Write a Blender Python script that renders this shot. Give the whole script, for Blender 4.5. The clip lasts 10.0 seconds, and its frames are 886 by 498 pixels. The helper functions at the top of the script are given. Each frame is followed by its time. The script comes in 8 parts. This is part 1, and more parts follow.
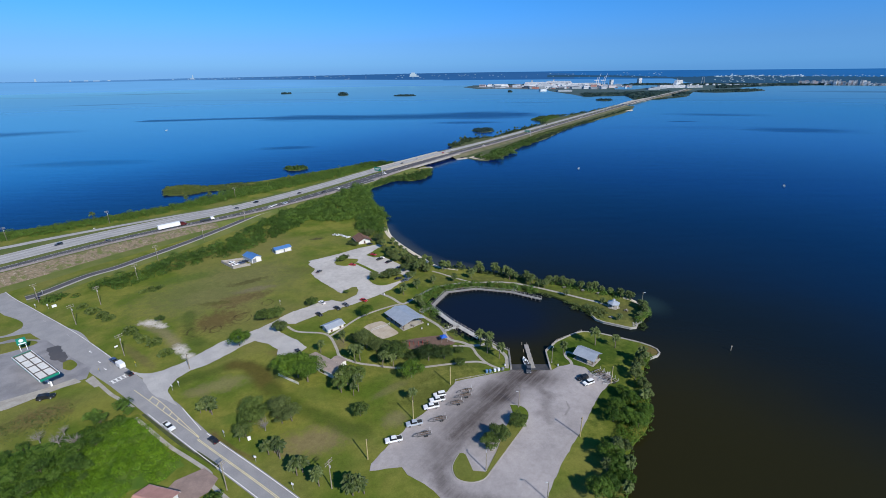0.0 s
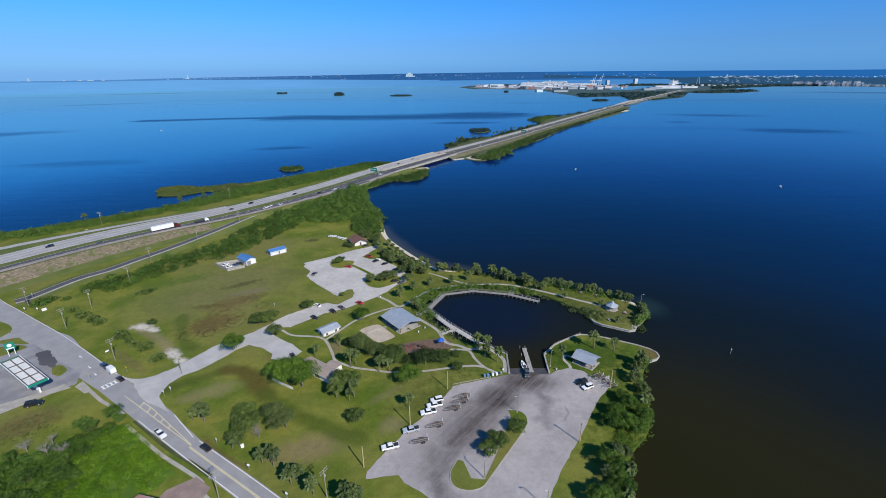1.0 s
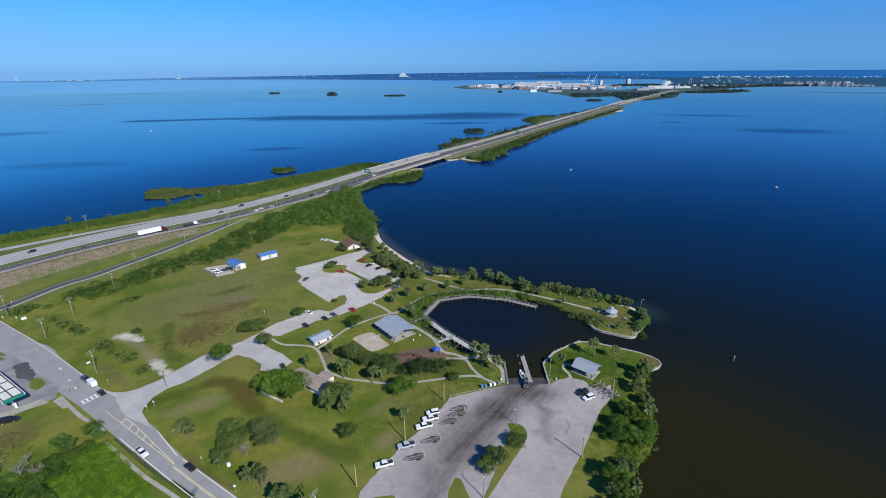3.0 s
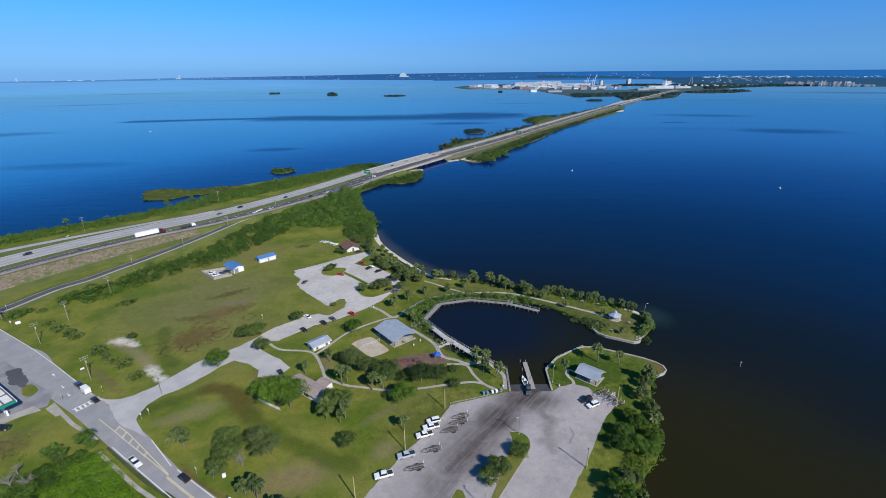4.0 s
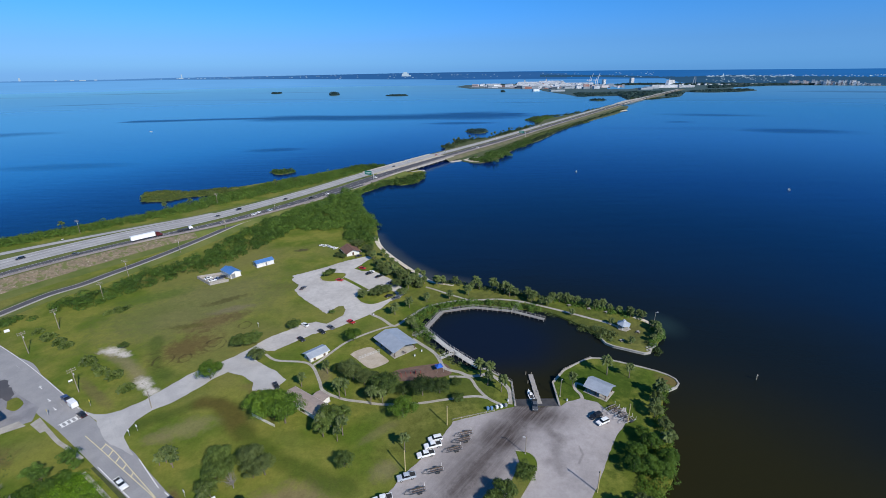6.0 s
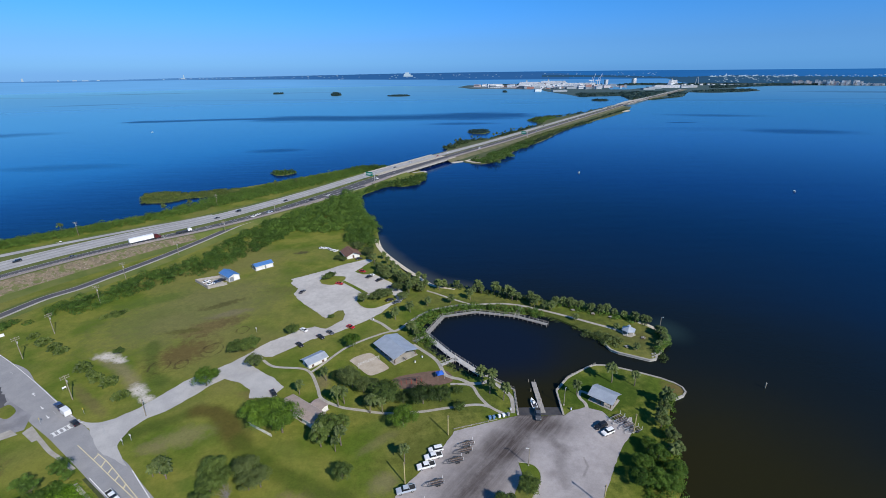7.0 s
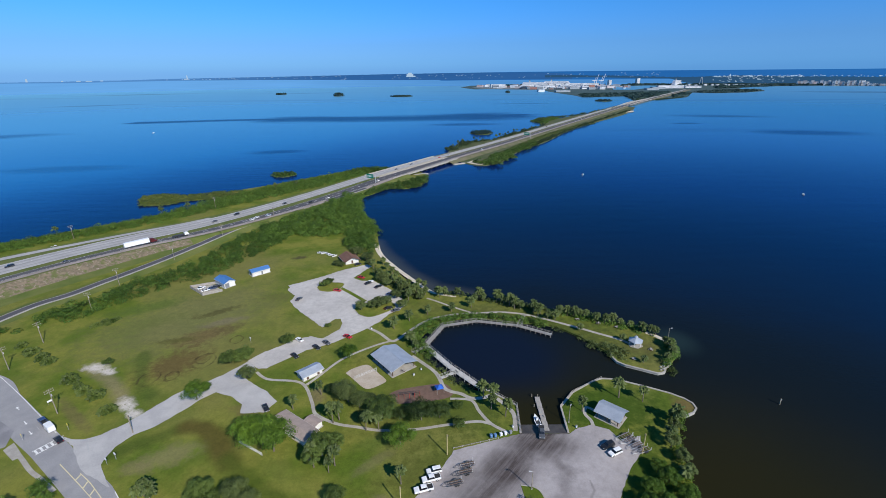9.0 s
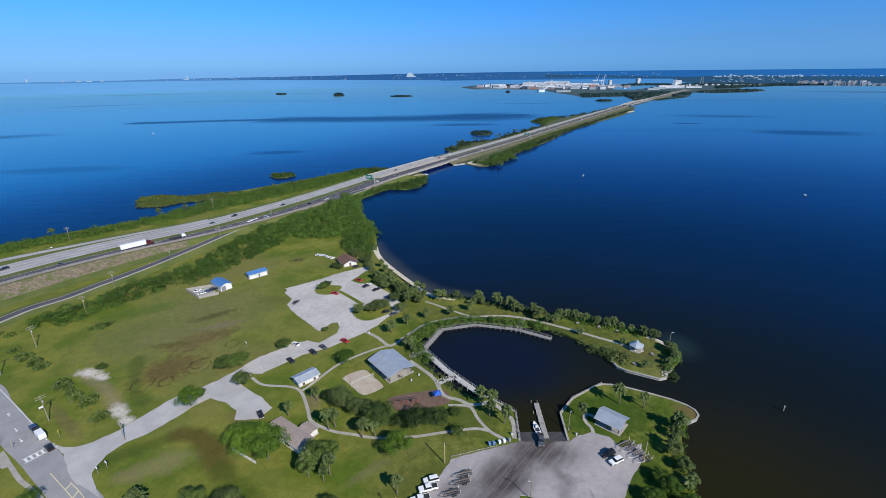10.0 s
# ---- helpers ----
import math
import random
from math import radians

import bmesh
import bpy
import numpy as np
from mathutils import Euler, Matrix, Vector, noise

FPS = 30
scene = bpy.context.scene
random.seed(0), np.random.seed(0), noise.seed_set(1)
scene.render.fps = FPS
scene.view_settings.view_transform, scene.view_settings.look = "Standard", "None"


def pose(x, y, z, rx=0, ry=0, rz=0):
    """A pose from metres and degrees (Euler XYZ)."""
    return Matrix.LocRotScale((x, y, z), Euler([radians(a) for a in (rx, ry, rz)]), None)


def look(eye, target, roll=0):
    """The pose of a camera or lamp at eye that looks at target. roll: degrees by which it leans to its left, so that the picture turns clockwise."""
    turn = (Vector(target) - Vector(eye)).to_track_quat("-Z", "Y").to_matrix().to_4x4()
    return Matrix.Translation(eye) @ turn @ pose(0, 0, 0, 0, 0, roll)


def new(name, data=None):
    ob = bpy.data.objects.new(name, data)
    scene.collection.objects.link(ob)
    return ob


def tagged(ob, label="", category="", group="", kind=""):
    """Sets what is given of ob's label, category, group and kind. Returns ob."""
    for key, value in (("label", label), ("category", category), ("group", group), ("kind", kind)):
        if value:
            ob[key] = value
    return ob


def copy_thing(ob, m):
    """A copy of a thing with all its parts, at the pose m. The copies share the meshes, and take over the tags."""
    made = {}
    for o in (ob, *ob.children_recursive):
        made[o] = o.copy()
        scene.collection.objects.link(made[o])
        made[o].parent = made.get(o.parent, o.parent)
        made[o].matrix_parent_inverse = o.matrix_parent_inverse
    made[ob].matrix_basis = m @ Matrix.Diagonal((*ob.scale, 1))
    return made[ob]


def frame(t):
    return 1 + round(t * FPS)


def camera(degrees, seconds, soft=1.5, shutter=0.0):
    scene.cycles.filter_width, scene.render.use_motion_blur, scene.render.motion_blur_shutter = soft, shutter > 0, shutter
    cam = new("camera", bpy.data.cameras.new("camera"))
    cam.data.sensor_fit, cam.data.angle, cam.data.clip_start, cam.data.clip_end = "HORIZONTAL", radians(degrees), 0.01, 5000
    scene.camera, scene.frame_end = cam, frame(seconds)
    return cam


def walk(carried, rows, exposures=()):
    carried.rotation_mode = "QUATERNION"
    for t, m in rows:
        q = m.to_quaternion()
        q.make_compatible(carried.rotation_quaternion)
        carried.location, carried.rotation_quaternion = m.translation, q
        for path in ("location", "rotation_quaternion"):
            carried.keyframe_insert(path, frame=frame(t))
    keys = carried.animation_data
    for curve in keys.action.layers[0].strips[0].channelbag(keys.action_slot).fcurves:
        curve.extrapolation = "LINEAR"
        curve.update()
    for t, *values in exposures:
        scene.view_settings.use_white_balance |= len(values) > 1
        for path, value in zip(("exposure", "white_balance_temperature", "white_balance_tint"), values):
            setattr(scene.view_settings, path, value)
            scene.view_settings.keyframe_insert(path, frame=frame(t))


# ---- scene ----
from mathutils.geometry import tessellate_polygon

cam = camera(88.0, 10.0, soft=0.7)
PATH = [
    (0, (-0.044, -3.127, 115.414), (-0.0521, -1.2590, 114.6990), -0.64),
    (0.5, (-0.172, -1.725, 115.381), (-0.1789, 0.1433, 114.6674), -0.57),
    (1, (-0.298, -0.224, 115.356), (-0.2906, 1.6441, 114.6416), -0.53),
    (1.5, (-0.421, 1.377, 115.338), (-0.3953, 3.2448, 114.6237), -0.50),
    (2, (-0.535, 3.077, 115.329), (-0.5020, 4.9446, 114.6146), -0.48),
    (2.5, (-0.637, 4.872, 115.328), (-0.6042, 6.7396, 114.6132), -0.48),
    (4, (-0.836, 10.768, 115.378), (-0.8047, 12.6355, 114.6640), -0.52),
    (4.5, (-0.854, 12.873, 115.415), (-0.8243, 14.7401, 114.6999), -0.53),
    (5, (-0.841, 15.027, 115.462), (-0.8148, 16.8944, 114.7469), -0.55),
    (5.5, (-0.794, 17.215, 115.520), (-0.7696, 19.0822, 114.8033), -0.57),
    (7, (-0.412, 23.804, 115.763), (-0.3977, 25.6711, 115.0474), -0.62),
    (7.5, (-0.191, 25.937, 115.869), (-0.1796, 27.8047, 115.1540), -0.63),
    (8, (0.083, 27.999, 115.988), (0.0922, 29.8664, 115.2731), -0.64),
    (8.5, (0.412, 29.961, 116.120), (0.4180, 31.8287, 115.4048), -0.65),
    (9, (0.802, 31.795, 116.266), (0.8048, 33.6633, 115.5512), -0.65),
    (9.5, (1.256, 33.470, 116.426), (1.2588, 35.3383, 115.7114), -0.66),
    (10, (1.778, 34.953, 116.601), (1.7792, 36.8208, 115.8863), -0.67),
]
walk(cam, [(t, look(eye, target, roll)) for t, eye, target, roll in PATH], exposures=[(0.0, 0.0), (10.0, 0.0)])

# ---- daylight: a morning sun behind the camera's right shoulder ----
SUN_DIR = Vector((0.60, -0.80, 0.76)).normalized()
world = bpy.data.worlds.new("world")
scene.world = world
world.use_nodes = True
wn, wl = world.node_tree.nodes, world.node_tree.links
sky = wn.new("ShaderNodeTexSky")
sky.sky_type, sky.sun_disc = "NISHITA", False
sky.sun_elevation, sky.sun_rotation = math.asin(SUN_DIR.z), math.atan2(SUN_DIR.x, SUN_DIR.y)
sky.altitude, sky.air_density, sky.dust_density, sky.ozone_density = 0.0, 1.0, 0.1, 4.0
even = wn.new("ShaderNodeGamma")
even.inputs[1].default_value = 0.8
blue = wn.new("ShaderNodeMix")
blue.data_type, blue.blend_type = "RGBA", "HUE"
blue.inputs[0].default_value, blue.inputs[7].default_value = 1.0, (0.06, 0.49, 1.0, 1.0)
pale = wn.new("ShaderNodeMix")
pale.data_type, pale.blend_type = "RGBA", "COLOR"
pale.inputs[0].default_value, pale.inputs[7].default_value = 0.70, (0.026, 0.42, 0.99, 1.0)
deep = wn.new("ShaderNodeGamma")
deep.inputs[1].default_value = 1.5
wl.new(sky.outputs[0], even.inputs[0])
wl.new(even.outputs[0], blue.inputs[6])
wl.new(blue.outputs[2], pale.inputs[6])
wl.new(pale.outputs[2], deep.inputs[0])
wl.new(deep.outputs[0], wn["Background"].inputs[0])
wn["Background"].inputs[1].default_value = 0.092
sun = new("sun", bpy.data.lights.new("sun", "SUN"))
sun.data.energy, sun.data.angle, sun.data.color = 5.0, radians(0.5), (1.0, 0.95, 0.87)
sun.matrix_world = look(SUN_DIR * 300, (0, 0, 0))


# ---- node materials ----
class Nodes:
    """A short hand for building one material's node tree."""

    def __init__(self, name):
        self.m = bpy.data.materials.new(name)
        self.m.use_nodes = True
        self.t = self.m.node_tree
        self.b = self.t.nodes["Principled BSDF"]
        self.pos = self.add("ShaderNodeNewGeometry").outputs["Position"]

    def add(self, kind, operation="", use_clamp=False, data_type="", blend_type="", interpolation_type=""):
        n = self.t.nodes.new(kind)
        if operation:
            n.operation = operation
        if use_clamp:
            n.use_clamp = True
        if data_type:
            n.data_type = data_type
        if blend_type:
            n.blend_type = blend_type
        if interpolation_type:
            n.interpolation_type = interpolation_type
        return n

    def put(self, socket, value):
        if isinstance(value, bpy.types.NodeSocket):
            self.t.links.new(value, socket)
        elif isinstance(value, tuple) and len(value) == 3 and socket.type == "RGBA":
            socket.default_value = (*value, 1.0)
        else:
            socket.default_value = value

    def math(self, op, a, b=0.0, c=0.0, clamp=False):
        n = self.add("ShaderNodeMath", operation=op, use_clamp=clamp)
        for s, v in zip(n.inputs, (a, b, c)):
            self.put(s, v)
        return n.outputs[0]

    def vec(self, op, a, b=(0, 0, 0)):
        n = self.add("ShaderNodeVectorMath", operation=op)
        self.put(n.inputs[0], a)
        self.put(n.inputs[1], b)
        return n.outputs["Value"] if op in ("LENGTH", "DISTANCE", "DOT_PRODUCT") else n.outputs[0]

    def noise(self, scale, detail=4.0, rough=0.6, stretch=None, where=None):
        n = self.add("ShaderNodeTexNoise")
        v = where or self.pos
        if stretch:
            v = self.vec("MULTIPLY", v, stretch)
        self.put(n.inputs["Vector"], v)
        n.inputs["Scale"].default_value, n.inputs["Detail"].default_value, n.inputs["Roughness"].default_value = scale, detail, rough
        return n.outputs[0]

    def ramp(self, f, lo, hi):
        n = self.add("ShaderNodeMapRange", interpolation_type="SMOOTHSTEP")
        self.put(n.inputs[0], f)
        n.inputs[1].default_value, n.inputs[2].default_value = lo, hi
        return n.outputs[0]

    def mix(self, f, a, b):
        n = self.add("ShaderNodeMix", data_type="RGBA")
        self.put(n.inputs[0], f)
        self.put(n.inputs[6], a)
        self.put(n.inputs[7], b)
        return n.outputs[2]

    def scaled(self, colour, f):
        n = self.add("ShaderNodeMix", data_type="RGBA", blend_type="MULTIPLY")
        n.inputs[0].default_value = 1.0
        self.put(n.inputs[6], colour)
        self.put(n.inputs[7], f)
        return n.outputs[2]

    def spot(self, x, y, rx, ry, turn=0.0, soft=0.5, ragged=0.5, warp=None):
        """1 inside an uneven oval on the ground, 0 outside."""
        c, s = math.cos(radians(turn)), math.sin(radians(turn))
        d = self.vec("SUBTRACT", self.pos, (x, y, 0))
        u = self.math("DIVIDE", self.vec("DOT_PRODUCT", d, (c, s, 0)), rx)
        v = self.math("DIVIDE", self.vec("DOT_PRODUCT", d, (-s, c, 0)), ry)
        r = self.math("SQRT", self.math("ADD", self.math("MULTIPLY", u, u), self.math("MULTIPLY", v, v)))
        r = self.math("ADD", r, self.math("MULTIPLY", self.math("SUBTRACT", warp, 0.5), ragged * 2))
        return self.ramp(r, 1.0, 1.0 - soft)

    def line(self, pts, half, soft=0.6, ragged=0.4, warp=None):
        """1 along a bent line on the ground, fading to 0 at half metres from it."""
        best = None
        for (x0, y0), (x1, y1) in zip(pts, pts[1:]):
            ab = (x1 - x0, y1 - y0, 0)
            d = self.vec("MULTIPLY", self.vec("SUBTRACT", self.pos, (x0, y0, 0)), (1, 1, 0))
            t = self.math("DIVIDE", self.vec("DOT_PRODUCT", d, ab), ab[0] ** 2 + ab[1] ** 2, clamp=True)
            n = self.add("ShaderNodeVectorMath", operation="SCALE")
            n.inputs[0].default_value = ab
            self.put(n.inputs["Scale"], t)
            r = self.vec("DISTANCE", d, n.outputs[0])
            best = r if best is None else self.math("MINIMUM", best, r)
        r = self.math("DIVIDE", best, half)
        if warp is not None:
            r = self.math("ADD", r, self.math("MULTIPLY", self.math("SUBTRACT", warp, 0.5), ragged * 2))
        return self.ramp(r, 1.0, 1.0 - soft)

    def bump(self, h, strength, distance):
        n = self.add("ShaderNodeBump")
        n.inputs["Strength"].default_value, n.inputs["Distance"].default_value = strength, distance
        self.put(n.inputs["Height"], h)
        self.put(self.b.inputs["Normal"], n.outputs[0])

    def done(self, colour, rough=0.8, metal=0.0, spec=0.3):
        self.put(self.b.inputs["Base Color"], colour)
        self.put(self.b.inputs["Roughness"], rough)
        self.b.inputs["Metallic"].default_value = metal
        self.b.inputs["Specular IOR Level"].default_value = spec
        return self.m


def worn(name, a, b, scale=0.6, fine=6.0, rough=0.8, metal=0.0, relief=0.02, spec=0.3, vary=0.0):
    """A plain surface in two shades, with stains, grain and relief; vary: how far single things differ."""
    n = Nodes(name)
    big, small = n.noise(scale), n.noise(fine, 3.0)
    c = n.mix(n.ramp(big, 0.3, 0.7), a, b)
    g = n.math("MULTIPLY_ADD", small, 0.5, 0.75)
    if vary:
        r = n.add("ShaderNodeObjectInfo").outputs["Random"]
        g = n.math("MULTIPLY", g, n.math("MULTIPLY_ADD", r, vary, 1.0 - vary / 2))
    rgb = n.add("ShaderNodeCombineColor")
    for s in rgb.inputs:
        n.put(s, g)
    c = n.scaled(c, rgb.outputs[0])
    if relief:
        n.bump(small, 0.5, relief)
    return n.done(c, rough, metal, spec)


def leafy(name, dark, light, per_leaf=0.5):
    """Leaves: each its own shade, whole plants a little different, some light shining through."""
    n = Nodes(name)
    r = n.add("ShaderNodeNewGeometry").outputs["Random Per Island"]
    o = n.add("ShaderNodeObjectInfo").outputs["Random"]
    f = n.math("MULTIPLY_ADD", r, per_leaf, n.math("MULTIPLY", o, 1.0 - per_leaf))
    f = n.math("MULTIPLY_ADD", n.math("SUBTRACT", n.noise(0.09, 2.0), 0.5), 0.8, f)
    f = n.math("MULTIPLY_ADD", n.math("SUBTRACT", n.noise(0.42, 2.0), 0.5), 0.9, f, clamp=True)
    c = n.mix(f, dark, light)
    n.done(c, 0.55, 0.0, 0.25)
    tr = n.add("ShaderNodeBsdfTranslucent")
    n.put(tr.inputs[0], c)
    ms = n.add("ShaderNodeMixShader")
    ms.inputs[0].default_value = 0.3
    n.t.links.new(n.b.outputs[0], ms.inputs[1])
    n.t.links.new(tr.outputs[0], ms.inputs[2])
    n.t.links.new(ms.outputs[0], n.t.nodes["Material Output"].inputs[0])
    return n.m


def grass_material():
    n = Nodes("mown_grass")
    huge, big, mid, fine = n.noise(0.012, 3.0), n.noise(0.05), n.noise(0.35, 5.0, 0.7), n.noise(3.0, 3.0, 0.7)
    blotch = n.noise(0.22, 3.0, 0.6)
    c = n.mix(n.ramp(big, 0.35, 0.65), (0.086, 0.126, 0.015), (0.176, 0.180, 0.035))
    c = n.mix(n.ramp(huge, 0.45, 0.65), c, (0.160, 0.156, 0.045))
    # dry, lush and scorched places
    for x, y, rx, ry, turn, shade, f in (
        (-130, 240, 62, 40, 40, (0.148, 0.146, 0.054), 0.75), (-156, 252, 24, 9, 32, (0.085, 0.125, 0.022), 0.7), (-150, 232, 30, 9, 36, (0.125, 0.140, 0.036), 0.6),
        (-113, 222, 20, 10, 38, (0.135, 0.098, 0.040), 0.8), (-115, 199, 19, 14, 50, (0.116, 0.084, 0.030), 0.9), (-109, 235, 15, 5, 25, (0.175, 0.150, 0.085), 0.75),
        (-117, 245, 17, 4.5, 33, (0.078, 0.074, 0.024), 0.8), (-123, 218, 14, 3.2, 14, (0.085, 0.082, 0.022), 0.75), (-104, 228, 9, 4, 30, (0.095, 0.080, 0.030), 0.5), (-90, 262, 16, 7, 10, (0.120, 0.120, 0.034), 0.6),
        (-89, 148, 14, 7, 25, (0.190, 0.178, 0.070), 0.85), (-97, 143, 8, 4, 0, (0.190, 0.160, 0.080), 0.5), (-72, 168, 12, 4, -30, (0.150, 0.115, 0.045), 0.6), (-52, 142, 12, 5, -30, (0.110, 0.140, 0.026), 0.5),
        (40, 226, 84, 26, -18, (0.066, 0.084, 0.020), 0.85), (-8, 182, 46, 44, 10, (0.084, 0.106, 0.019), 0.5), (-6, 139, 22, 15, 30, (0.080, 0.098, 0.018), 0.7), (-14, 205, 24, 16, 20, (0.086, 0.104, 0.020), 0.5), (84, 205, 20, 14, -30, (0.086, 0.098, 0.028), 0.75), (-4, 246, 40, 12, -20, (0.115, 0.125, 0.030), 0.5),
        (-45, 117.5, 17, 9, 15, (0.200, 0.160, 0.074), 0.9), (-76, 128, 7, 5, 0, (0.075, 0.125, 0.018), 0.7), (-80, 121, 5, 3, -35, (0.130, 0.095, 0.040), 0.5),
        (-96, 320, 7, 4, 20, (0.070, 0.060, 0.030), 0.8), (60, 168, 34, 20, 8, (0.044, 0.082, 0.009), 0.9), (62, 140, 12, 32, -28, (0.052, 0.086, 0.011), 0.85), (10, 166, 20, 16, 0, (0.064, 0.090, 0.016), 0.75), (-48, 177, 4, 9, 20, (0.17, 0.13, 0.08), 0.6), (-22, 153, 10, 4, 20, (0.085, 0.125, 0.020), 0.6),
        (-18, 128, 7, 5, 40, (0.20, 0.17, 0.09), 0.6), (-22, 144, 12, 3, 40, (0.17, 0.15, 0.07), 0.5), (90, 208, 12, 8, 0, (0.115, 0.105, 0.038), 0.5),
        (-148, 131, 13, 9, 35, (0.135, 0.100, 0.042), 0.8), (-160, 120, 12, 8, 35, (0.120, 0.100, 0.042), 0.7), (-135, 168, 22, 3, -36, (0.145, 0.115, 0.050), 0.6), (90, 169, 7, 5, -25, (0.15, 0.10, 0.045), 0.75),
    ):
        c = n.mix(n.math("MULTIPLY", n.spot(x, y, rx, ry, turn, 0.75, 0.7, mid), f), c, shade)
    # the shallow swale that winds over the lawn, and the lush rim of the scorched field
    for pts, half, shade, f in (
        ([(-109, 148.5), (-98, 156), (-91, 160.5), (-84, 161)], 5.0, (0.062, 0.088, 0.014), 0.75), ([(-90, 161), (-84, 160.5), (-77, 155.6), (-72, 148.7), (-68, 145)], 6.0, (0.090, 0.068, 0.018), 0.8),
        ([(-69, 146), (-64, 141.7), (-55, 134.3), (-46.7, 129.8), (-38, 125.2), (-29, 121.5)], 5.6, (0.060, 0.088, 0.012), 0.7),
        ([(-133, 207), (-127, 196), (-121, 184), (-112, 178)], 4.5, (0.062, 0.092, 0.016), 0.65), ([(-80, 121), (-70, 114), (-62, 110)], 1.2, (0.120, 0.085, 0.035), 0.6),
    ):
        c = n.mix(n.math("MULTIPLY", n.line(pts, half, 0.8, 0.35, big), f), c, shade)
    # tyre rings in the grass
    for x, y, r in ((-103.2, 201.2, 5.6), (-104.2, 202.4, 3.9), (-111.5, 190.5, 3.6), (-96.2, 218, 3.8), (-120, 189, 5.0)):
        d = n.vec("LENGTH", n.vec("MULTIPLY", n.vec("SUBTRACT", n.pos, (x, y, 0)), (1, 0.8, 0)))
        off = n.math("ABSOLUTE", n.math("SUBTRACT", n.math("ADD", d, n.math("MULTIPLY", mid, 2.2)), r))
        c = n.mix(n.math("MULTIPLY", n.ramp(off, 0.6, 0.1), n.math("MULTIPLY", n.ramp(blotch, 0.35, 0.60), 0.75)), c, (0.055, 0.042, 0.018))
    # bare sand and the worn trail to it
    grit = n.noise(0.8, 5.0, 0.75)
    c = n.mix(n.math("MULTIPLY", n.line([(-150, 197), (-135, 188), (-121, 175)], 4.5, 0.9, 0.5, mid), 0.5), c, (0.26, 0.20, 0.13))
    for x, y, rx, ry, turn in ((-147, 197, 9, 4.6, -15), (-140, 194, 5, 3, -20), (-119, 173.2, 8, 3.8, -42), (-113, 168, 5, 3, -25)):
        c = n.mix(n.math("MULTIPLY", n.spot(x, y, rx, ry, turn, 0.8, 0.7, mid), n.ramp(grit, 0.25, 0.5)), c, (0.54, 0.49, 0.43))
    blades = n.noise(1.1, 4.0, 0.75)
    g = n.math("ADD", n.math("MULTIPLY_ADD", fine, 0.5, 0.15), n.math("ADD", n.math("MULTIPLY", mid, 0.6), n.math("MULTIPLY", blades, 0.6)))
    rgb = n.add("ShaderNodeCombineColor")
    for s in rgb.inputs:
        n.put(s, g)
    n.bump(fine, 0.6, 0.10)
    return n.done(n.scaled(c, rgb.outputs[0]), 0.95, 0.0, 0.1)


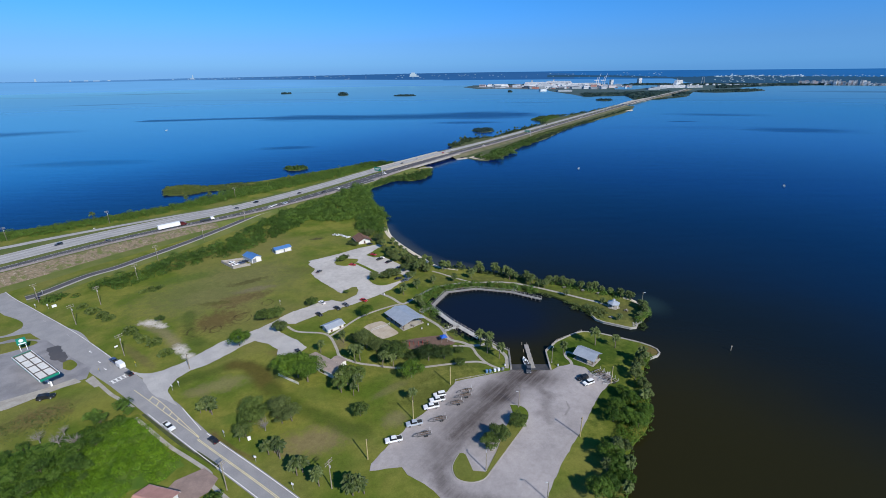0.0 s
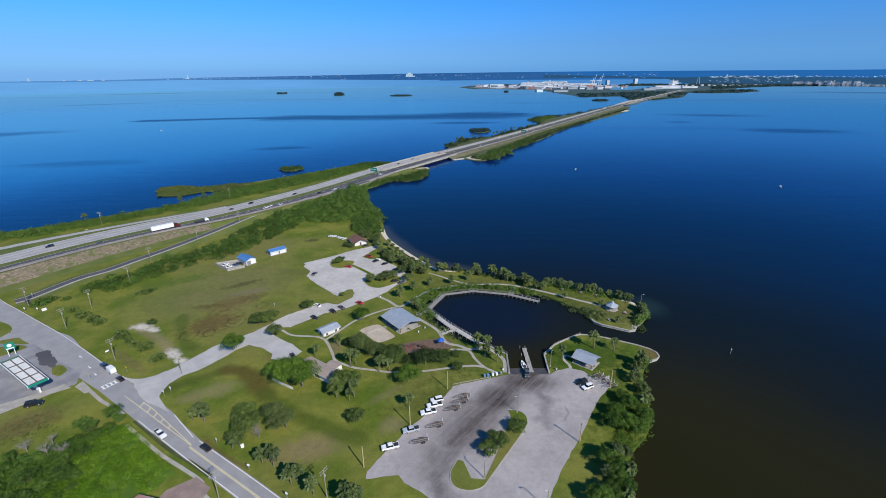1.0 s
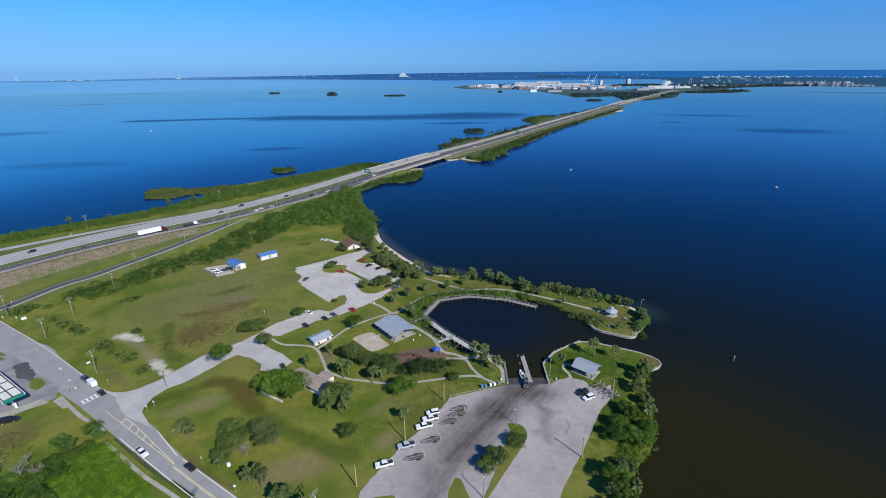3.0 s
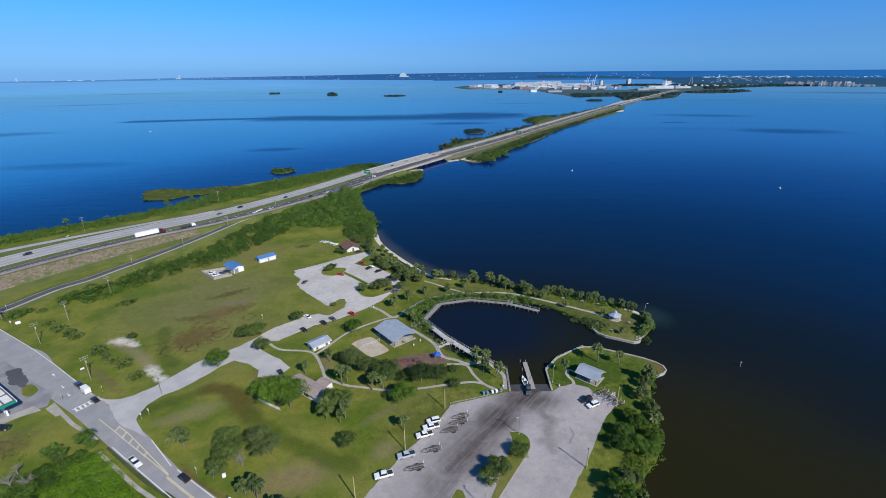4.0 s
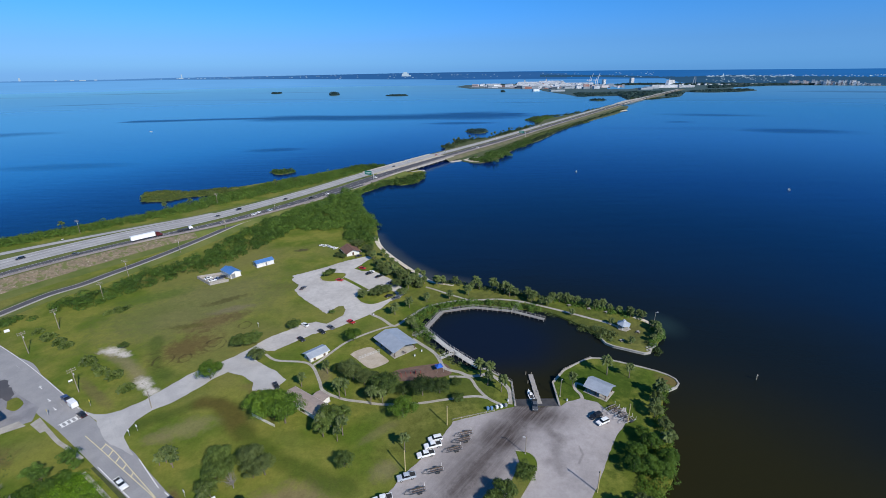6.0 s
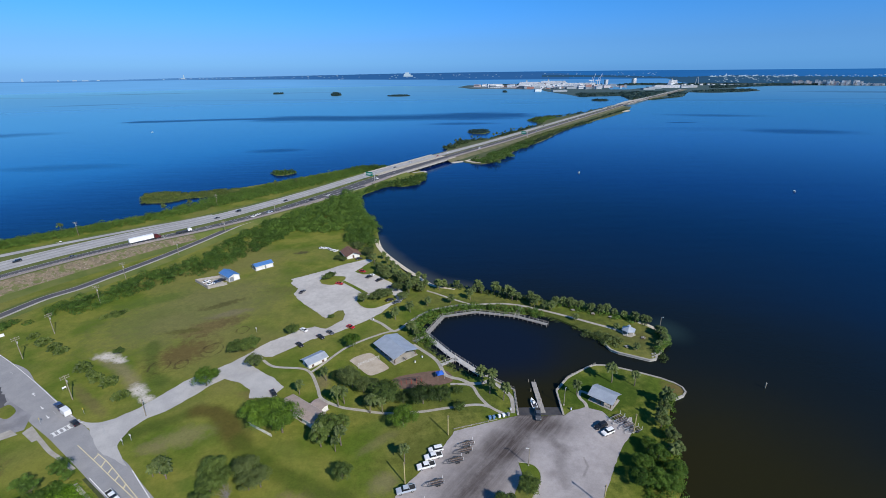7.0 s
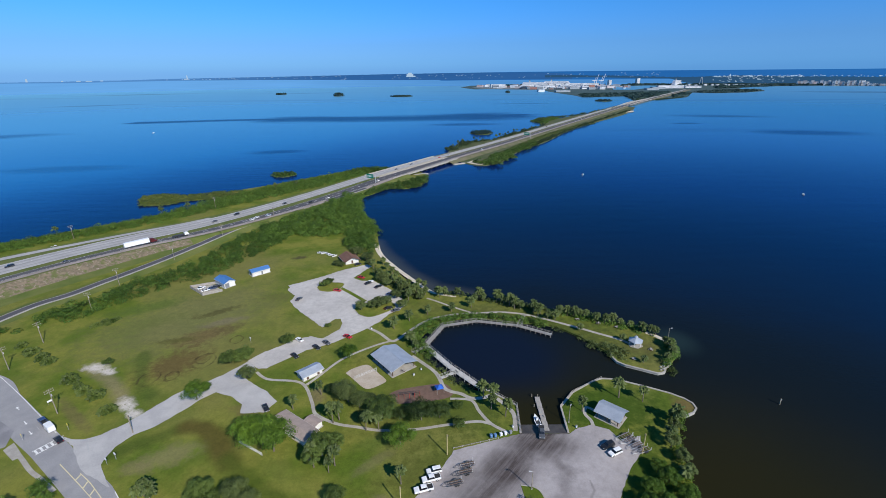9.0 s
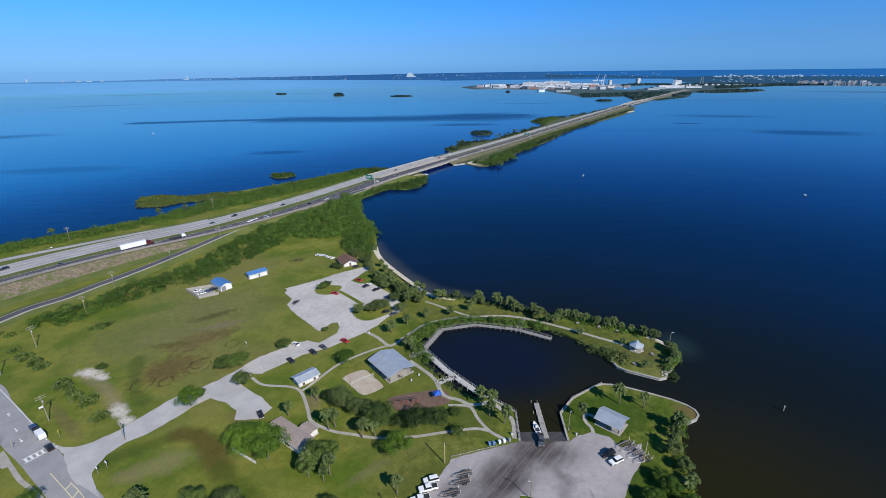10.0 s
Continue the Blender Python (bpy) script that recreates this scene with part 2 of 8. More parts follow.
def water_material():
    n = Nodes("lagoon_water")
    calm = n.noise(1.0, 3.0, 0.55, (0.0006, 0.0028, 0))
    mid = n.noise(0.02, 3.0)
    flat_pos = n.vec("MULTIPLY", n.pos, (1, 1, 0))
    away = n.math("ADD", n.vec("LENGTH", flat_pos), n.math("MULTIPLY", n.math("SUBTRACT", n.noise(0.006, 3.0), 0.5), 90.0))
    # tannin-brown shallows by the near shore, base colour turning bluer with distance
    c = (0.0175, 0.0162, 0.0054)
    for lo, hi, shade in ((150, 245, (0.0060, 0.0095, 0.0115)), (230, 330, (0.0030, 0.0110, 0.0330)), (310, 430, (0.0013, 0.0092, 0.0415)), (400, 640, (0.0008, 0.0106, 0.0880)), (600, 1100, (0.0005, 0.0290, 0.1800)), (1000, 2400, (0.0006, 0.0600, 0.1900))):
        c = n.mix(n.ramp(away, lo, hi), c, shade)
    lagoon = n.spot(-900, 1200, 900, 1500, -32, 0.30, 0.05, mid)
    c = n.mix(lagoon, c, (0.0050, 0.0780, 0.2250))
    # far water paled by horizon haze mixed into its base colour
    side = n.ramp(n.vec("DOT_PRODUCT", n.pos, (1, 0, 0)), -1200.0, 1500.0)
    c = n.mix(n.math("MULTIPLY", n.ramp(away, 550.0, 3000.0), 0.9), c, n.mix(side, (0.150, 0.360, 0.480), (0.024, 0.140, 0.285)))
    c = n.mix(n.math("MULTIPLY", n.spot(22, 205, 46, 36, 0, 0.7, 0.2, mid), 0.9), c, (0.0052, 0.0102, 0.0245))
    # sand shining through along the beach and off the point
    c = n.mix(n.math("MULTIPLY", n.line([(-49, 350), (-38, 322), (-23, 293), (-6, 271), (14, 262)], 12.0, 0.95, 0.3, mid), 0.8), c, (0.050, 0.056, 0.056))
    c = n.mix(n.math("MULTIPLY", n.spot(108, 214, 13, 16, 0, 0.9, 0.3, mid), 0.7), c, (0.018, 0.034, 0.034))
    waves = n.math("ADD", n.noise(0.55, 3.0, 0.6, (0.5, 1.0, 1.0)), n.math("ADD", n.math("MULTIPLY", n.noise(0.12, 2.0, 0.5, (0.5, 1.0, 1.0)), 1.5), n.math("MULTIPLY", n.noise(0.055, 2.0, 0.5, (0.30, 1.3, 1.0)), 2.2)))
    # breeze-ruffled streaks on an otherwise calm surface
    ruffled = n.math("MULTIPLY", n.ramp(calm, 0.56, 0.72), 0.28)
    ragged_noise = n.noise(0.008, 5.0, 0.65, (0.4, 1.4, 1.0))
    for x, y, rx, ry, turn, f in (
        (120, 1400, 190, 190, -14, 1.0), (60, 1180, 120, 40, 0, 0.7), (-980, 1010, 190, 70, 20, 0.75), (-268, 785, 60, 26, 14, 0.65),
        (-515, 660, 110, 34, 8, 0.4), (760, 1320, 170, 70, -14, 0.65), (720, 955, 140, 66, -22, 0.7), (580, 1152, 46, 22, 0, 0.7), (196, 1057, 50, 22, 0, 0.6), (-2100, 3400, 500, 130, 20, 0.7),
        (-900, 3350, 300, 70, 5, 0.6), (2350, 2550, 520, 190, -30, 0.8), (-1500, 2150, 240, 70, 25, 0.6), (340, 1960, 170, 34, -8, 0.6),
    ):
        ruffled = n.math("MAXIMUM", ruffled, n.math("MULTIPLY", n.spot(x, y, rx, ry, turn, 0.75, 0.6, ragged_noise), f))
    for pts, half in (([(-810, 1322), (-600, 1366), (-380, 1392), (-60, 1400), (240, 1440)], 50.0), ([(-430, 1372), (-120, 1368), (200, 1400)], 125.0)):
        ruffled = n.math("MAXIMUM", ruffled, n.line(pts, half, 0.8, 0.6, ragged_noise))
    far_calm = n.math("SUBTRACT", 1.0, n.math("MULTIPLY", n.ramp(away, 500.0, 2600.0), 0.93))
    bp = n.add("ShaderNodeBump")
    n.put(bp.inputs["Strength"], n.math("MULTIPLY", n.math("MULTIPLY_ADD", ruffled, 0.50, 0.20), far_calm))
    bp.inputs["Distance"].default_value = 0.28
    n.put(bp.inputs["Height"], waves)
    n.put(n.b.inputs["Normal"], bp.outputs[0])
    # streaks painted darker in the base colour, for the sky reflection they lose
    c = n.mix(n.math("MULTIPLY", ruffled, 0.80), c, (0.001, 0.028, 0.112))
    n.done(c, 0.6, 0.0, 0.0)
    # the sky's mirror image, weaker where the wind roughens the water
    gloss = n.add("ShaderNodeBsdfGlossy")
    gloss.inputs["Color"].default_value = (0.56, 0.92, 1.0, 1.0)
    n.put(gloss.inputs["Roughness"], n.math("ADD", n.math("MULTIPLY_ADD", ruffled, 0.10, 0.12), n.math("MULTIPLY", n.ramp(away, 700.0, 3200.0), 0.22)))
    n.put(gloss.inputs["Normal"], bp.outputs[0])
    fr = n.add("ShaderNodeFresnel")
    fr.inputs["IOR"].default_value = 1.16
    n.put(fr.inputs["Normal"], bp.outputs[0])
    ms = n.add("ShaderNodeMixShader")
    n.put(ms.inputs[0], n.math("MULTIPLY", fr.outputs[0], n.math("MULTIPLY_ADD", ruffled, -0.58, 1.0)))
    n.t.links.new(n.b.outputs[0], ms.inputs[1])
    n.t.links.new(gloss.outputs[0], ms.inputs[2])
    n.t.links.new(ms.outputs[0], n.t.nodes["Material Output"].inputs[0])
    return n.m


def lot_material(name, a, b):
    n = Nodes(name)
    big, mid, fine = n.noise(0.06), n.noise(0.5, 5.0, 0.7), n.noise(5.0, 3.0)
    turned = n.add("ShaderNodeVectorRotate")
    n.put(turned.inputs["Vector"], n.pos)
    turned.inputs["Angle"].default_value = radians(-50)
    streak = n.noise(0.55, 5.0, 0.65, (0.12, 1.3, 1.0), turned.outputs[0])
    c = n.mix(n.ramp(big, 0.35, 0.65), a, b)
    stain = None
    for x, y, rx, ry, turn, f in ((32, 151, 19, 11, 0, 0.9), (34, 157, 14, 7, 0, 1.0), (20, 141, 20, 11, 45, 0.9), (9, 128, 26, 15, 52, 0.62), (-2, 112, 9, 14, 20, 0.5), (35, 130, 5, 3, 0, 0.35), (-4, 108, 10, 9, 30, 0.35)):
        here = n.math("MULTIPLY", n.spot(x, y, rx, ry, turn, 0.8, 0.45, big), f)
        stain = here if stain is None else n.math("MAXIMUM", stain, here)
    for pts, half, f in (([(31, 154), (27, 147.5), (22, 141), (15, 134.5), (11, 128), (3, 119)], 8.0, 0.8), ([(14, 135), (10, 128)], 3.0, 0.8), ([(34, 154), (37, 148), (36, 144), (39, 139)], 3.4, 0.5), ([(38, 139), (36, 132), (36, 126)], 3.2, 0.32), ([(44.6, 136), (44.8, 132.5), (42.5, 129)], 0.6, 0.35), ([(22, 141), (12, 139), (2, 137)], 5.0, 0.45), ([(13, 128), (2, 114), (-3, 105), (-1, 98), (6, 93), (14, 92)], 5.0, 0.6)):
        stain = n.math("MAXIMUM", stain, n.math("MULTIPLY", n.line(pts, half, 0.95, 0.5, n.math("MULTIPLY_ADD", mid, 0.5, n.math("MULTIPLY", streak, 0.5))), f))
    wear = n.math("MULTIPLY", stain, n.math("MULTIPLY_ADD", n.ramp(streak, 0.35, 0.65), 0.35, 0.80), clamp=True)
    c = n.mix(wear, c, (0.060, 0.047, 0.044))
    c = n.mix(n.math("MULTIPLY", n.ramp(streak, 0.52, 0.72), 0.16), c, (0.24, 0.215, 0.20))
    g = n.math("ADD", n.math("MULTIPLY_ADD", fine, 0.3, 0.55), n.math("MULTIPLY", mid, 0.6))
    rgb = n.add("ShaderNodeCombineColor")
    for s in rgb.inputs:
        n.put(s, g)
    n.bump(fine, 0.4, 0.02)
    return n.done(n.scaled(c, rgb.outputs[0]), 0.9, 0.0, 0.2)


def stony_material():
    n = Nodes("stony_dirt_slope")
    big, mid, fine = n.noise(0.10), n.noise(0.5, 5.0, 0.7), n.noise(2.5, 3.0)
    c = n.mix(n.ramp(mid, 0.35, 0.65), (0.215, 0.165, 0.120), (0.130, 0.112, 0.070))
    c = n.mix(n.ramp(n.noise(1.3, 4.0, 0.75, (0.5, 0.5, 1.6)), 0.56, 0.68), c, (0.36, 0.315, 0.265))
    c = n.mix(n.math("MULTIPLY", n.ramp(n.noise(0.22, 5.0, 0.7), 0.50, 0.62), 0.85), c, (0.098, 0.120, 0.034))
    n.bump(fine, 0.8, 0.2)
    return n.done(c, 0.95, 0.0, 0.2)


GRASS, WATER = grass_material(), water_material()
LOT = lot_material("pale_shell_asphalt", (0.50, 0.47, 0.44), (0.42, 0.39, 0.365))
BOAT_LOT = lot_material("worn_boat_lot_asphalt", (0.385, 0.350, 0.343), (0.315, 0.287, 0.282))
ASPHALT = worn("grey_road_asphalt", (0.316, 0.306, 0.306), (0.260, 0.255, 0.260), 0.15, 4.0, 0.9)
DARK_ASPHALT = worn("dark_new_asphalt", (0.075, 0.075, 0.084), (0.097, 0.092, 0.097), 0.1, 4.0, 0.9)
CONCRETE_ROAD = worn("pale_highway_concrete", (0.400, 0.385, 0.372), (0.335, 0.322, 0.312), 0.1, 4.0, 0.9)
CONCRETE = worn("pale_concrete", (0.405, 0.378, 0.334), (0.317, 0.290, 0.255), 0.4, 5.0, 0.9)
DRIVE = worn("pale_drive_asphalt", (0.458, 0.440, 0.422), (0.378, 0.361, 0.352), 0.15, 4.0, 0.9)
WET = worn("wet_ramp_concrete", (0.065, 0.056, 0.050), (0.10, 0.086, 0.076), 0.4, 5.0, 0.5)
PAVERS = worn("pink_brown_pavers", (0.30, 0.22, 0.19), (0.23, 0.17, 0.15), 0.4, 4.0, 0.9)
COURT_SAND = worn("tan_court_sand", (0.47, 0.40, 0.32), (0.38, 0.315, 0.24), 0.25, 3.0, 1.0)
SAND = worn("beach_sand", (0.62, 0.55, 0.44), (0.52, 0.45, 0.34), 0.3, 4.0, 1.0)
VERGE = worn("rough_verge_grass", (0.080, 0.112, 0.022), (0.135, 0.145, 0.040), 0.06, 2.5, 0.95, relief=0.08)
STONY = stony_material()
DRY_VERGE = worn("dry_causeway_verge", (0.150, 0.135, 0.085), (0.085, 0.095, 0.040), 0.05, 1.2, 0.95, relief=0.08)
CAUSE_GREEN = worn("scrubby_causeway_grass", (0.055, 0.080, 0.025), (0.095, 0.095, 0.042), 0.03, 0.6, 0.95)
MULCH = worn("red_brown_mulch", (0.176, 0.110, 0.084), (0.132, 0.084, 0.062), 0.4, 5.0, 0.95)
WHITE_PAINT = worn("worn_white_road_paint", (0.82, 0.81, 0.79), (0.68, 0.67, 0.65), 0.8, 6.0, 0.7)
FADED_PAINT = worn("nearly_worn_off_road_paint", (0.46, 0.45, 0.44), (0.36, 0.355, 0.35), 1.2, 6.0, 0.8)
YELLOW_PAINT = worn("worn_yellow_road_paint", (0.70, 0.61, 0.37), (0.57, 0.50, 0.32), 0.8, 6.0, 0.7)
LEAF_OAK = leafy("oak_leaves", (0.0363, 0.0636, 0.0133), (0.154, 0.2178, 0.0473))
LEAF_BRIGHT = leafy("bright_green_leaves", (0.0407, 0.0866, 0.0074), (0.1628, 0.2706, 0.0297))
LEAF_OLIVE = leafy("olive_green_leaves", (0.040, 0.064, 0.018), (0.158, 0.200, 0.062))
LEAF_PALM = leafy("palm_fronds", (0.0340, 0.0580, 0.0140), (0.1480, 0.1900, 0.0560))
LEAF_PALMETTO = leafy("palmetto_fans", (0.032, 0.058, 0.010), (0.135, 0.178, 0.036))
LEAF_DARK_OAK = leafy("dark_oak_leaves", (0.024, 0.046, 0.011), (0.100, 0.150, 0.034))
# far leaves carry bluish distance haze in their base colour
LEAF_HAZED = leafy("hazed_far_woods_leaves", (0.022, 0.056, 0.056), (0.046, 0.088, 0.078))
LEAF_FAR_BANK = leafy("far_bank_leaves", (0.020, 0.044, 0.018), (0.080, 0.115, 0.046))
LEAF_MANGROVE = leafy("mangrove_leaves", (0.028, 0.062, 0.0104), (0.118, 0.196, 0.040))
LEAF_HEDGE = leafy("hedgerow_leaves", (0.026, 0.062, 0.009), (0.150, 0.250, 0.040))
LEAF_BRUSH = leafy("weedy_brush_leaves", (0.0555, 0.0851, 0.0163), (0.1815, 0.2255, 0.066))
LEAF_LIME = leafy("lime_green_vine_leaves", (0.046, 0.125, 0.005), (0.190, 0.325, 0.016))
LEAF_SHORE = leafy("dark_shoreline_leaves", (0.026, 0.068, 0.008), (0.105, 0.185, 0.022))
LEAF_WEED = leafy("rank_weed_leaves", (0.036, 0.088, 0.010), (0.120, 0.200, 0.026))
BARK = worn("grey_brown_bark", (0.20, 0.165, 0.13), (0.13, 0.105, 0.08), 1.0, 8.0, 0.95)


# ---- geometry helpers ----
def spline(pts, steps=5, closed=False):
    """A smooth line through a few points."""
    p = [Vector(q) for q in pts]
    n, out = len(p), []
    for i in range(n if closed else n - 1):
        a, b, c, d = (p[(i + k) % n] if closed else p[min(max(i + k, 0), n - 1)] for k in (-1, 0, 1, 2))
        for s in range(steps):
            t = s / steps
            out.append(0.5 * (2 * b + (c - a) * t + (2 * a - 5 * b + 4 * c - d) * t * t + (3 * b - a - 3 * c + d) * t ** 3))
    return out if closed else out + [p[-1]]


def mesh_of(name, verts, faces, material=None, smooth=False):
    me = bpy.data.meshes.new(name)
    me.from_pydata([tuple(v) for v in verts], [], faces)
    if material:
        me.materials.append(material)
    if smooth:
        for f in me.polygons:
            f.use_smooth = True
    return me


def structure(name, me, label, category):
    return tagged(new(name, me), label, category, kind="structure")


def sheet(name, outline, z, material, label, category, skirt=0.0, drop=0.0, parent=None):
    """A flat piece of ground with a smooth outline; its rim falls by drop over skirt metres."""
    pts = [Vector((p[0], p[1], z)) for p in outline]
    if sum(a.x * b.y - b.x * a.y for a, b in zip(pts, pts[1:] + pts[:1])) < 0:
        pts.reverse()
    n = len(pts)
    faces = [tuple(t) for t in tessellate_polygon([pts])]
    faces = [f if (pts[f[1]] - pts[f[0]]).cross(pts[f[2]] - pts[f[0]]).z > 0 else f[::-1] for f in faces]
    verts = list(pts)
    if drop:
        for i in range(n):
            along = (pts[(i + 1) % n] - pts[i - 1]).normalized()
            verts.append(pts[i] + Vector((along.y, -along.x, 0)) * skirt - Vector((0, 0, drop)))
        faces += [(i, i + n, (i + 1) % n + n, (i + 1) % n) for i in range(n)]
    me = mesh_of(name, verts, faces, material)
    if parent:
        ob = new(name, me)
        ob.parent = parent
        return ob
    return structure(name, me, label, category)


def offset(line, d, dz=0.0):
    """A line moved d metres to its left (d > 0) and dz up."""
    out = []
    for i, p in enumerate(line):
        a = line[min(i + 1, len(line) - 1)] - line[max(i - 1, 0)]
        a.z = 0
        a.normalize()
        out.append(p + Vector((-a.y * d, a.x * d, dz)))
    return out


def band(name, lines, material, label="", category="", parent=None):
    """A surface strung between lines of equal length, each to the right of the one before."""
    n = len(lines[0])
    verts = [p for line in lines for p in line]
    faces = [(k * n + i, (k + 1) * n + i, (k + 1) * n + i + 1, k * n + i + 1) for k in range(len(lines) - 1) for i in range(n - 1)]
    me = mesh_of(name, verts, faces, material)
    if parent:
        ob = new(name, me)
        ob.parent = parent
        return ob
    return structure(name, me, label, category)


def ribbon(name, line, width, z, material, label="", category="", parent=None, steps=5, thick=0.03):
    pts = [Vector((p.x, p.y, z)) for p in spline([(q[0], q[1], 0) for q in line], steps)]
    a, b = offset(pts, width / 2), offset(pts, -width / 2)
    lines = [[p - Vector((0, 0, thick)) for p in offset(a, 0.02)], a, b, [p - Vector((0, 0, thick)) for p in offset(b, -0.02)]]
    return band(name, lines, material, label, category, parent)


def ragged(outline, step=1.6, amp=0.28):
    """The outline with worn, uneven edges."""
    r, out = random.Random(5), []
    for (x0, y0), (x1, y1) in zip(outline, outline[1:] + outline[:1]):
        k = max(1, int(math.hypot(x1 - x0, y1 - y0) / step))
        for i in range(k):
            f = i / k
            out.append((x0 + (x1 - x0) * f + r.uniform(-amp, amp), y0 + (y1 - y0) * f + r.uniform(-amp, amp)))
    return out


# ---- water, shores and lawns ----
WATER_R = 4900.0
ring = [(WATER_R * math.cos(a), WATER_R * math.sin(a)) for a in (2 * math.pi * i / 96 for i in range(96))]
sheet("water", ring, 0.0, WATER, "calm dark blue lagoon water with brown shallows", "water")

SHORE_EAST = [(40, -300), (46, 50), (50, 90), (54, 103), (61, 114.5), (69, 122.5), (74.5, 133), (77, 143.5), (81.5, 156), (86.5, 163)]
SPIT_WALL = [(91.2, 165.2), (93.0, 167.2), (93.1, 170), (91.2, 172.8), (87.4, 175.8), (80, 179.8), (72, 183.7), (68, 185), (64.4, 185.3), (60.5, 183.9), (50.4, 177), (43.9, 169), (43.2, 155.6)]
BASIN_WALL = [(26.9, 155.8), (27.7, 170), (18.5, 178.5)]
BASIN_FRINGE = [(14, 178.5), (4.5, 184.5), (-3, 195), (-10, 207), (-11, 215), (-2, 231), (16, 236), (37, 231), (53, 228), (64.6, 217), (71, 207), (74.2, 202.7)]
POINT_WALL = [(73.9, 199.5), (74.8, 196.8), (77.3, 194.4), (88.4, 188.5), (91.3, 189.2)]
POINT = [(93.6, 192), (97.3, 195.5), (101.2, 201), (103.2, 207), (102.4, 212.5), (98, 220), (86, 228.8)]
BEACH = [(63.3, 241), (38.4, 252), (14.8, 260), (-10, 269), (-26.4, 292.4), (-41.4, 322), (-46.2, 349.6)]
NORTH_BAY = [(-51, 378), (-57.9, 389), (-70, 421), (-75, 450), (-79, 481), (-71, 496), (-57, 520), (-41, 519), (-26, 527), (-19, 552), (-18, 588), (-26, 604), (-50, 618), (-80, 636), (-110, 628)]
NORTH_SHORE = [(-134, 604), (-190, 545), (-235, 506), (-255, 497), (-271, 500), (-292, 504), (-306, 497), (-302, 482), (-288, 462), (-266, 464), (-257, 476), (-247, 480), (-229, 482), (-226, 466), (-234, 452), (-247, 435), (-260, 419), (-294, 389), (-324, 361), (-356, 342), (-426, 303), (-900, 60)]


def smooth2(*lines):
    out = []
    for line in lines:
        out += [(p.x, p.y) for p in spline([(q[0], q[1], 0) for q in line], 4)]
    return out


LAND = [(-900, -300)] + smooth2(SHORE_EAST) + SPIT_WALL + BASIN_WALL + smooth2(BASIN_FRINGE) + POINT_WALL + smooth2(POINT, BEACH, NORTH_BAY, NORTH_SHORE)
sheet("ground", LAND, 0.8, GRASS, "mown park lawn with dry brown patches and bare sand", "lawn", skirt=0.2, drop=1.6)
beach_line = [Vector((p.x, p.y, 0.86)) for p in spline([(q[0], q[1], 0) for q in [(8, 259.5), (-5, 264.8), (-14, 276.5), (-26.4, 295.4), (-38.6, 316.5), (-44.6, 331), (-48.2, 346)]], 6)]
band("beach", [offset(beach_line, 0.9), offset(beach_line, -1.0), offset(beach_line, -3.4, -1.1)], SAND, "narrow pale sand beach", "beach")

# ---- roads ----
MAIN = [(-470, 395), (-330, 286), (-257, 231.5), (-221, 209), (-182, 185.5), (-149, 163.5), (-126, 147.5), (-103, 131.3), (-80, 115.8), (-51, 96.6), (-10, 68), (60, 20)]
ribbon("road", MAIN, 7.4, 0.86, ASPHALT, "grey two-lane asphalt road with worn markings", "road")
wide_line = [Vector((p.x, p.y, 0.88)) for p in spline([(q[0], q[1], 0) for q in MAIN[1:9]], 8)]
wide_n = [float(np.interp(p.x, [-260, -140, -118, -104, -94, -84, -80], [4.7, 4.8, 5.2, 6.0, 4.6, 3.7, 3.7])) for p in wide_line]
wide_s = [float(np.interp(p.x, [-260, -192, -178, -158, -143, -132, -113, -90], [5.4, 7.0, 6.3, 5.3, 5.2, 4.3, 3.9, 3.7])) for p in wide_line]
lane_a = [offset(wide_line, w)[i] for i, w in enumerate(wide_n)]
lane_b = [offset(wide_line, -w)[i] for i, w in enumerate(wide_s)]
band("road", [lane_a, lane_b], ASPHALT, "widened junction of the road with turn lanes", "road")
sheet("driveway", ragged([(-131, 157), (-127, 155.6), (-122.8, 155.5), (-118, 157.6), (-112.5, 163.5), (-108.3, 170.5), (-104, 178.5), (-97.5, 184.5), (-90.5, 190.5), (-83, 201), (-78, 194), (-82.5, 190), (-75.5, 184.6), (-68, 179.4), (-62.7, 173.9), (-65.3, 167.9), (-74, 167.4), (-75.3, 172.4), (-81.2, 177), (-88.3, 179.6), (-92.4, 175.4), (-95, 170.6), (-98.4, 165.6), (-102, 160.8), (-106.6, 157.2), (-109.2, 151.9), (-109.4, 148.2), (-108.8, 144.6), (-105.6, 140.8), (-100, 135.6), (-113.5, 142), (-124, 152.4)], 1.6, 0.2), 0.90, DRIVE, "pale asphalt driveway curving into the park", "driveway")
LOT_A = [(-90.2, 276), (-88.1, 273.3), (-88.5, 270), (-82.2, 263.3), (-82.6, 256.4), (-78.8, 249.7), (-58.2, 227.8), (-53.9, 235.8), (-50.8, 236), (-49.3, 231.8), (-49.4, 226.2), (-56, 217.7), (-59.7, 219), (-61.7, 220.2), (-68.5, 217), (-72.9, 212.7), (-80.3, 206.2), (-84, 200.5), (-77.4, 194.6), (-74, 194.8), (-60.7, 208.1), (-49.7, 214.2), (-39.9, 222.9), (-36, 226.4), (-30.8, 233.1), (-27, 240.8), (-22.6, 244.1), (-19.5, 250), (-22, 258), (-29.6, 270), (-40, 281), (-48.6, 282), (-53.5, 286), (-49.5, 293.5), (-47.2, 299), (-44.5, 303.5), (-48, 307), (-55.4, 302.7), (-63.9, 297), (-74.6, 286.9)]
sheet("parking_lot", ragged(LOT_A), 0.92, LOT, "pale sandy parking lot by the beach", "parking lot")
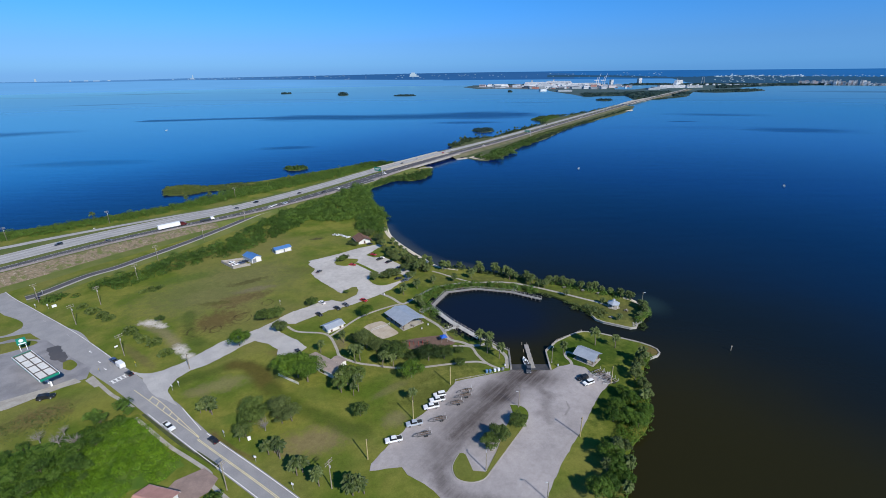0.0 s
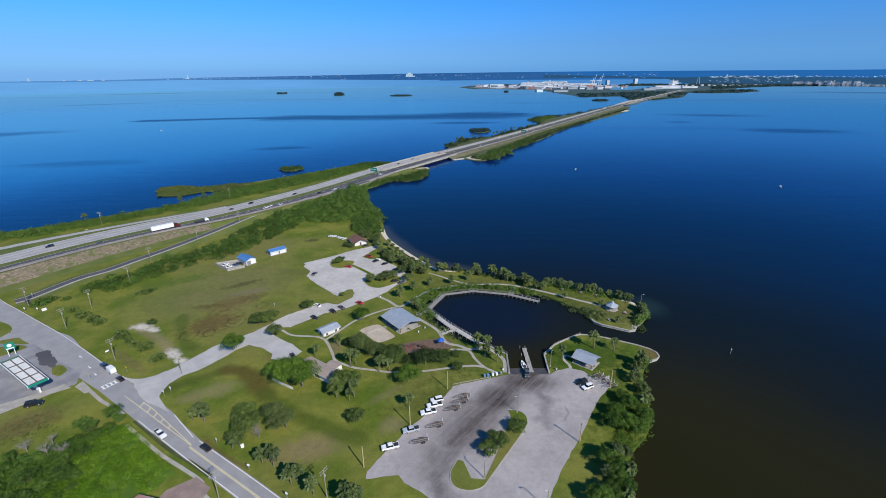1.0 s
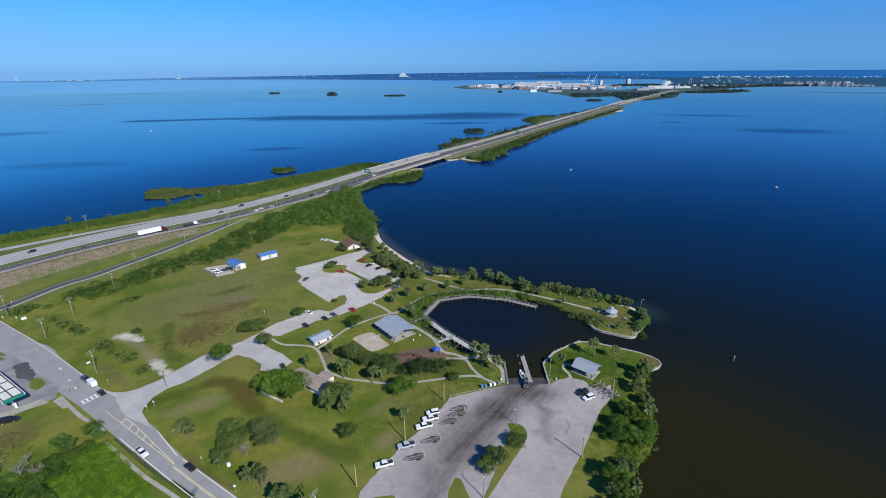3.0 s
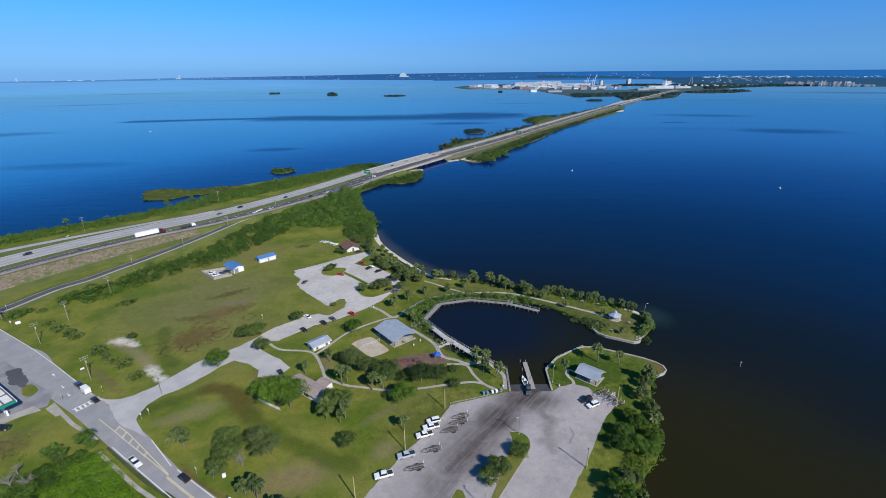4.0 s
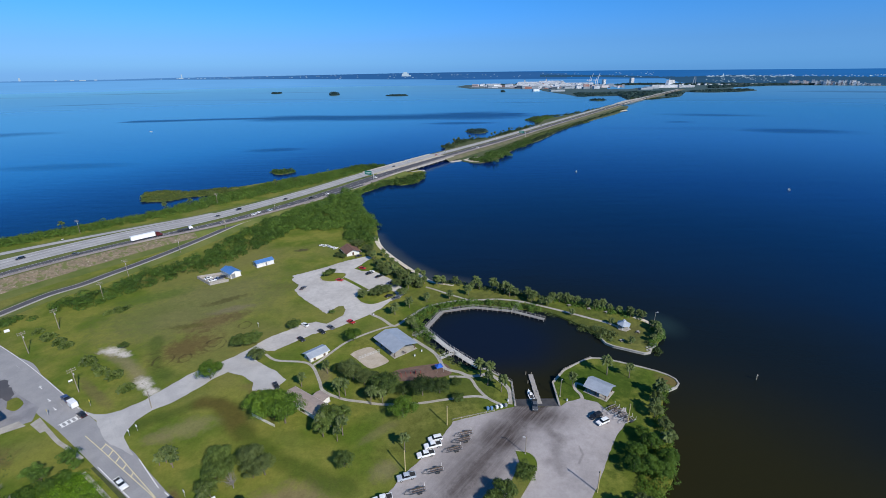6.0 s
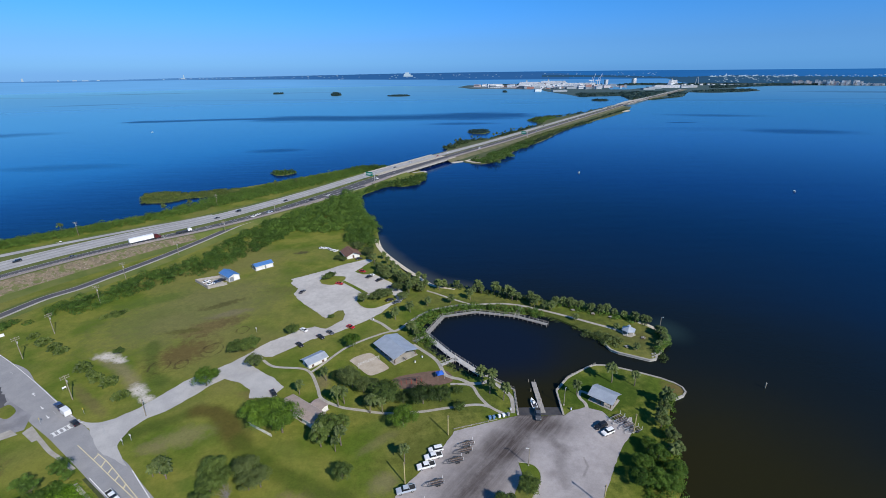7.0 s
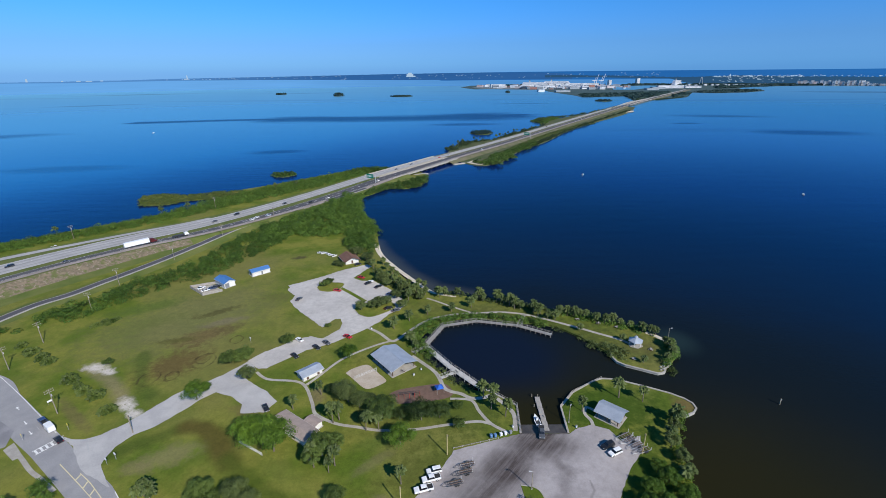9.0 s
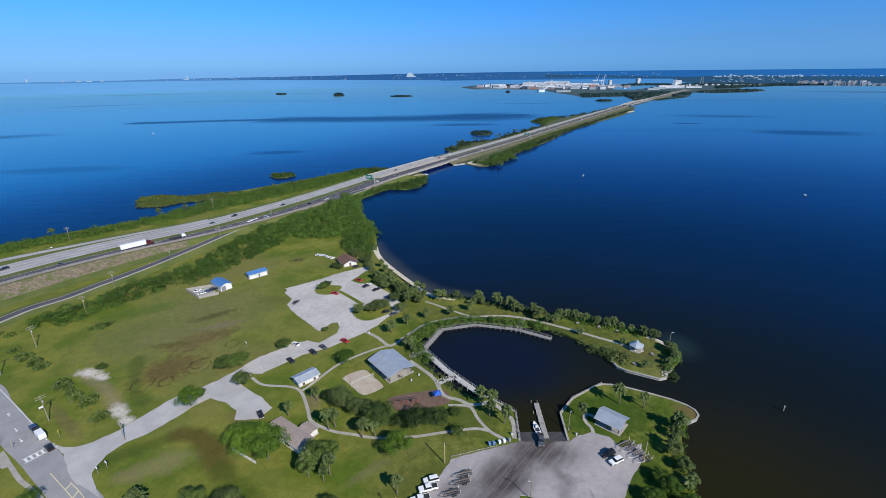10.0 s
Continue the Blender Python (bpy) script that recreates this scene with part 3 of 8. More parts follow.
LOT_B = [(26.9, 155.6), (43.2, 155.4), (46, 157.5), (52.3, 159.4), (57.5, 157), (60, 152), (67.1, 154.1), (65, 147), (57.9, 139.4), (46.5, 121.8), (37.6, 109.4), (32.1, 100.8), (28, 93), (18, 80), (4, 82), (-2, 94.8), (-5.3, 98.7), (-12, 103.3), (-14, 106.3), (-23.8, 104.6), (-23.9, 107.7), (-18.9, 116), (-11.1, 127.3), (-4.2, 135.3), (2.3, 145.5), (3.7, 148.6), (11.5, 151.1)]
sheet("parking_lot", ragged(LOT_B, 1.6, 0.2), 0.92, BOAT_LOT, "pale worn boat-ramp parking lot with dark tyre stains", "parking lot")
band("boat_ramp", [[Vector((26.9, 155.6, 0.94)), Vector((26.9, 166, -0.9))], [Vector((43.2, 155.4, 0.94)), Vector((43.5, 166, -0.9))]], WET, "wet concrete boat ramp sloping into the basin", "boat ramp")
sheet("traffic_island", smooth2([(23.5, 134.4), (27.9, 133.2), (29.3, 129), (26.4, 123.3), (20.3, 114.4), (13.8, 105.2), (10.9, 101.4), (6.6, 100.4), (2.9, 102), (1.9, 106.4), (4, 111.3), (6, 111)]) + [(8, 104.5), (12, 104), (16, 112), (21, 124), (24, 130)], 1.04, GRASS, "long grassed traffic island with a kerb", "traffic island", 0.05, 0.2)
sheet("traffic_island", smooth2([(-72.2, 273.4), (-70.2, 280.3), (-64, 279.6), (-57.8, 278), (-58.6, 271.2), (-63.3, 267.3), (-69.9, 269.1)]), 1.04, GRASS, "small grassed parking island", "traffic island", 0.05, 0.2)
sheet("traffic_island", smooth2([(-45.8, 246.2), (-44, 251.1), (-41, 252.5), (-35.4, 254.5), (-28.3, 254.3), (-24.5, 247.6), (-32.5, 239.5), (-37.5, 237.7), (-42.5, 240.6)]), 1.04, GRASS, "grassed parking island with trees", "traffic island", 0.05, 0.2)
FORECOURT = worn("stained_forecourt_asphalt", (0.29, 0.28, 0.29), (0.20, 0.195, 0.205), 0.12, 3.0, 0.9)
sheet("gas_station_forecourt", [(-240, 150), (-204, 183), (-187.3, 182.3), (-162.1, 166.5), (-150, 160), (-146.5, 152.5), (-152.5, 148.5), (-161, 139), (-171, 129), (-215, 115)], 0.90, FORECOURT, "grey asphalt forecourt of the gas station", "forecourt")
# a dark ragged sheet laid over part of the forecourt
sheet("asphalt_patch", ragged([(-181, 174.6), (-177.2, 177.3), (-165.2, 167.7), (-164.3, 163.1), (-171.4, 166.1)], 1.5, 0.6), 0.925, DARK_ASPHALT, "dark ragged patch on the forecourt", "pavement")
ribbon("road", [(-240, 178), (-215, 186), (-198, 192), (-180, 187), (-168, 178)], 7.0, 0.89, ASPHALT, "curving side road to the gas station", "road")

sheet("traffic_island", smooth2([(-236, 209), (-231.7, 207.3), (-218.1, 201.8), (-210.9, 197.2), (-208.4, 191.7), (-213, 185), (-240, 182), (-255, 195)]), 1.0, GRASS, "kerbed grass island at the junction", "traffic island", 0.05, 0.15)

ribbon("planting_strip", [(-58.4, 272.3), (-51.1, 265.2), (-41.3, 254.7)], 2.2, 1.02, GRASS, "narrow grassed divider in the parking lot", "planting strip", thick=0.12)

# ---- the causeway highway on its bank ----
AXIS = [(-331, 180, 7.5), (-276, 260.5, 7.0), (-261, 285.5, 6.6), (-242.5, 313.5, 6.0), (-218, 344, 5.2), (-187, 376, 4.4), (-153, 422, 3.6), (-113, 486, 3.2), (-70, 562, 3.6), (-48, 596, 4.0), (10, 690, 3.8), (122, 868, 3.0), (302, 1165, 3.0), (630, 1690, 4.6), (758, 1888, 7.0), (888, 2085, 4.6), (1592, 3150, 3.0)]
axis = spline(AXIS, 6)
near_bank = [p for p in axis if p.y < 592]
far_bank = [p for p in axis if 668 < p.y < 1712]
last_bank = [p for p in axis if p.y > 2060]
flat = lambda line, z: [Vector((p.x, p.y, z)) for p in line]
# half-profile of the highway by northing: outer and inner edges of the pale westbound and the dark eastbound lanes
AT = [150, 240, 295, 320, 345, 380, 420, 520, 600, 700, 1000, 3200]
WB_OUT = [21.3, 21.3, 21.3, 21.3, 21.5, 22.5, 24.0, 25.0, 23.5, 20.0, 19.0, 19.0]
WB_IN = [1.0, 1.0, 1.0, 1.2, 1.4, 3.5, 6.4, 8.0, 6.8, 7.6, 6.5, 6.0]
EB_IN = [-5.0, -5.0, -5.0, -4.8, -4.8, -4.0, -3.0, 1.5, 1.5, 1.0, -1.0, -3.0]
EB_OUT = [-11.4, -11.4, -11.4, -11.5, -11.6, -12.0, -12.4, -13.0, -11.5, -8.5, -9.5, -11.0]
EB_SHOULDER = [-15.4, -15.4, -15.4, -15.6, -16.0, -16.2, -16.4, -20.0, -16.4, -14.5, -14.0, -15.0]
RAMP_OUT, RAMP_IN = [62, 48, 37, 31.4, 28.2, 26.4, 25, 25, 25, 25, 25, 25], [55, 41, 30.4, 25.8, 23.0, 22.2, 22, 22, 22, 22, 22, 22]
BANK_L = [66, 51, 40, 35, 33, 31, 30, 30, 27, 25, 24, 24]
BANK_R = [-17.0, -17.0, -17.0, -17.2, -17.5, -18.0, -18.5, -21.5, -17.5, -17.0, -17.0, -17.0]
SLOPE_FOOT = [-27.5, -27.5, -27.0, -26.5, -24.5, -22.5, -22.0, -24.0, -24.0, -24.0, -24.0, -24.0]


def beside(line, table, dz=0.0):
    """A line moved sideways by a distance that changes with the northing."""
    return [offset(line, float(np.interp(p.y, AT, table)), dz)[i] for i, p in enumerate(line)]


for bank, name in ((near_bank, "embankment"), (far_bank, "embankment"), (last_bank, "embankment")):
    wide_l, wide_r = [v + 6 for v in BANK_L], [v - 6.5 for v in BANK_R]
    band(name, [flat(beside(bank, wide_l), 0.7), beside(bank, BANK_L, -0.15), beside(bank, BANK_R, -0.15), flat(beside(bank, wide_r), 0.7)], VERGE if bank is near_bank else DRY_VERGE, "grassy highway embankment", "embankment")
CAUSE_N = [(8, 720), (12, 760), (18, 795), (24, 826), (45, 859), (78, 893), (102, 905), (130, 965), (154, 1011), (189, 1040), (212, 1075), (250, 1163), (229, 1236), (263, 1297), (320, 1306), (381, 1388), (468, 1456), (563, 1606), (606, 1690)]
CAUSE_S = [(664, 1664), (600, 1530), (520, 1390), (385, 1200), (272, 1028), (188, 865), (124, 762), (86, 674), (63, 648), (50, 648), (34, 664)]
sheet("ground", smooth2(CAUSE_N) + [(640, 1716), (672, 1690)] + smooth2(CAUSE_S), 0.7, CAUSE_GREEN, "low green causeway bank between two waters", "shore", 2.0, 1.5)
sheet("beach", smooth2([(560, 1468), (582, 1476), (604, 1520), (596, 1532), (572, 1500)]), 0.78, SAND, "small pale beach on the far causeway", "beach")
sheet("beach", smooth2([(36, 668), (48, 652), (60, 653), (69, 670), (60, 688), (46, 684)]), 0.78, SAND, "sandy tip of the causeway beside the bridge", "beach")
slope = [p for p in axis if -300 < p.x < -196]
top_line, foot_line = beside(slope, BANK_R, -0.05), flat(beside(slope, SLOPE_FOOT), 1.8)
band("embankment", [top_line, [p.lerp(q, 0.5) + Vector((0, 0, 0.35 * math.sin(p.x * 0.9))) for p, q in zip(top_line, foot_line)], foot_line], STONY, "bare stony dirt slope below the highway", "embankment")
band("embankment", [foot_line, flat(beside(slope, [v - 9 for v in SLOPE_FOOT]), 0.7)], VERGE, "grassy foot of the highway slope", "embankment")
road_part = [p for p in axis]
band("highway", [beside(road_part, WB_OUT, 0.05), beside(road_part, WB_IN, 0.05)], CONCRETE_ROAD, "pale westbound concrete highway lanes", "highway")
band("highway", [beside(road_part, EB_IN, 0.05), beside(road_part, EB_OUT, 0.05)], DARK_ASPHALT, "dark newly paved eastbound highway lanes", "highway")
band("highway_shoulder", [beside(road_part, EB_OUT, 0.05), beside(road_part, EB_SHOULDER, 0.05)], worn("pinkish_shoulder_gravel", (0.36, 0.30, 0.275), (0.27, 0.23, 0.21), 0.12, 3.0, 0.95), "pale eastbound highway shoulder", "shoulder")
joining = [p for p in axis if p.y < 395]
band("highway", [beside(joining, RAMP_OUT, 0.04), beside(joining, RAMP_IN, 0.04)], CONCRETE_ROAD, "pale concrete ramp joining the westbound lanes", "highway")
ruts = [p for p in axis if p.y < 600]
for d in (4.2, 11.0, 17.6):
    line = beside(ruts, [v - (21.5 - d) * 0.9 for v in WB_OUT], 0.056)
    band("wear_track", [offset(line, 0.7), offset(line, -0.7)], worn("dark_wheel_wear", (0.31, 0.30, 0.295), (0.27, 0.262, 0.258), 0.1, 3.0, 0.9), "greyer wheel track worn along the concrete lanes", "highway")
RAMP = [(-233.9, 225.6), (-229.4, 231.7), (-220.9, 253.9), (-210.6, 266.6), (-203.4, 281.3), (-197.1, 292.9), (-186.7, 315.0), (-174.4, 346.1), (-163.9, 376.4), (-156.5, 389.9), (-103, 473), (-80, 510)]
rz = [0.95, 1.0, 1.3, 1.6, 1.8, 2.0, 2.3, 2.7, 3.0, 3.1, 3.25, 3.4]
ramp_line = spline([(x, y, z) for (x, y), z in zip(RAMP, rz)], 6)
band("embankment", [flat(offset(ramp_line, 7.5), 0.7), offset(ramp_line, 2.9, 0.05)], VERGE, "grassy bank of the slip road", "embankment")
band("road_shoulder", [offset(ramp_line, 2.9, 0.06), offset(ramp_line, 2.4, 0.06)], CONCRETE, "pale slip-road edge", "shoulder")
band("road", [offset(ramp_line, 2.4, 0.06), offset(ramp_line, -2.4, 0.06)], DARK_ASPHALT, "dark asphalt slip road beside the highway", "road")
band("road_shoulder", [offset(ramp_line, -2.4, 0.06), offset(ramp_line, -4.2, 0.06)], CONCRETE, "pale slip-road shoulder", "shoulder")
band("embankment", [offset(ramp_line, -4.2, 0.05), flat(offset(ramp_line, -10), 0.7)], VERGE, "grassy bank of the slip road", "embankment")

# ---- plants ----
rng = np.random.default_rng(7)


def thing(name, label, category, group="", m=None, kind=""):
    ob = new(name)
    ob.empty_display_size = 0.5
    if m is not None:
        ob.matrix_world = m
    return tagged(ob, label, category, group, kind)


def part(name, bm, material, parent, label="", smooth=False):
    me = bpy.data.meshes.new(name)
    bm.to_mesh(me)
    bm.free()
    me.materials.append(material)
    if smooth:
        for f in me.polygons:
            f.use_smooth = True
    ob = new(name, me)
    ob.parent = parent
    if label:
        ob["label"] = label
    return ob


def leaves(name, where, normals, sizes, material, aspect=0.75):
    """One mesh of many small bent leaf sprays, facing roughly along the normals."""
    k = len(where)
    up = rng.normal(size=(k, 3))
    nn = normals / (np.linalg.norm(normals, axis=1, keepdims=True) + 1e-9)
    a = np.cross(nn, up)
    a /= np.linalg.norm(a, axis=1, keepdims=True) + 1e-9
    b = np.cross(nn, a)
    s = sizes[:, None] * 0.5
    corner = (where - a * s - b * s * aspect * 0.35, where + b * s * aspect * -0.9 + nn * s * 0.25, where + a * s + b * s * aspect * 0.2, where + b * s * aspect + nn * s * 0.15)
    verts = np.stack(corner, 1).reshape(-1, 3)
    me = bpy.data.meshes.new(name)
    me.vertices.add(len(verts))
    me.vertices.foreach_set("co", verts.astype(np.float32).ravel())
    me.loops.add(4 * k)
    me.loops.foreach_set("vertex_index", np.arange(4 * k, dtype=np.int32))
    me.polygons.add(k)
    me.polygons.foreach_set("loop_start", np.arange(0, 4 * k, 4, dtype=np.int32))
    me.update(calc_edges=True)
    me.materials.append(material)
    return me


def blob_points(centres, radii, count, flat=0.8):
    """Points spread over the shells of several clumps, with outward normals."""
    i = rng.integers(0, len(centres), count)
    d = rng.normal(size=(count, 3))
    d /= np.linalg.norm(d, axis=1, keepdims=True)
    d[:, 2] = np.where(d[:, 2] < -0.35, -d[:, 2], d[:, 2])
    r = radii[i] * rng.uniform(0.72, 1.08, count) * (1 + 0.25 * rng.normal(size=count).clip(-1, 1) * 0.6)
    p = centres[i] + d * r[:, None] * np.array([1, 1, flat])
    return p, d + rng.normal(size=(count, 3)) * 0.45 + np.array([0, 0, 0.25])


def limb(bm, a, b, r0, r1, n=6):
    """A tapered round stick from a to b."""
    a, b = Vector(a), Vector(b)
    d = b - a
    m = Matrix.Translation((a + b) / 2) @ d.to_track_quat("Z", "Y").to_matrix().to_4x4()
    bmesh.ops.create_cone(bm, cap_ends=True, segments=n, radius1=r0, radius2=r1, depth=d.length, matrix=m)


def oak(name, height, radius, count, material, label, category="tree", size=0.40, lift=0.26):
    """A broad-crowned tree: forked trunk and a crown of leaf sprays in uneven clumps."""
    root = thing(name, label, category)
    bm = bmesh.new()
    fork = height * lift
    limb(bm, (0, 0, -0.3), (0.1, 0.05, fork), 0.05 * height * 0.7, 0.035 * height * 0.7, 8)
    k = 24
    ang = np.arange(k) * 2.399 + rng.uniform(-0.4, 0.4, k)
    rad = radius * np.sqrt(rng.uniform(0.0, 0.66, k))
    dome = np.sqrt(1 - (rad / radius) ** 2)
    cen = np.stack([np.cos(ang) * rad, np.sin(ang) * rad, height * (lift + 0.10 + (0.80 - lift) * dome * rng.uniform(0.45, 1, k))], 1)
    for c in cen[:7]:
        mid = Vector((c[0] * 0.45, c[1] * 0.45, fork + (c[2] - fork) * 0.4))
        limb(bm, (0.1, 0.05, fork * 0.95), mid, 0.02 * height, 0.013 * height, 5)
        limb(bm, mid, tuple(c), 0.013 * height, 0.004 * height, 4)
    part("trunk", bm, BARK, root)
    rr = radius * rng.uniform(0.18, 0.40, k)
    p, d = blob_points(cen, rr, count)
    crown = new("crown", leaves("crown", p, d, rng.uniform(0.6, 1.3, count) * size, material))
    crown.parent = root
    return root


def palm(height, fronds, label, spread=1.5, name="palm_tree", category="palm tree", leaf=None):
    """A cabbage palm: ringed trunk, round head of folded fan fronds, some hanging dead."""
    root = thing(name, label, category)
    lean = rng.uniform(-0.5, 0.5, 2)
    bm = bmesh.new()
    prev = Vector((0, 0, -0.3))
    for i in range(1, 5):
        f = i / 4
        nxt = Vector((lean[0] * f * f, lean[1] * f * f, height * f))
        limb(bm, prev, nxt, 0.21 - 0.02 * i, 0.20 - 0.02 * i, 6)
        prev = nxt
    part("trunk", bm, BARK, root)
    verts, faces = [], []
    for i in range(fronds):
        az = i * 2.399 + rng.uniform(-0.3, 0.3)
        el = rng.uniform(-0.75, 1.25)
        length = spread * rng.uniform(0.8, 1.15)
        out = Vector((math.cos(az), math.sin(az), 0))
        side = Vector((-math.sin(az), math.cos(az), 0))
        base, tip = prev.copy(), prev + out * length * 0.5 * math.cos(el) + Vector((0, 0, length * 0.5 * math.sin(el)))
        end = tip + out * length * 0.55 * math.cos(el) + Vector((0, 0, length * 0.55 * math.sin(el) - 0.35 * length * rng.uniform(0.3, 1.0)))
        w = length * 0.24
        o = len(verts)
        drop = Vector((0, 0, -0.22 * length))
        verts += [base, tip - side * w + drop * 0.5, tip, tip + side * w + drop * 0.5, end - side * w * 0.9 + drop, end, end + side * w * 0.9 + drop, end + out * 0.25 * length + drop]
        faces += [(o, o + 1, o + 2), (o, o + 2, o + 3), (o + 1, o + 4, o + 2), (o + 4, o + 5, o + 2), (o + 5, o + 6, o + 2), (o + 2, o + 6, o + 3), (o + 4, o + 7, o + 5), (o + 5, o + 7, o + 6)]
    crown = new("crown", mesh_of("crown", verts, faces, leaf or LEAF_PALM))
    crown.parent = root
    return root


def inside(outline, pts):
    """Which of the points lie within the outline."""
    x, y = pts[:, 0], pts[:, 1]
    res = np.zeros(len(pts), bool)
    for (x0, y0), (x1, y1) in zip(outline, outline[1:] + outline[:1]):
        if y0 == y1:
            continue
        hit = ((y0 > y) != (y1 > y)) & (x < (x1 - x0) * (y - y0) / (y1 - y0) + x0)
        res ^= hit
    return res


def thicket(name, outline, height, per_m2, size, material, label, category="bushes", base=0.6, lump=2.6, loose=0.45, tall=0.0, gaps=0.0):
    """A dense stand that nobody could count: leaf sprays over many uneven crowns."""
    o = np.array(outline, float)
    lo, hi = o.min(0), o.max(0)
    crowns = rng.uniform(lo, hi, (int(np.prod(hi - lo) / (0.62 * lump * lump)) + 3, 2))
    crowns = crowns[inside([tuple(p) for p in o], crowns)]
    if gaps:
        crowns = crowns[[noise.noise((x * 0.11, y * 0.11, 3.0)) * 0.5 + 0.5 > gaps for x, y in crowns]]
    rim = np.full(len(crowns), 1e9)
    for a, b in zip(o, np.roll(o, -1, 0)):
        ab = b - a
        t = (((crowns - a) @ ab) / (ab @ ab + 1e-9)).clip(0, 1)
        rim = np.minimum(rim, np.linalg.norm(crowns - (a + t[:, None] * ab), axis=1))
    k = len(crowns)
    rad = lump * rng.uniform(0.55, 1.15, k) * 0.8
    top = height * rng.uniform(0.35, 1.2, k) * np.minimum(1, 0.45 + rim / (height + 0.5))
    if tall:
        stands = rng.uniform(size=k) < tall
        rad = np.where(stands, rad * 1.5, rad)
        top = np.where(stands, top * 1.45, top)
    flat_k = np.minimum(1.0, top / (1.4 * rad))
    count = rng.poisson(per_m2 * 2.2 * rad ** 2 * 1.5)
    i = np.repeat(np.arange(k), count)
    d = rng.normal(size=(len(i), 3))
    d /= np.linalg.norm(d, axis=1, keepdims=True)
    d[:, 2] = np.where(d[:, 2] < -0.2, -d[:, 2], d[:, 2])
    r = rad[i] * rng.uniform(0.72, 1.1, len(i))
    p = np.empty((len(i), 3))
    p[:, :2] = crowns[i] + d[:, :2] * r[:, None]
    p[:, 2] = np.maximum(base + 0.05, base + top[i] - rad[i] * flat_k[i] + d[:, 2] * r * flat_k[i])
    nrm = d + np.array([0, 0, 0.3]) + rng.normal(size=(len(i), 3)) * loose
    me = leaves(name, p, nrm, rng.uniform(0.6, 1.35, len(i)) * size, material)
    return tagged(new(name, me), label, category, kind="stuff")


def wide_line_outline(line, widths):
    """An outline round a line, with a width in metres at each point."""
    pts = [Vector((q[0], q[1], 0)) for q in line]
    left, right = [], []
    for i, p in enumerate(pts):
        a = (pts[min(i + 1, len(pts) - 1)] - pts[max(i - 1, 0)]).normalized()
        w = widths[i] / 2
        left.append((p.x - a.y * w, p.y + a.x * w))
        right.append((p.x + a.y * w, p.y - a.x * w))
    l2 = [(p.x, p.y) for p in spline([(*q, 0) for q in left], 4)]
    r2 = [(p.x, p.y) for p in spline([(*q, 0) for q in right], 4)]
    return l2 + r2[::-1]


def plant_all(root, spots, group, label="", low=0.85, high=1.15):
    """Copies of a plant at the given places, turned and sized unevenly; the first is the plant itself."""
    for i, s in enumerate(spots):
        k = (s[2] if len(s) > 2 else 1.0) * rng.uniform(low, high)
        m = pose(s[0], s[1], 0.8, 0, 0, rng.uniform(0, 360)) @ Matrix.Diagonal((k, k, k * rng.uniform(0.92, 1.08), 1))
        if i == 0:
            ob = root
            ob.matrix_basis = m
        else:
            ob = copy_thing(root, pose(0, 0, 0))
            ob.matrix_basis = m
        tagged(ob, label, group=group)


# oaks and other broad trees of the park
plant_all(oak("oak_tree", 7.8, 6.0, 7600, LEAF_DARK_OAK, "broad dark green live oak near the playground"), [(-21.4, 164.8, 1.14), (-7.4, 163, 0.98), (-0.8, 164.2, 0.8), (-14.6, 163.8, 0.62), (-26.6, 162.2, 0.6), (-41.5, 178, 0.5), (-31, 129.5, 0.5)], "park oaks")
plant_all(oak("oak_tree", 9.4, 5.6, 6400, LEAF_OLIVE, "greyish olive-green live oak on the lawn"), [(-35.4, 173.2, 0.68), (-30.6, 170.2, 0.72), (-38.6, 176.4, 0.5), (-27, 171.8, 0.55), (-59.8, 130, 0.76), (-54.8, 127, 0.74), (-37, 174.5, 0.7), (-58, 126, 0.55)], "olive oaks")
plant_all(oak("oak_tree", 9.6, 6.0, 6800, LEAF_OAK, "wide green live oak on the near lawn"), [(-69.4, 130.4, 0.86), (-68.6, 124.4, 0.80), (-66.0, 127.4, 0.70), (-69.0, 119.4, 0.54)], "park oaks")
plant_all(oak("broadleaf_tree", 8.5, 6.0, 7200, LEAF_BRIGHT, "large bright green broadleaf tree by the brown house"), [(-64.6, 155.0, 1.12), (-55.4, 149.4, 1.12), (-60, 152.2, 1.05), (-14, 151.6, 1.02), (-93.6, 175.6, 0.92), (-40, 202, 0.8)], "bright trees")
plant_all(oak("oak_tree", 9.8, 5.0, 6200, LEAF_OAK, "tall dark green oak behind the brown house"), [(-39, 147.2, 0.92), (-35, 149.4, 0.75), (-40.5, 142.5, 0.62)], "olive oaks")
plant_all(oak("shrub_tree", 4.4, 3.8, 3000, LEAF_OAK, "low rounded dark green shrub tree", "shrub", 0.42, 0.12), [(-71, 214.8, 1.05), (-91, 199.4, 1.25), (-86, 202.4, 1.15), (-88.5, 200.5, 1.0), (-92.9, 180.8, 0.7), (-55.5, 228.5, 0.5), (17, 117, 1.0), (14, 114.5, 0.8), (25, 124.4, 0.88), (-68, 275, 0.8), (-66, 278, 0.7), (5.9, 159.5, 0.75), (5.8, 169, 0.7), (-143.5, 199.5, 0.7)], "shrub trees")
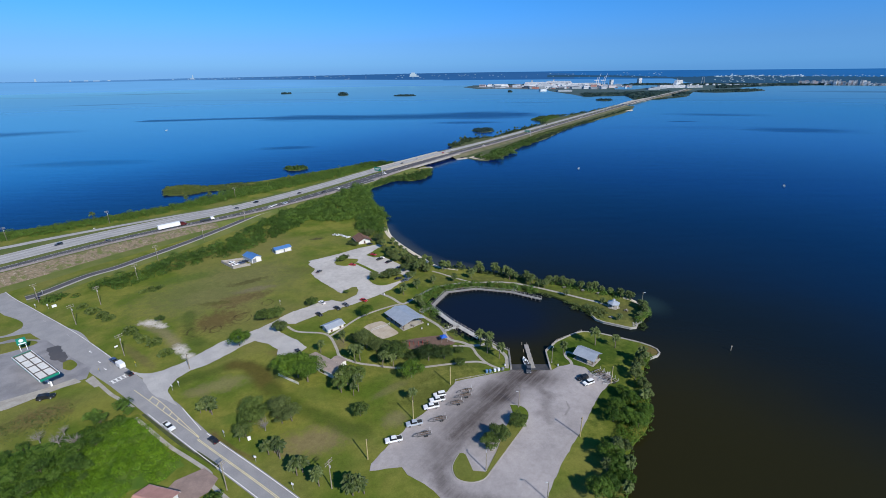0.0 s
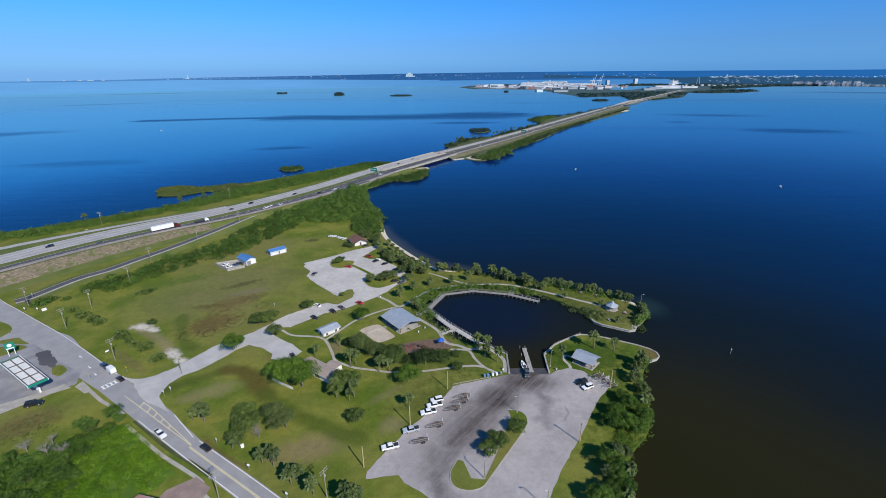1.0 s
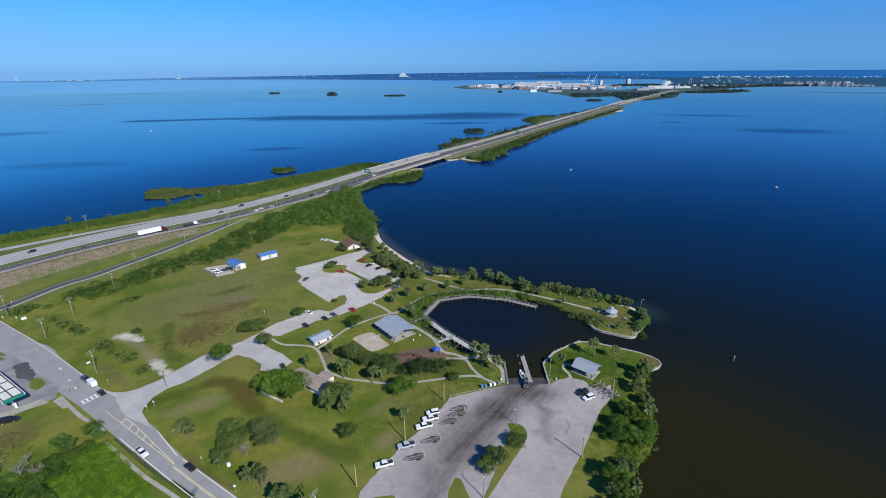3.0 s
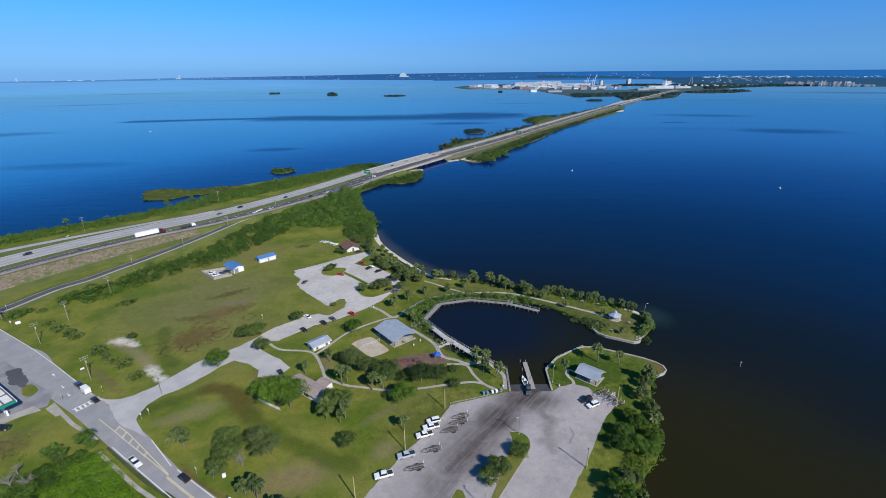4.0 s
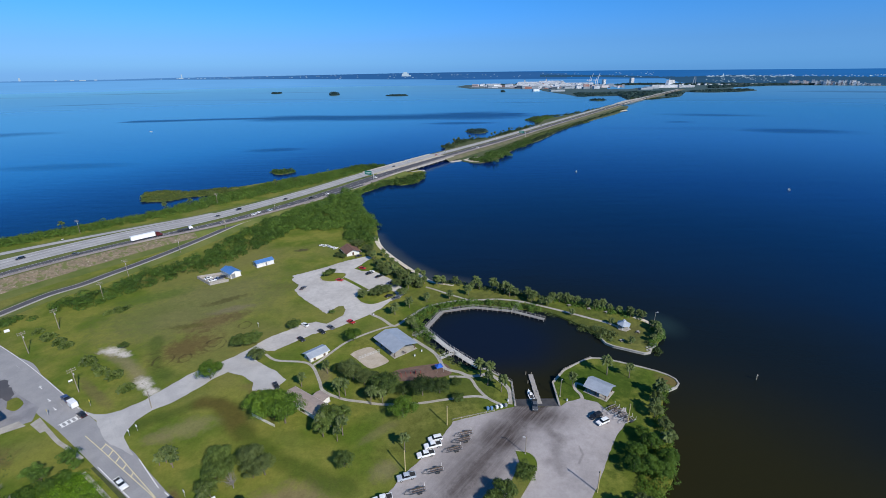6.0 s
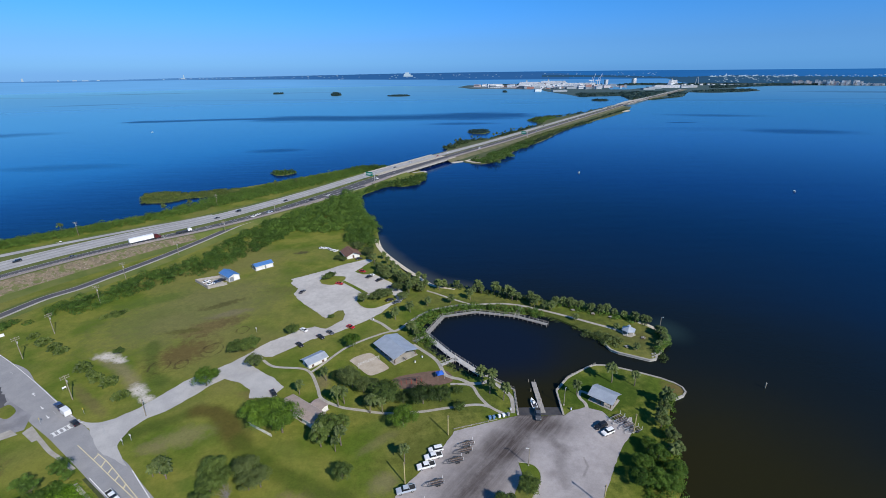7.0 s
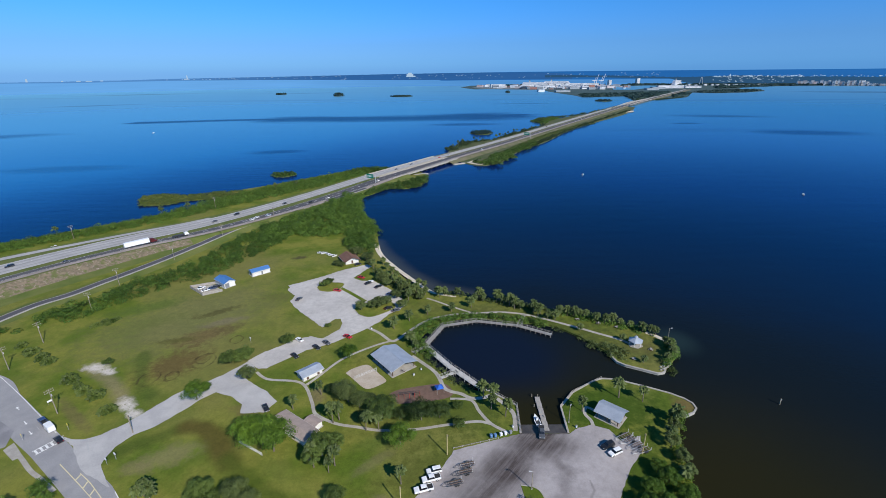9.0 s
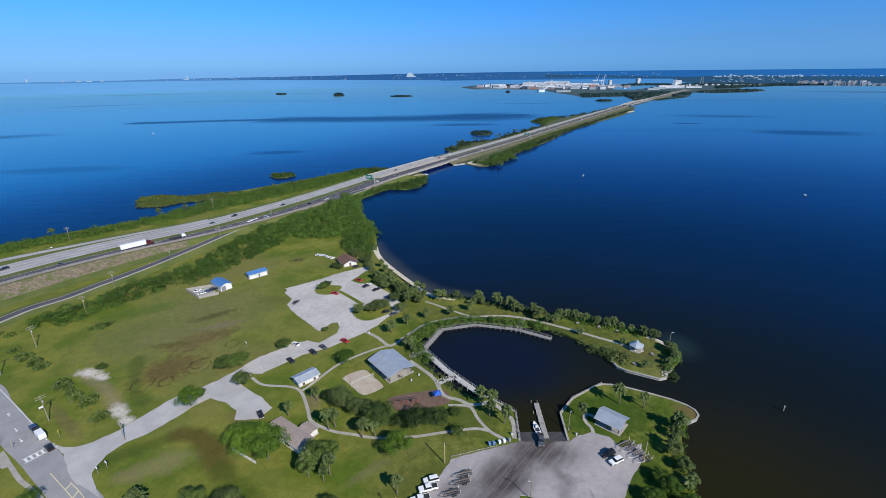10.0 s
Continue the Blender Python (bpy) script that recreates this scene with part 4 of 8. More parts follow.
plant_all(oak("shrub_tree", 5.0, 3.8, 3200, LEAF_OLIVE, "grey-green rounded tree beside the beach parking", "tree", 0.42, 0.15), [(-42, 245.5, 0.85), (-33, 248.8, 1.1), (-29.5, 251.5, 0.9), (-36.5, 247.5, 0.8), (-20.5, 248, 1.0), (-16.5, 262, 1.0), (-24.5, 258.5, 0.85), (-21.5, 267, 0.9), (-31.5, 275, 0.9), (-36, 281.5, 0.9), (-67.5, 306.5, 0.85), (-63.8, 304.4, 0.6), (-49, 313.5, 1.05), (-47, 307.5, 0.8), (-57.5, 322.5, 1.2), (-12, 257, 0.7), (-79.6, 188.6, 0.95)], "grey-green trees")
PALMETTOS = [(-192.9, 213.4), (-187, 210.5, 0.9), (-182.6, 207.9), (-176, 204.5), (-170.1, 201.4, 1.15), (-151.7, 188.1, 1.1), (-146, 184, 0.8), (-141.4, 180.7, 1.0), (-133.6, 177.6, 1.15), (-123.2, 170.4, 1.1), (-171, 232, 0.8), (-168, 234.5, 0.9), (-165.5, 237.5, 0.7)]
clumps = random.Random(8)
plant_all(palm(0.8, 84, "low green palmetto clump on the lawn", 2.1, "palmetto_bush", "bush", LEAF_PALMETTO), [(p[0] + clumps.uniform(-1.5, 1.5), p[1] + clumps.uniform(-1.5, 1.5), (p[2] if len(p) > 2 else 1.0) * k) for p in PALMETTOS for k in (1.05, 0.85, 0.7)], "palmetto clumps")
bare = thing("dead_tree", "bare pale grey dead tree among the oaks", "tree", m=pose(-62.6, 122.4, 0.8))
bm = bmesh.new()
limb(bm, (0, 0, -0.2), (0.2, 0, 2.5), 0.2, 0.14, 7)
for i in range(26):
    a, e = rng.uniform(0, 6.28), rng.uniform(0.4, 1.3)
    s = Vector((0.2, 0, rng.uniform(1.4, 2.6)))
    mid = s + Vector((math.cos(a) * math.cos(e), math.sin(a) * math.cos(e), math.sin(e))) * rng.uniform(1.2, 2.2)
    limb(bm, s, mid, 0.06, 0.035, 4)
    for j in range(4):
        limb(bm, mid, mid + Vector((rng.normal() * 0.7 + math.cos(a) * 0.6, rng.normal() * 0.7 + math.sin(a) * 0.6, rng.uniform(0.2, 1.5))), 0.03, 0.010, 3)
part("trunk", bm, worn("bleached_wood", (0.27, 0.245, 0.215), (0.18, 0.165, 0.145), 1.0, 6.0, 0.9), bare)

for x, y, k in ((-136.6, 117.5, 0.9), (-128.5, 115.8, 1.0), (-123.5, 115.8, 0.95), (-131, 121, 0.7)):
    b = copy_thing(bare, pose(0, 0, 0))
    b.matrix_basis = pose(x, y, 0.8, 0, 0, x * 40) @ Matrix.Scale(k, 4)
    tagged(b, "bare grey shrub tree on rough ground")

# cabbage palms
PALMS_A = [(-37.7, 306), (-40.4, 288.7), (-37.6, 285.4), (-33, 283), (-26.9, 281), (-21.9, 267.5), (-24, 271), (-15.7, 261), (-11.3, 258), (-14, 264), (-13.2, 273, 0.85), (-9.5, 270), (-19, 273), (-30, 290), (-34, 297), (-43, 300), (-18, 256), (-22, 259), (-9, 262), (-27, 276)]
PALMS_B = [(-7.1, 239.8), (5, 242.4), (15.9, 246.5), (-16.1, 233.2), (-23.1, 226), (-13.9, 212.5), (-12, 209, 0.8), (-0.9, 258.5, 1.1), (1.6, 261, 0.9), (-2.6, 261.5, 0.8), (9.2, 261), (20.6, 255, 1.25), (17.6, 252.4), (22.4, 253.5, 0.9), (29.6, 252, 1.2), (33, 249.4), (35.8, 247.5, 1.1), (38.2, 244.5), (41, 244, 0.9), (47.2, 241, 1.2), (50.8, 239.6), (48.8, 236.4, 0.9), (53, 233.5), (56.6, 233.2, 1.1), (58.8, 236)]
PALMS_C = [(60, 238.5), (63.7, 237), (66.6, 236, 1.15), (70, 235.5, 0.8), (72, 234.5, 1.1), (76.4, 231, 1.2), (80.1, 229), (83.5, 228.4, 1.1), (86.7, 226.4, 0.7), (90.8, 224, 0.8), (94.9, 220, 1.1), (98.1, 219, 0.9), (100.1, 217.6, 0.8), (66, 222), (85.6, 195.8, 0.8), (83, 213.5, 0.9), (101.6, 206), (101, 202.5), (99, 200), (96, 197.5), (101.5, 210)]
PALMS_D = [(50.9, 166.5), (66.9, 173.7, 1.15), (75, 171.4, 1.0), (19.4, 171.2), (22.8, 164.2), (15.7, 174.3), (18, 168), (-55.1, 169.4), (-46.7, 177.6), (-38.7, 162.1, 1.1), (-36.8, 163.5), (-26.4, 158.2, 1.1), (-22, 158.4), (-12.5, 135.7), (-35.3, 140.3), (-42.1, 144.4), (-34, 143)]
PALMS_E = [(53.6, 109, 1.05), (72.4, 136, 1.0), (49, 104, 1.1), (81, 159.5, 1.1), (55, 104, 1.0), (76.6, 151.5, 1.0), (52, 96, 1.0), (-89.5, 131.5), (-88, 132.6), (-86.2, 131.8), (-84.9, 130.6), (-87, 134), (-57.6, 111.7), (-56, 112.6), (-54.5, 111.2), (-53.4, 110), (-47.4, 104.3), (-46, 103.4), (-44.6, 104.6), (-39.6, 101.6), (-38.2, 99.4), (-29, 97.5), (-27.5, 96), (-26, 97.2), (-24.3, 96.6), (-69.5, 117.6), (-68, 119.4)]
PALMS_F = [(20, 800), (30, 826), (38, 842), (60, 872), (72, 884), (104, 908), (112, 920), (126, 944), (134, 962), (150, 994), (158, 1006), (176, 1022), (196, 1046), (208, 1062), (226, 1096), (240, 1126), (-176, 512), (-160, 534), (-232, 440), (-246, 422), (-300, 372)]
for spots, h, n, w, lab in ((PALMS_F, 6.5, 40, 2.0, "slim cabbage palm on the causeway bank"), (PALMS_A, 5.0, 58, 1.75, "cabbage palm beside the beach parking"), (PALMS_B, 4.7, 60, 1.8, "cabbage palm along the waterside path"), (PALMS_C, 3.6, 60, 1.65, "cabbage palm on the grassy point"), (PALMS_D, 5.6, 56, 1.6, "cabbage palm with a slim grey trunk on the lawn"), (PALMS_E, 4.8, 58, 1.7, "bushy cabbage palm in a roadside clump")):
    plant_all(palm(h, n, lab, w), spots, "cabbage palms", low=0.8, high=1.2)

thicket("palmetto_scrub", wide_line_outline([(-2, 264), (10, 262), (22, 256.5), (34, 250.5), (46, 246), (58, 241)], [3, 4, 5, 5, 5, 4]), 2.2, 6.0, 0.55, LEAF_PALM, "low palmetto scrub under the waterside palms", "bushes", lump=1.3)
thicket("palmetto_scrub", wide_line_outline([(-44, 304), (-37, 290), (-28, 277), (-20, 264), (-12, 259)], [4, 6, 6, 7, 4]), 1.8, 4.0, 0.55, LEAF_PALM, "low palmetto scrub under the beach palms", "bushes", lump=1.3)
# dense growth
HEDGE_S = [(-219, 216), (-212, 226), (-201, 229.5), (-190, 237.5), (-182, 248), (-171.6, 262), (-164, 272), (-152, 284), (-140, 297), (-132, 315), (-124, 338), (-116, 352), (-120, 378), (-136, 400), (-147, 378), (-155, 346), (-160, 325), (-166, 305), (-176, 292), (-184, 278), (-191, 266), (-198, 250), (-205, 240), (-211, 232), (-219, 222)]
thicket("hedgerow", [(p.x, p.y) for p in spline([(*q, 0) for q in HEDGE_S], 3)], 4.3, 4.6, 0.65, LEAF_HEDGE, "uneven green scrub hedgerow between field and slip road", tall=0.25, lump=2.9, gaps=0.385, loose=0.26)
thicket("mangrove_thicket", [(-136, 352), (-120, 358), (-108, 369), (-96, 359), (-87, 361), (-78, 371), (-72, 366), (-62, 370), (-55, 386), (-69, 420), (-74.5, 450), (-79, 480), (-88, 488), (-104, 462), (-122, 425), (-140, 388)], 5.6, 4.2, 0.8, LEAF_HEDGE, "dense mangrove wood on the lagoon shore", "woods", lump=3.9, tall=0.2, loose=0.26)
thicket("bank_mangroves", [(-79, 483), (-68, 497), (-56, 517), (-40, 515), (-23, 525), (-15, 551), (-15, 580), (-27, 570), (-36, 552), (-50, 540), (-64, 533), (-76, 510)], 3.4, 3.0, 0.8, LEAF_MANGROVE, "uneven mangroves on the bank before the bridge", "bushes", lump=2.4, tall=0.2)
thicket("shore_scrub", [(-60, 330), (-50, 320), (-46.5, 334), (-47, 352), (-48, 374), (-53, 390), (-72, 372), (-72, 345)], 4.4, 5.0, 0.65, LEAF_HEDGE, "dense green scrub behind the beach house", lump=3.2, tall=0.15, loose=0.28)
HEDGE_N = [(-422, 279), (-335, 333), (-305, 356), (-278, 381), (-249, 407), (-226, 443), (-194, 488), (-153, 538), (-121, 579), (-101, 608)]
thicket("hedgerow", wide_line_outline(HEDGE_N, [20, 20, 19, 19, 21, 30, 38, 42, 34, 22]), 3.4, 4.0, 0.65, LEAF_HEDGE, "low coastal scrub between highway and water", tall=0.25, lump=2.9, loose=0.28)
thicket("bank_mangroves", [(-122, 604), (-110, 628), (-84, 635), (-58, 622), (-70, 612), (-84, 604), (-104, 588)], 3.2, 3.0, 0.8, LEAF_HEDGE, "mangroves on the bank beside the bridge", "bushes", lump=2.4, tall=0.15)
thicket("marsh_scrub", [(-212, 518), (-240, 514), (-255, 503), (-270, 503), (-292, 507), (-309, 499), (-304, 481), (-289, 458), (-264, 460), (-255, 472), (-246, 477), (-226, 480), (-205, 500)], 1.0, 2.8, 0.7, LEAF_BRUSH, "bright green marsh scrub on a low spit", tall=0.06)
thicket("mangrove_fringe", [(-13, 208), (-17.5, 216), (-13.5, 224), (-6, 233), (10, 239), (30, 237), (52, 231.5), (51, 226), (38, 229), (17, 234), (0, 229), (-8.5, 214), (-3, 203), (-8, 199.5)], 3.3, 5.0, 0.6, LEAF_HEDGE, "mangrove fringe behind the boardwalk", lump=1.7, tall=0.1)
thicket("mangrove_fringe", [(53, 229), (62, 221.5), (68, 214.5), (70.5, 209.5), (67.5, 206), (60, 217), (51.5, 226)], 1.0, 3.2, 0.5, LEAF_OLIVE, "low patchy mangrove fringe along the basin", lump=1.2, gaps=0.48)
thicket("mangrove_fringe", [(68, 213.5), (74, 209.5), (80, 207), (82.5, 203), (77, 199), (73.5, 201), (69.5, 205.5)], 2.5, 5.5, 0.55, LEAF_OLIVE, "bushy mangroves beside the gazebo", lump=1.6, tall=0.15)
thicket("shore_shrubs", [(60, 241.5), (75, 235.5), (90, 228), (102, 219.5), (99, 216.5), (84, 225), (68, 233), (56, 239)], 2.5, 4.5, 0.6, LEAF_HEDGE, "low scrub along the point", lump=1.7, tall=0.15)
thicket("shore_shrubs", [(92.5, 193.5), (94.5, 190.5), (98.5, 194.5), (103, 200.5), (105.2, 207), (103.8, 212), (100.5, 210), (98.5, 204.5), (95.5, 199)], 3.6, 7.0, 0.5, LEAF_HEDGE, "leafy scrub at the tip of the point", lump=1.5, base=0.2, tall=0.2)
thicket("shore_shrubs", [(93.2, 187.6), (96, 187.4), (97.6, 191), (95.2, 192.6), (93.4, 190.6)], 2.2, 7.0, 0.5, LEAF_OLIVE, "waterside scrub beyond the seawall's end", lump=1.2, base=0.0)
thicket("shore_shrubs", [(86, 165), (80, 157), (75, 147), (70.5, 139), (64, 131), (58, 122), (53, 113), (47, 97), (42, 84), (48, 84), (55, 100), (61, 114), (70, 122), (75.5, 134), (78.5, 145), (82, 155), (88, 163.5)], 2.0, 6.0, 0.45, LEAF_SHORE, "tangled dark green shrubs along the waterline", "bushes", lump=1.4, tall=0.1)
plant_all(oak("shore_tree", 7.0, 4.6, 5000, LEAF_SHORE, "dense dark green shoreline tree above the water"), [(61.2, 131.3, 0.74), (67.8, 134.8, 0.81), (70.1, 128.2, 0.7), (63.1, 124.4, 0.74), (58.4, 125.5, 0.67), (66.0, 122.7, 0.63), (66.5, 139.3, 0.52), (51.5, 109.0, 0.81), (51.8, 103.7, 0.85), (52.6, 99.1, 0.68), (47.4, 97.6, 0.81), (43.6, 94.9, 0.77)], "shoreline trees")
plant_all(oak("shore_tree", 5.6, 2.6, 2200, LEAF_OLIVE, "slender olive-green shoreline tree above the water"), [(79.5, 156.3, 1.0), (75.2, 148.9, 0.9), (75.8, 142.6, 0.85), (75.3, 137.3, 0.8), (81.9, 161.1, 0.8), (55.7, 114.1, 0.7), (57.4, 111.7, 0.7)], "shoreline trees")
thicket("bank_shrubs", [(3, 184), (-5, 196), (-10, 205), (-8, 207), (-2, 196), (5.5, 185.8), (12, 180.5), (11, 178.5)], 1.3, 5.0, 0.5, LEAF_OLIVE, "low shrubs on the basin bank", lump=1.2)
# the brushy corner across the road
ROUGH = [(-113, 129), (-107, 125.5), (-98, 119), (-90, 112.5), (-82.6, 107), (-88, 101), (-97, 95.5), (-100, 80), (-150, 80), (-152, 106), (-141, 114), (-131, 119), (-122, 124), (-118, 130)]
sheet("ground", ragged(ROUGH, 2.0, 0.9), 0.84, worn("rank_green_ground_cover", (0.050, 0.110, 0.008), (0.100, 0.155, 0.020), 0.12, 1.5, 0.95, relief=0.15), "rank green ground cover on rough land", "undergrowth")
thicket("vines", [(-114, 129.5), (-107.5, 126), (-98.5, 119.6), (-90.5, 113), (-83, 107.6), (-88, 101.5), (-97, 95.5), (-100, 82), (-122, 82), (-124, 104), (-121, 112), (-119, 122)], 2.1, 12.5, 0.32, LEAF_LIME, "bright green vines over rough ground", "vines", lump=3.1, loose=0.36)
thicket("brush", [(-116, 131), (-114, 121), (-118, 112), (-112, 100), (-112, 82), (-150, 82), (-151, 104), (-141, 112), (-130, 119)], 2.2, 8.0, 0.42, LEAF_WEED, "green brush on rough ground", "bushes", lump=2.0)
thicket("dry_weeds", [(-134, 126), (-146, 119), (-156, 112), (-160, 122), (-150, 134), (-141, 139)], 0.8, 2.2, 0.4, LEAF_BRUSH, "patchy dry weeds on rough ground", "weeds", lump=1.1)
plant_all(oak("brush_tree", 6.0, 3.8, 2300, LEAF_HEDGE, "untrimmed dark green tree across the road", lift=0.2), [(-125.8, 127.6, 0.8), (-118.4, 133, 0.75), (-122, 126, 0.65), (-115, 131, 0.5), (-116, 106, 0.8), (-112.5, 105.5, 0.7), (-126, 105, 0.8), (-122.5, 97, 0.9), (-119, 109.5, 0.55), (-132.2, 101.4, 0.6), (-130.9, 108.5, 0.5), (-119.2, 102.3, 0.55), (-120.6, 113.5, 0.62), (-139.0, 113.7, 0.5), (-119.0, 107.0, 0.5), (-116.3, 115.9, 0.5), (-142.2, 110.2, 0.55), (-121.4, 98.7, 0.5), (-110.5, 102.2, 0.45), (-118.3, 123.7, 0.5), (-66, 93, 0.7), (-70, 90.5, 0.6)], "roadside trees")

# scrub along the far causeway and small mangrove islands
far_lab = "scattered green trees along the far causeway"
for a, b, w, h in (((14, 775), (44, 850), 22, 4.5), ((46, 855), (102, 901), 9, 4), ((106, 912), (188, 1034), 9, 4.5), ((192, 1044), (248, 1158), 8, 4.5), ((240, 1205), (270, 1288), 26, 4), ((268, 1290), (382, 1382), 12, 4), ((385, 1386), (562, 1598), 8, 5), ((566, 1606), (604, 1672), 9, 5), ((60, 650), (106, 734), 46, 5.5), ((103, 736), (162, 832), 22, 4.5), ((160, 826), (220, 934), 12, 3.5), ((215, 926), (290, 1058), 8, 4), ((288, 1054), (400, 1234), 7, 4), ((396, 1230), (520, 1420), 6, 4), ((516, 1414), (600, 1540), 8, 4.5), ((840, 2090), (1092, 2452), 14, 5), ((915, 2075), (1130, 2270), 14, 4.5)):
    steps = 12
    line = [(a[0] + (b[0] - a[0]) * i / steps, a[1] + (b[1] - a[1]) * i / steps) for i in range(steps + 1)]
    thicket("causeway_trees", wide_line_outline(line, list(w * rng.uniform(0.12, 1.05, steps + 1))), h, 1.5, 1.4, LEAF_MANGROVE if a[1] < 760 else LEAF_FAR_BANK, far_lab, "trees", lump=2.8, tall=0.2, gaps=0.0 if a[1] < 760 else 0.36)
thicket("causeway_trees", [(250, 1168), (229, 1236), (262, 1299), (322, 1308), (312, 1290), (275, 1235), (262, 1190)], 3.0, 1.5, 1.4, LEAF_MANGROVE, far_lab, "trees", lump=2.8, tall=0.12)
thicket("causeway_scrub", [(70, 690), (96, 712), (150, 806), (218, 934), (285, 1060), (372, 1168), (360, 1190), (270, 1062), (190, 938), (120, 808), (80, 730)], 1.1, 0.7, 1.3, LEAF_OLIVE, "low olive scrub on the causeway bank", "bushes", lump=1.8)
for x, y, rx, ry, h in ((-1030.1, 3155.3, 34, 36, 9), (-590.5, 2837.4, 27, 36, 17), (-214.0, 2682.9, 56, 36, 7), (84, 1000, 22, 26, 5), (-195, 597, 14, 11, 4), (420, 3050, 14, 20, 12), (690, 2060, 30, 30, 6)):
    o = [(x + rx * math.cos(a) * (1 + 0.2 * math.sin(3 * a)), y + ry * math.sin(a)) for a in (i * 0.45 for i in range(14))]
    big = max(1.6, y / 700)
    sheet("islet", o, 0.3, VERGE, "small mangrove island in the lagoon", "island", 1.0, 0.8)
    thicket("mangrove_trees", o, h, min(0.8, 4.5 / big ** 2), big, LEAF_HAZED if y > 900 else LEAF_MANGROVE, "mangroves covering a small island", "trees", lump=big * 2.2)

# ---- materials of built things ----
METAL_ROOF = worn("pale_metal_roofing", (0.423, 0.460, 0.515), (0.350, 0.386, 0.442), 0.35, 5.0, 0.45, 0.25, 0.005, 0.5)
BLUE_ROOF = worn("blue_metal_roofing", (0.069, 0.184, 0.423), (0.083, 0.212, 0.460), 0.5, 5.0, 0.45, 0.1, 0.005, 0.5)
WHITE_WALL = worn("white_painted_wall", (0.718, 0.708, 0.681), (0.607, 0.598, 0.570), 0.5, 5.0, 0.75)
TAN_ROOF = worn("tan_brown_shingles", (0.345, 0.280, 0.250), (0.285, 0.230, 0.205), 0.6, 5.0, 0.9)
GREY_DECK = worn("silvered_deck_timber", (0.33, 0.315, 0.30), (0.26, 0.245, 0.23), 0.7, 7.0, 0.9)
DECK_WOOD = worn("bleached_deck_timber", (0.52, 0.50, 0.47), (0.42, 0.40, 0.375), 0.7, 7.0, 0.9)
RUST_ROOF = worn("brown_red_shingles", (0.19, 0.105, 0.075), (0.15, 0.08, 0.06), 0.6, 5.0, 0.9)
RED_ROOF = worn("faded_red_roof", (0.50, 0.27, 0.22), (0.42, 0.22, 0.18), 0.5, 5.0, 0.8)
TIMBER = worn("weathered_grey_timber", (0.368, 0.340, 0.313), (0.276, 0.253, 0.230), 0.7, 7.0, 0.9)
BROWN_WOOD = worn("brown_timber", (0.17, 0.11, 0.075), (0.12, 0.08, 0.055), 0.8, 6.0, 0.85)
POLE_WOOD = worn("pole_timber", (0.30, 0.26, 0.20), (0.22, 0.19, 0.15), 1.0, 8.0, 0.9)
STEEL = worn("galvanised_steel", (0.58, 0.58, 0.58), (0.46, 0.46, 0.47), 1.0, 8.0, 0.5, 0.35, 0.003, 0.5)
GREEN_SIGN = worn("green_sign_panel", (0.01, 0.22, 0.15), (0.01, 0.19, 0.13), 1.0, 8.0, 0.5)
WHITE_SIGN = worn("white_sign_panel", (0.80, 0.80, 0.80), (0.70, 0.70, 0.70), 1.0, 8.0, 0.5)
YELLOW_SIGN = worn("yellow_sign_panel", (0.80, 0.62, 0.03), (0.72, 0.56, 0.03), 1.0, 8.0, 0.5)
BLUE_CLOTH = worn("blue_canvas", (0.02, 0.09, 0.42), (0.03, 0.12, 0.48), 1.0, 8.0, 0.8)
BLUE_PLASTIC = worn("blue_plastic", (0.10, 0.20, 0.36), (0.12, 0.23, 0.40), 1.0, 8.0, 0.5)
RUBBER = worn("black_rubber", (0.025, 0.025, 0.025), (0.04, 0.04, 0.04), 1.0, 8.0, 0.85)
DARK_GLASS = worn("dark_car_glass", (0.012, 0.014, 0.018), (0.018, 0.02, 0.024), 1.0, 8.0, 0.08, 0.0, 0.0, 0.6)
DARK_METAL = worn("dark_metal", (0.05, 0.05, 0.055), (0.08, 0.08, 0.085), 1.0, 8.0, 0.5, 0.4)
PAINTS = {k: worn(k + "_car_paint", c, tuple(v * 0.9 for v in c), 0.8, 9.0, 0.28, 0.0, 0.0, 0.6) for k, c in (("white", (0.80, 0.80, 0.80)), ("black", (0.018, 0.019, 0.022)), ("silver", (0.42, 0.46, 0.52)), ("red", (0.42, 0.018, 0.016)), ("grey", (0.09, 0.095, 0.105)), ("blue", (0.04, 0.07, 0.16)), ("maroon", (0.09, 0.014, 0.016)))}


# ---- small mesh helpers ----
def box(bm, x0, x1, y0, y1, z0, z1, taper=0.0, m=None):
    """A box; taper draws its top in by that many metres on every side."""
    t = taper
    v = [(x0, y0, z0), (x1, y0, z0), (x1, y1, z0), (x0, y1, z0), (x0 + t, y0 + t, z1), (x1 - t, y0 + t, z1), (x1 - t, y1 - t, z1), (x0 + t, y1 - t, z1)]
    vs = [bm.verts.new((m @ Vector(p)) if m else p) for p in v]
    for f in ((0, 3, 2, 1), (4, 5, 6, 7), (0, 1, 5, 4), (1, 2, 6, 5), (2, 3, 7, 6), (3, 0, 4, 7)):
        bm.faces.new([vs[i] for i in f])


def soften(bm, width, segments=2):
    bmesh.ops.bevel(bm, geom=bm.edges[:], offset=width, segments=segments, affect="EDGES", profile=0.7)


def box_part(name, parent, material, dims, taper=0.0, bevel=0.0, label=""):
    bm = bmesh.new()
    box(bm, *dims, taper)
    if bevel:
        soften(bm, bevel, 1)
    return part(name, bm, material, parent, label)


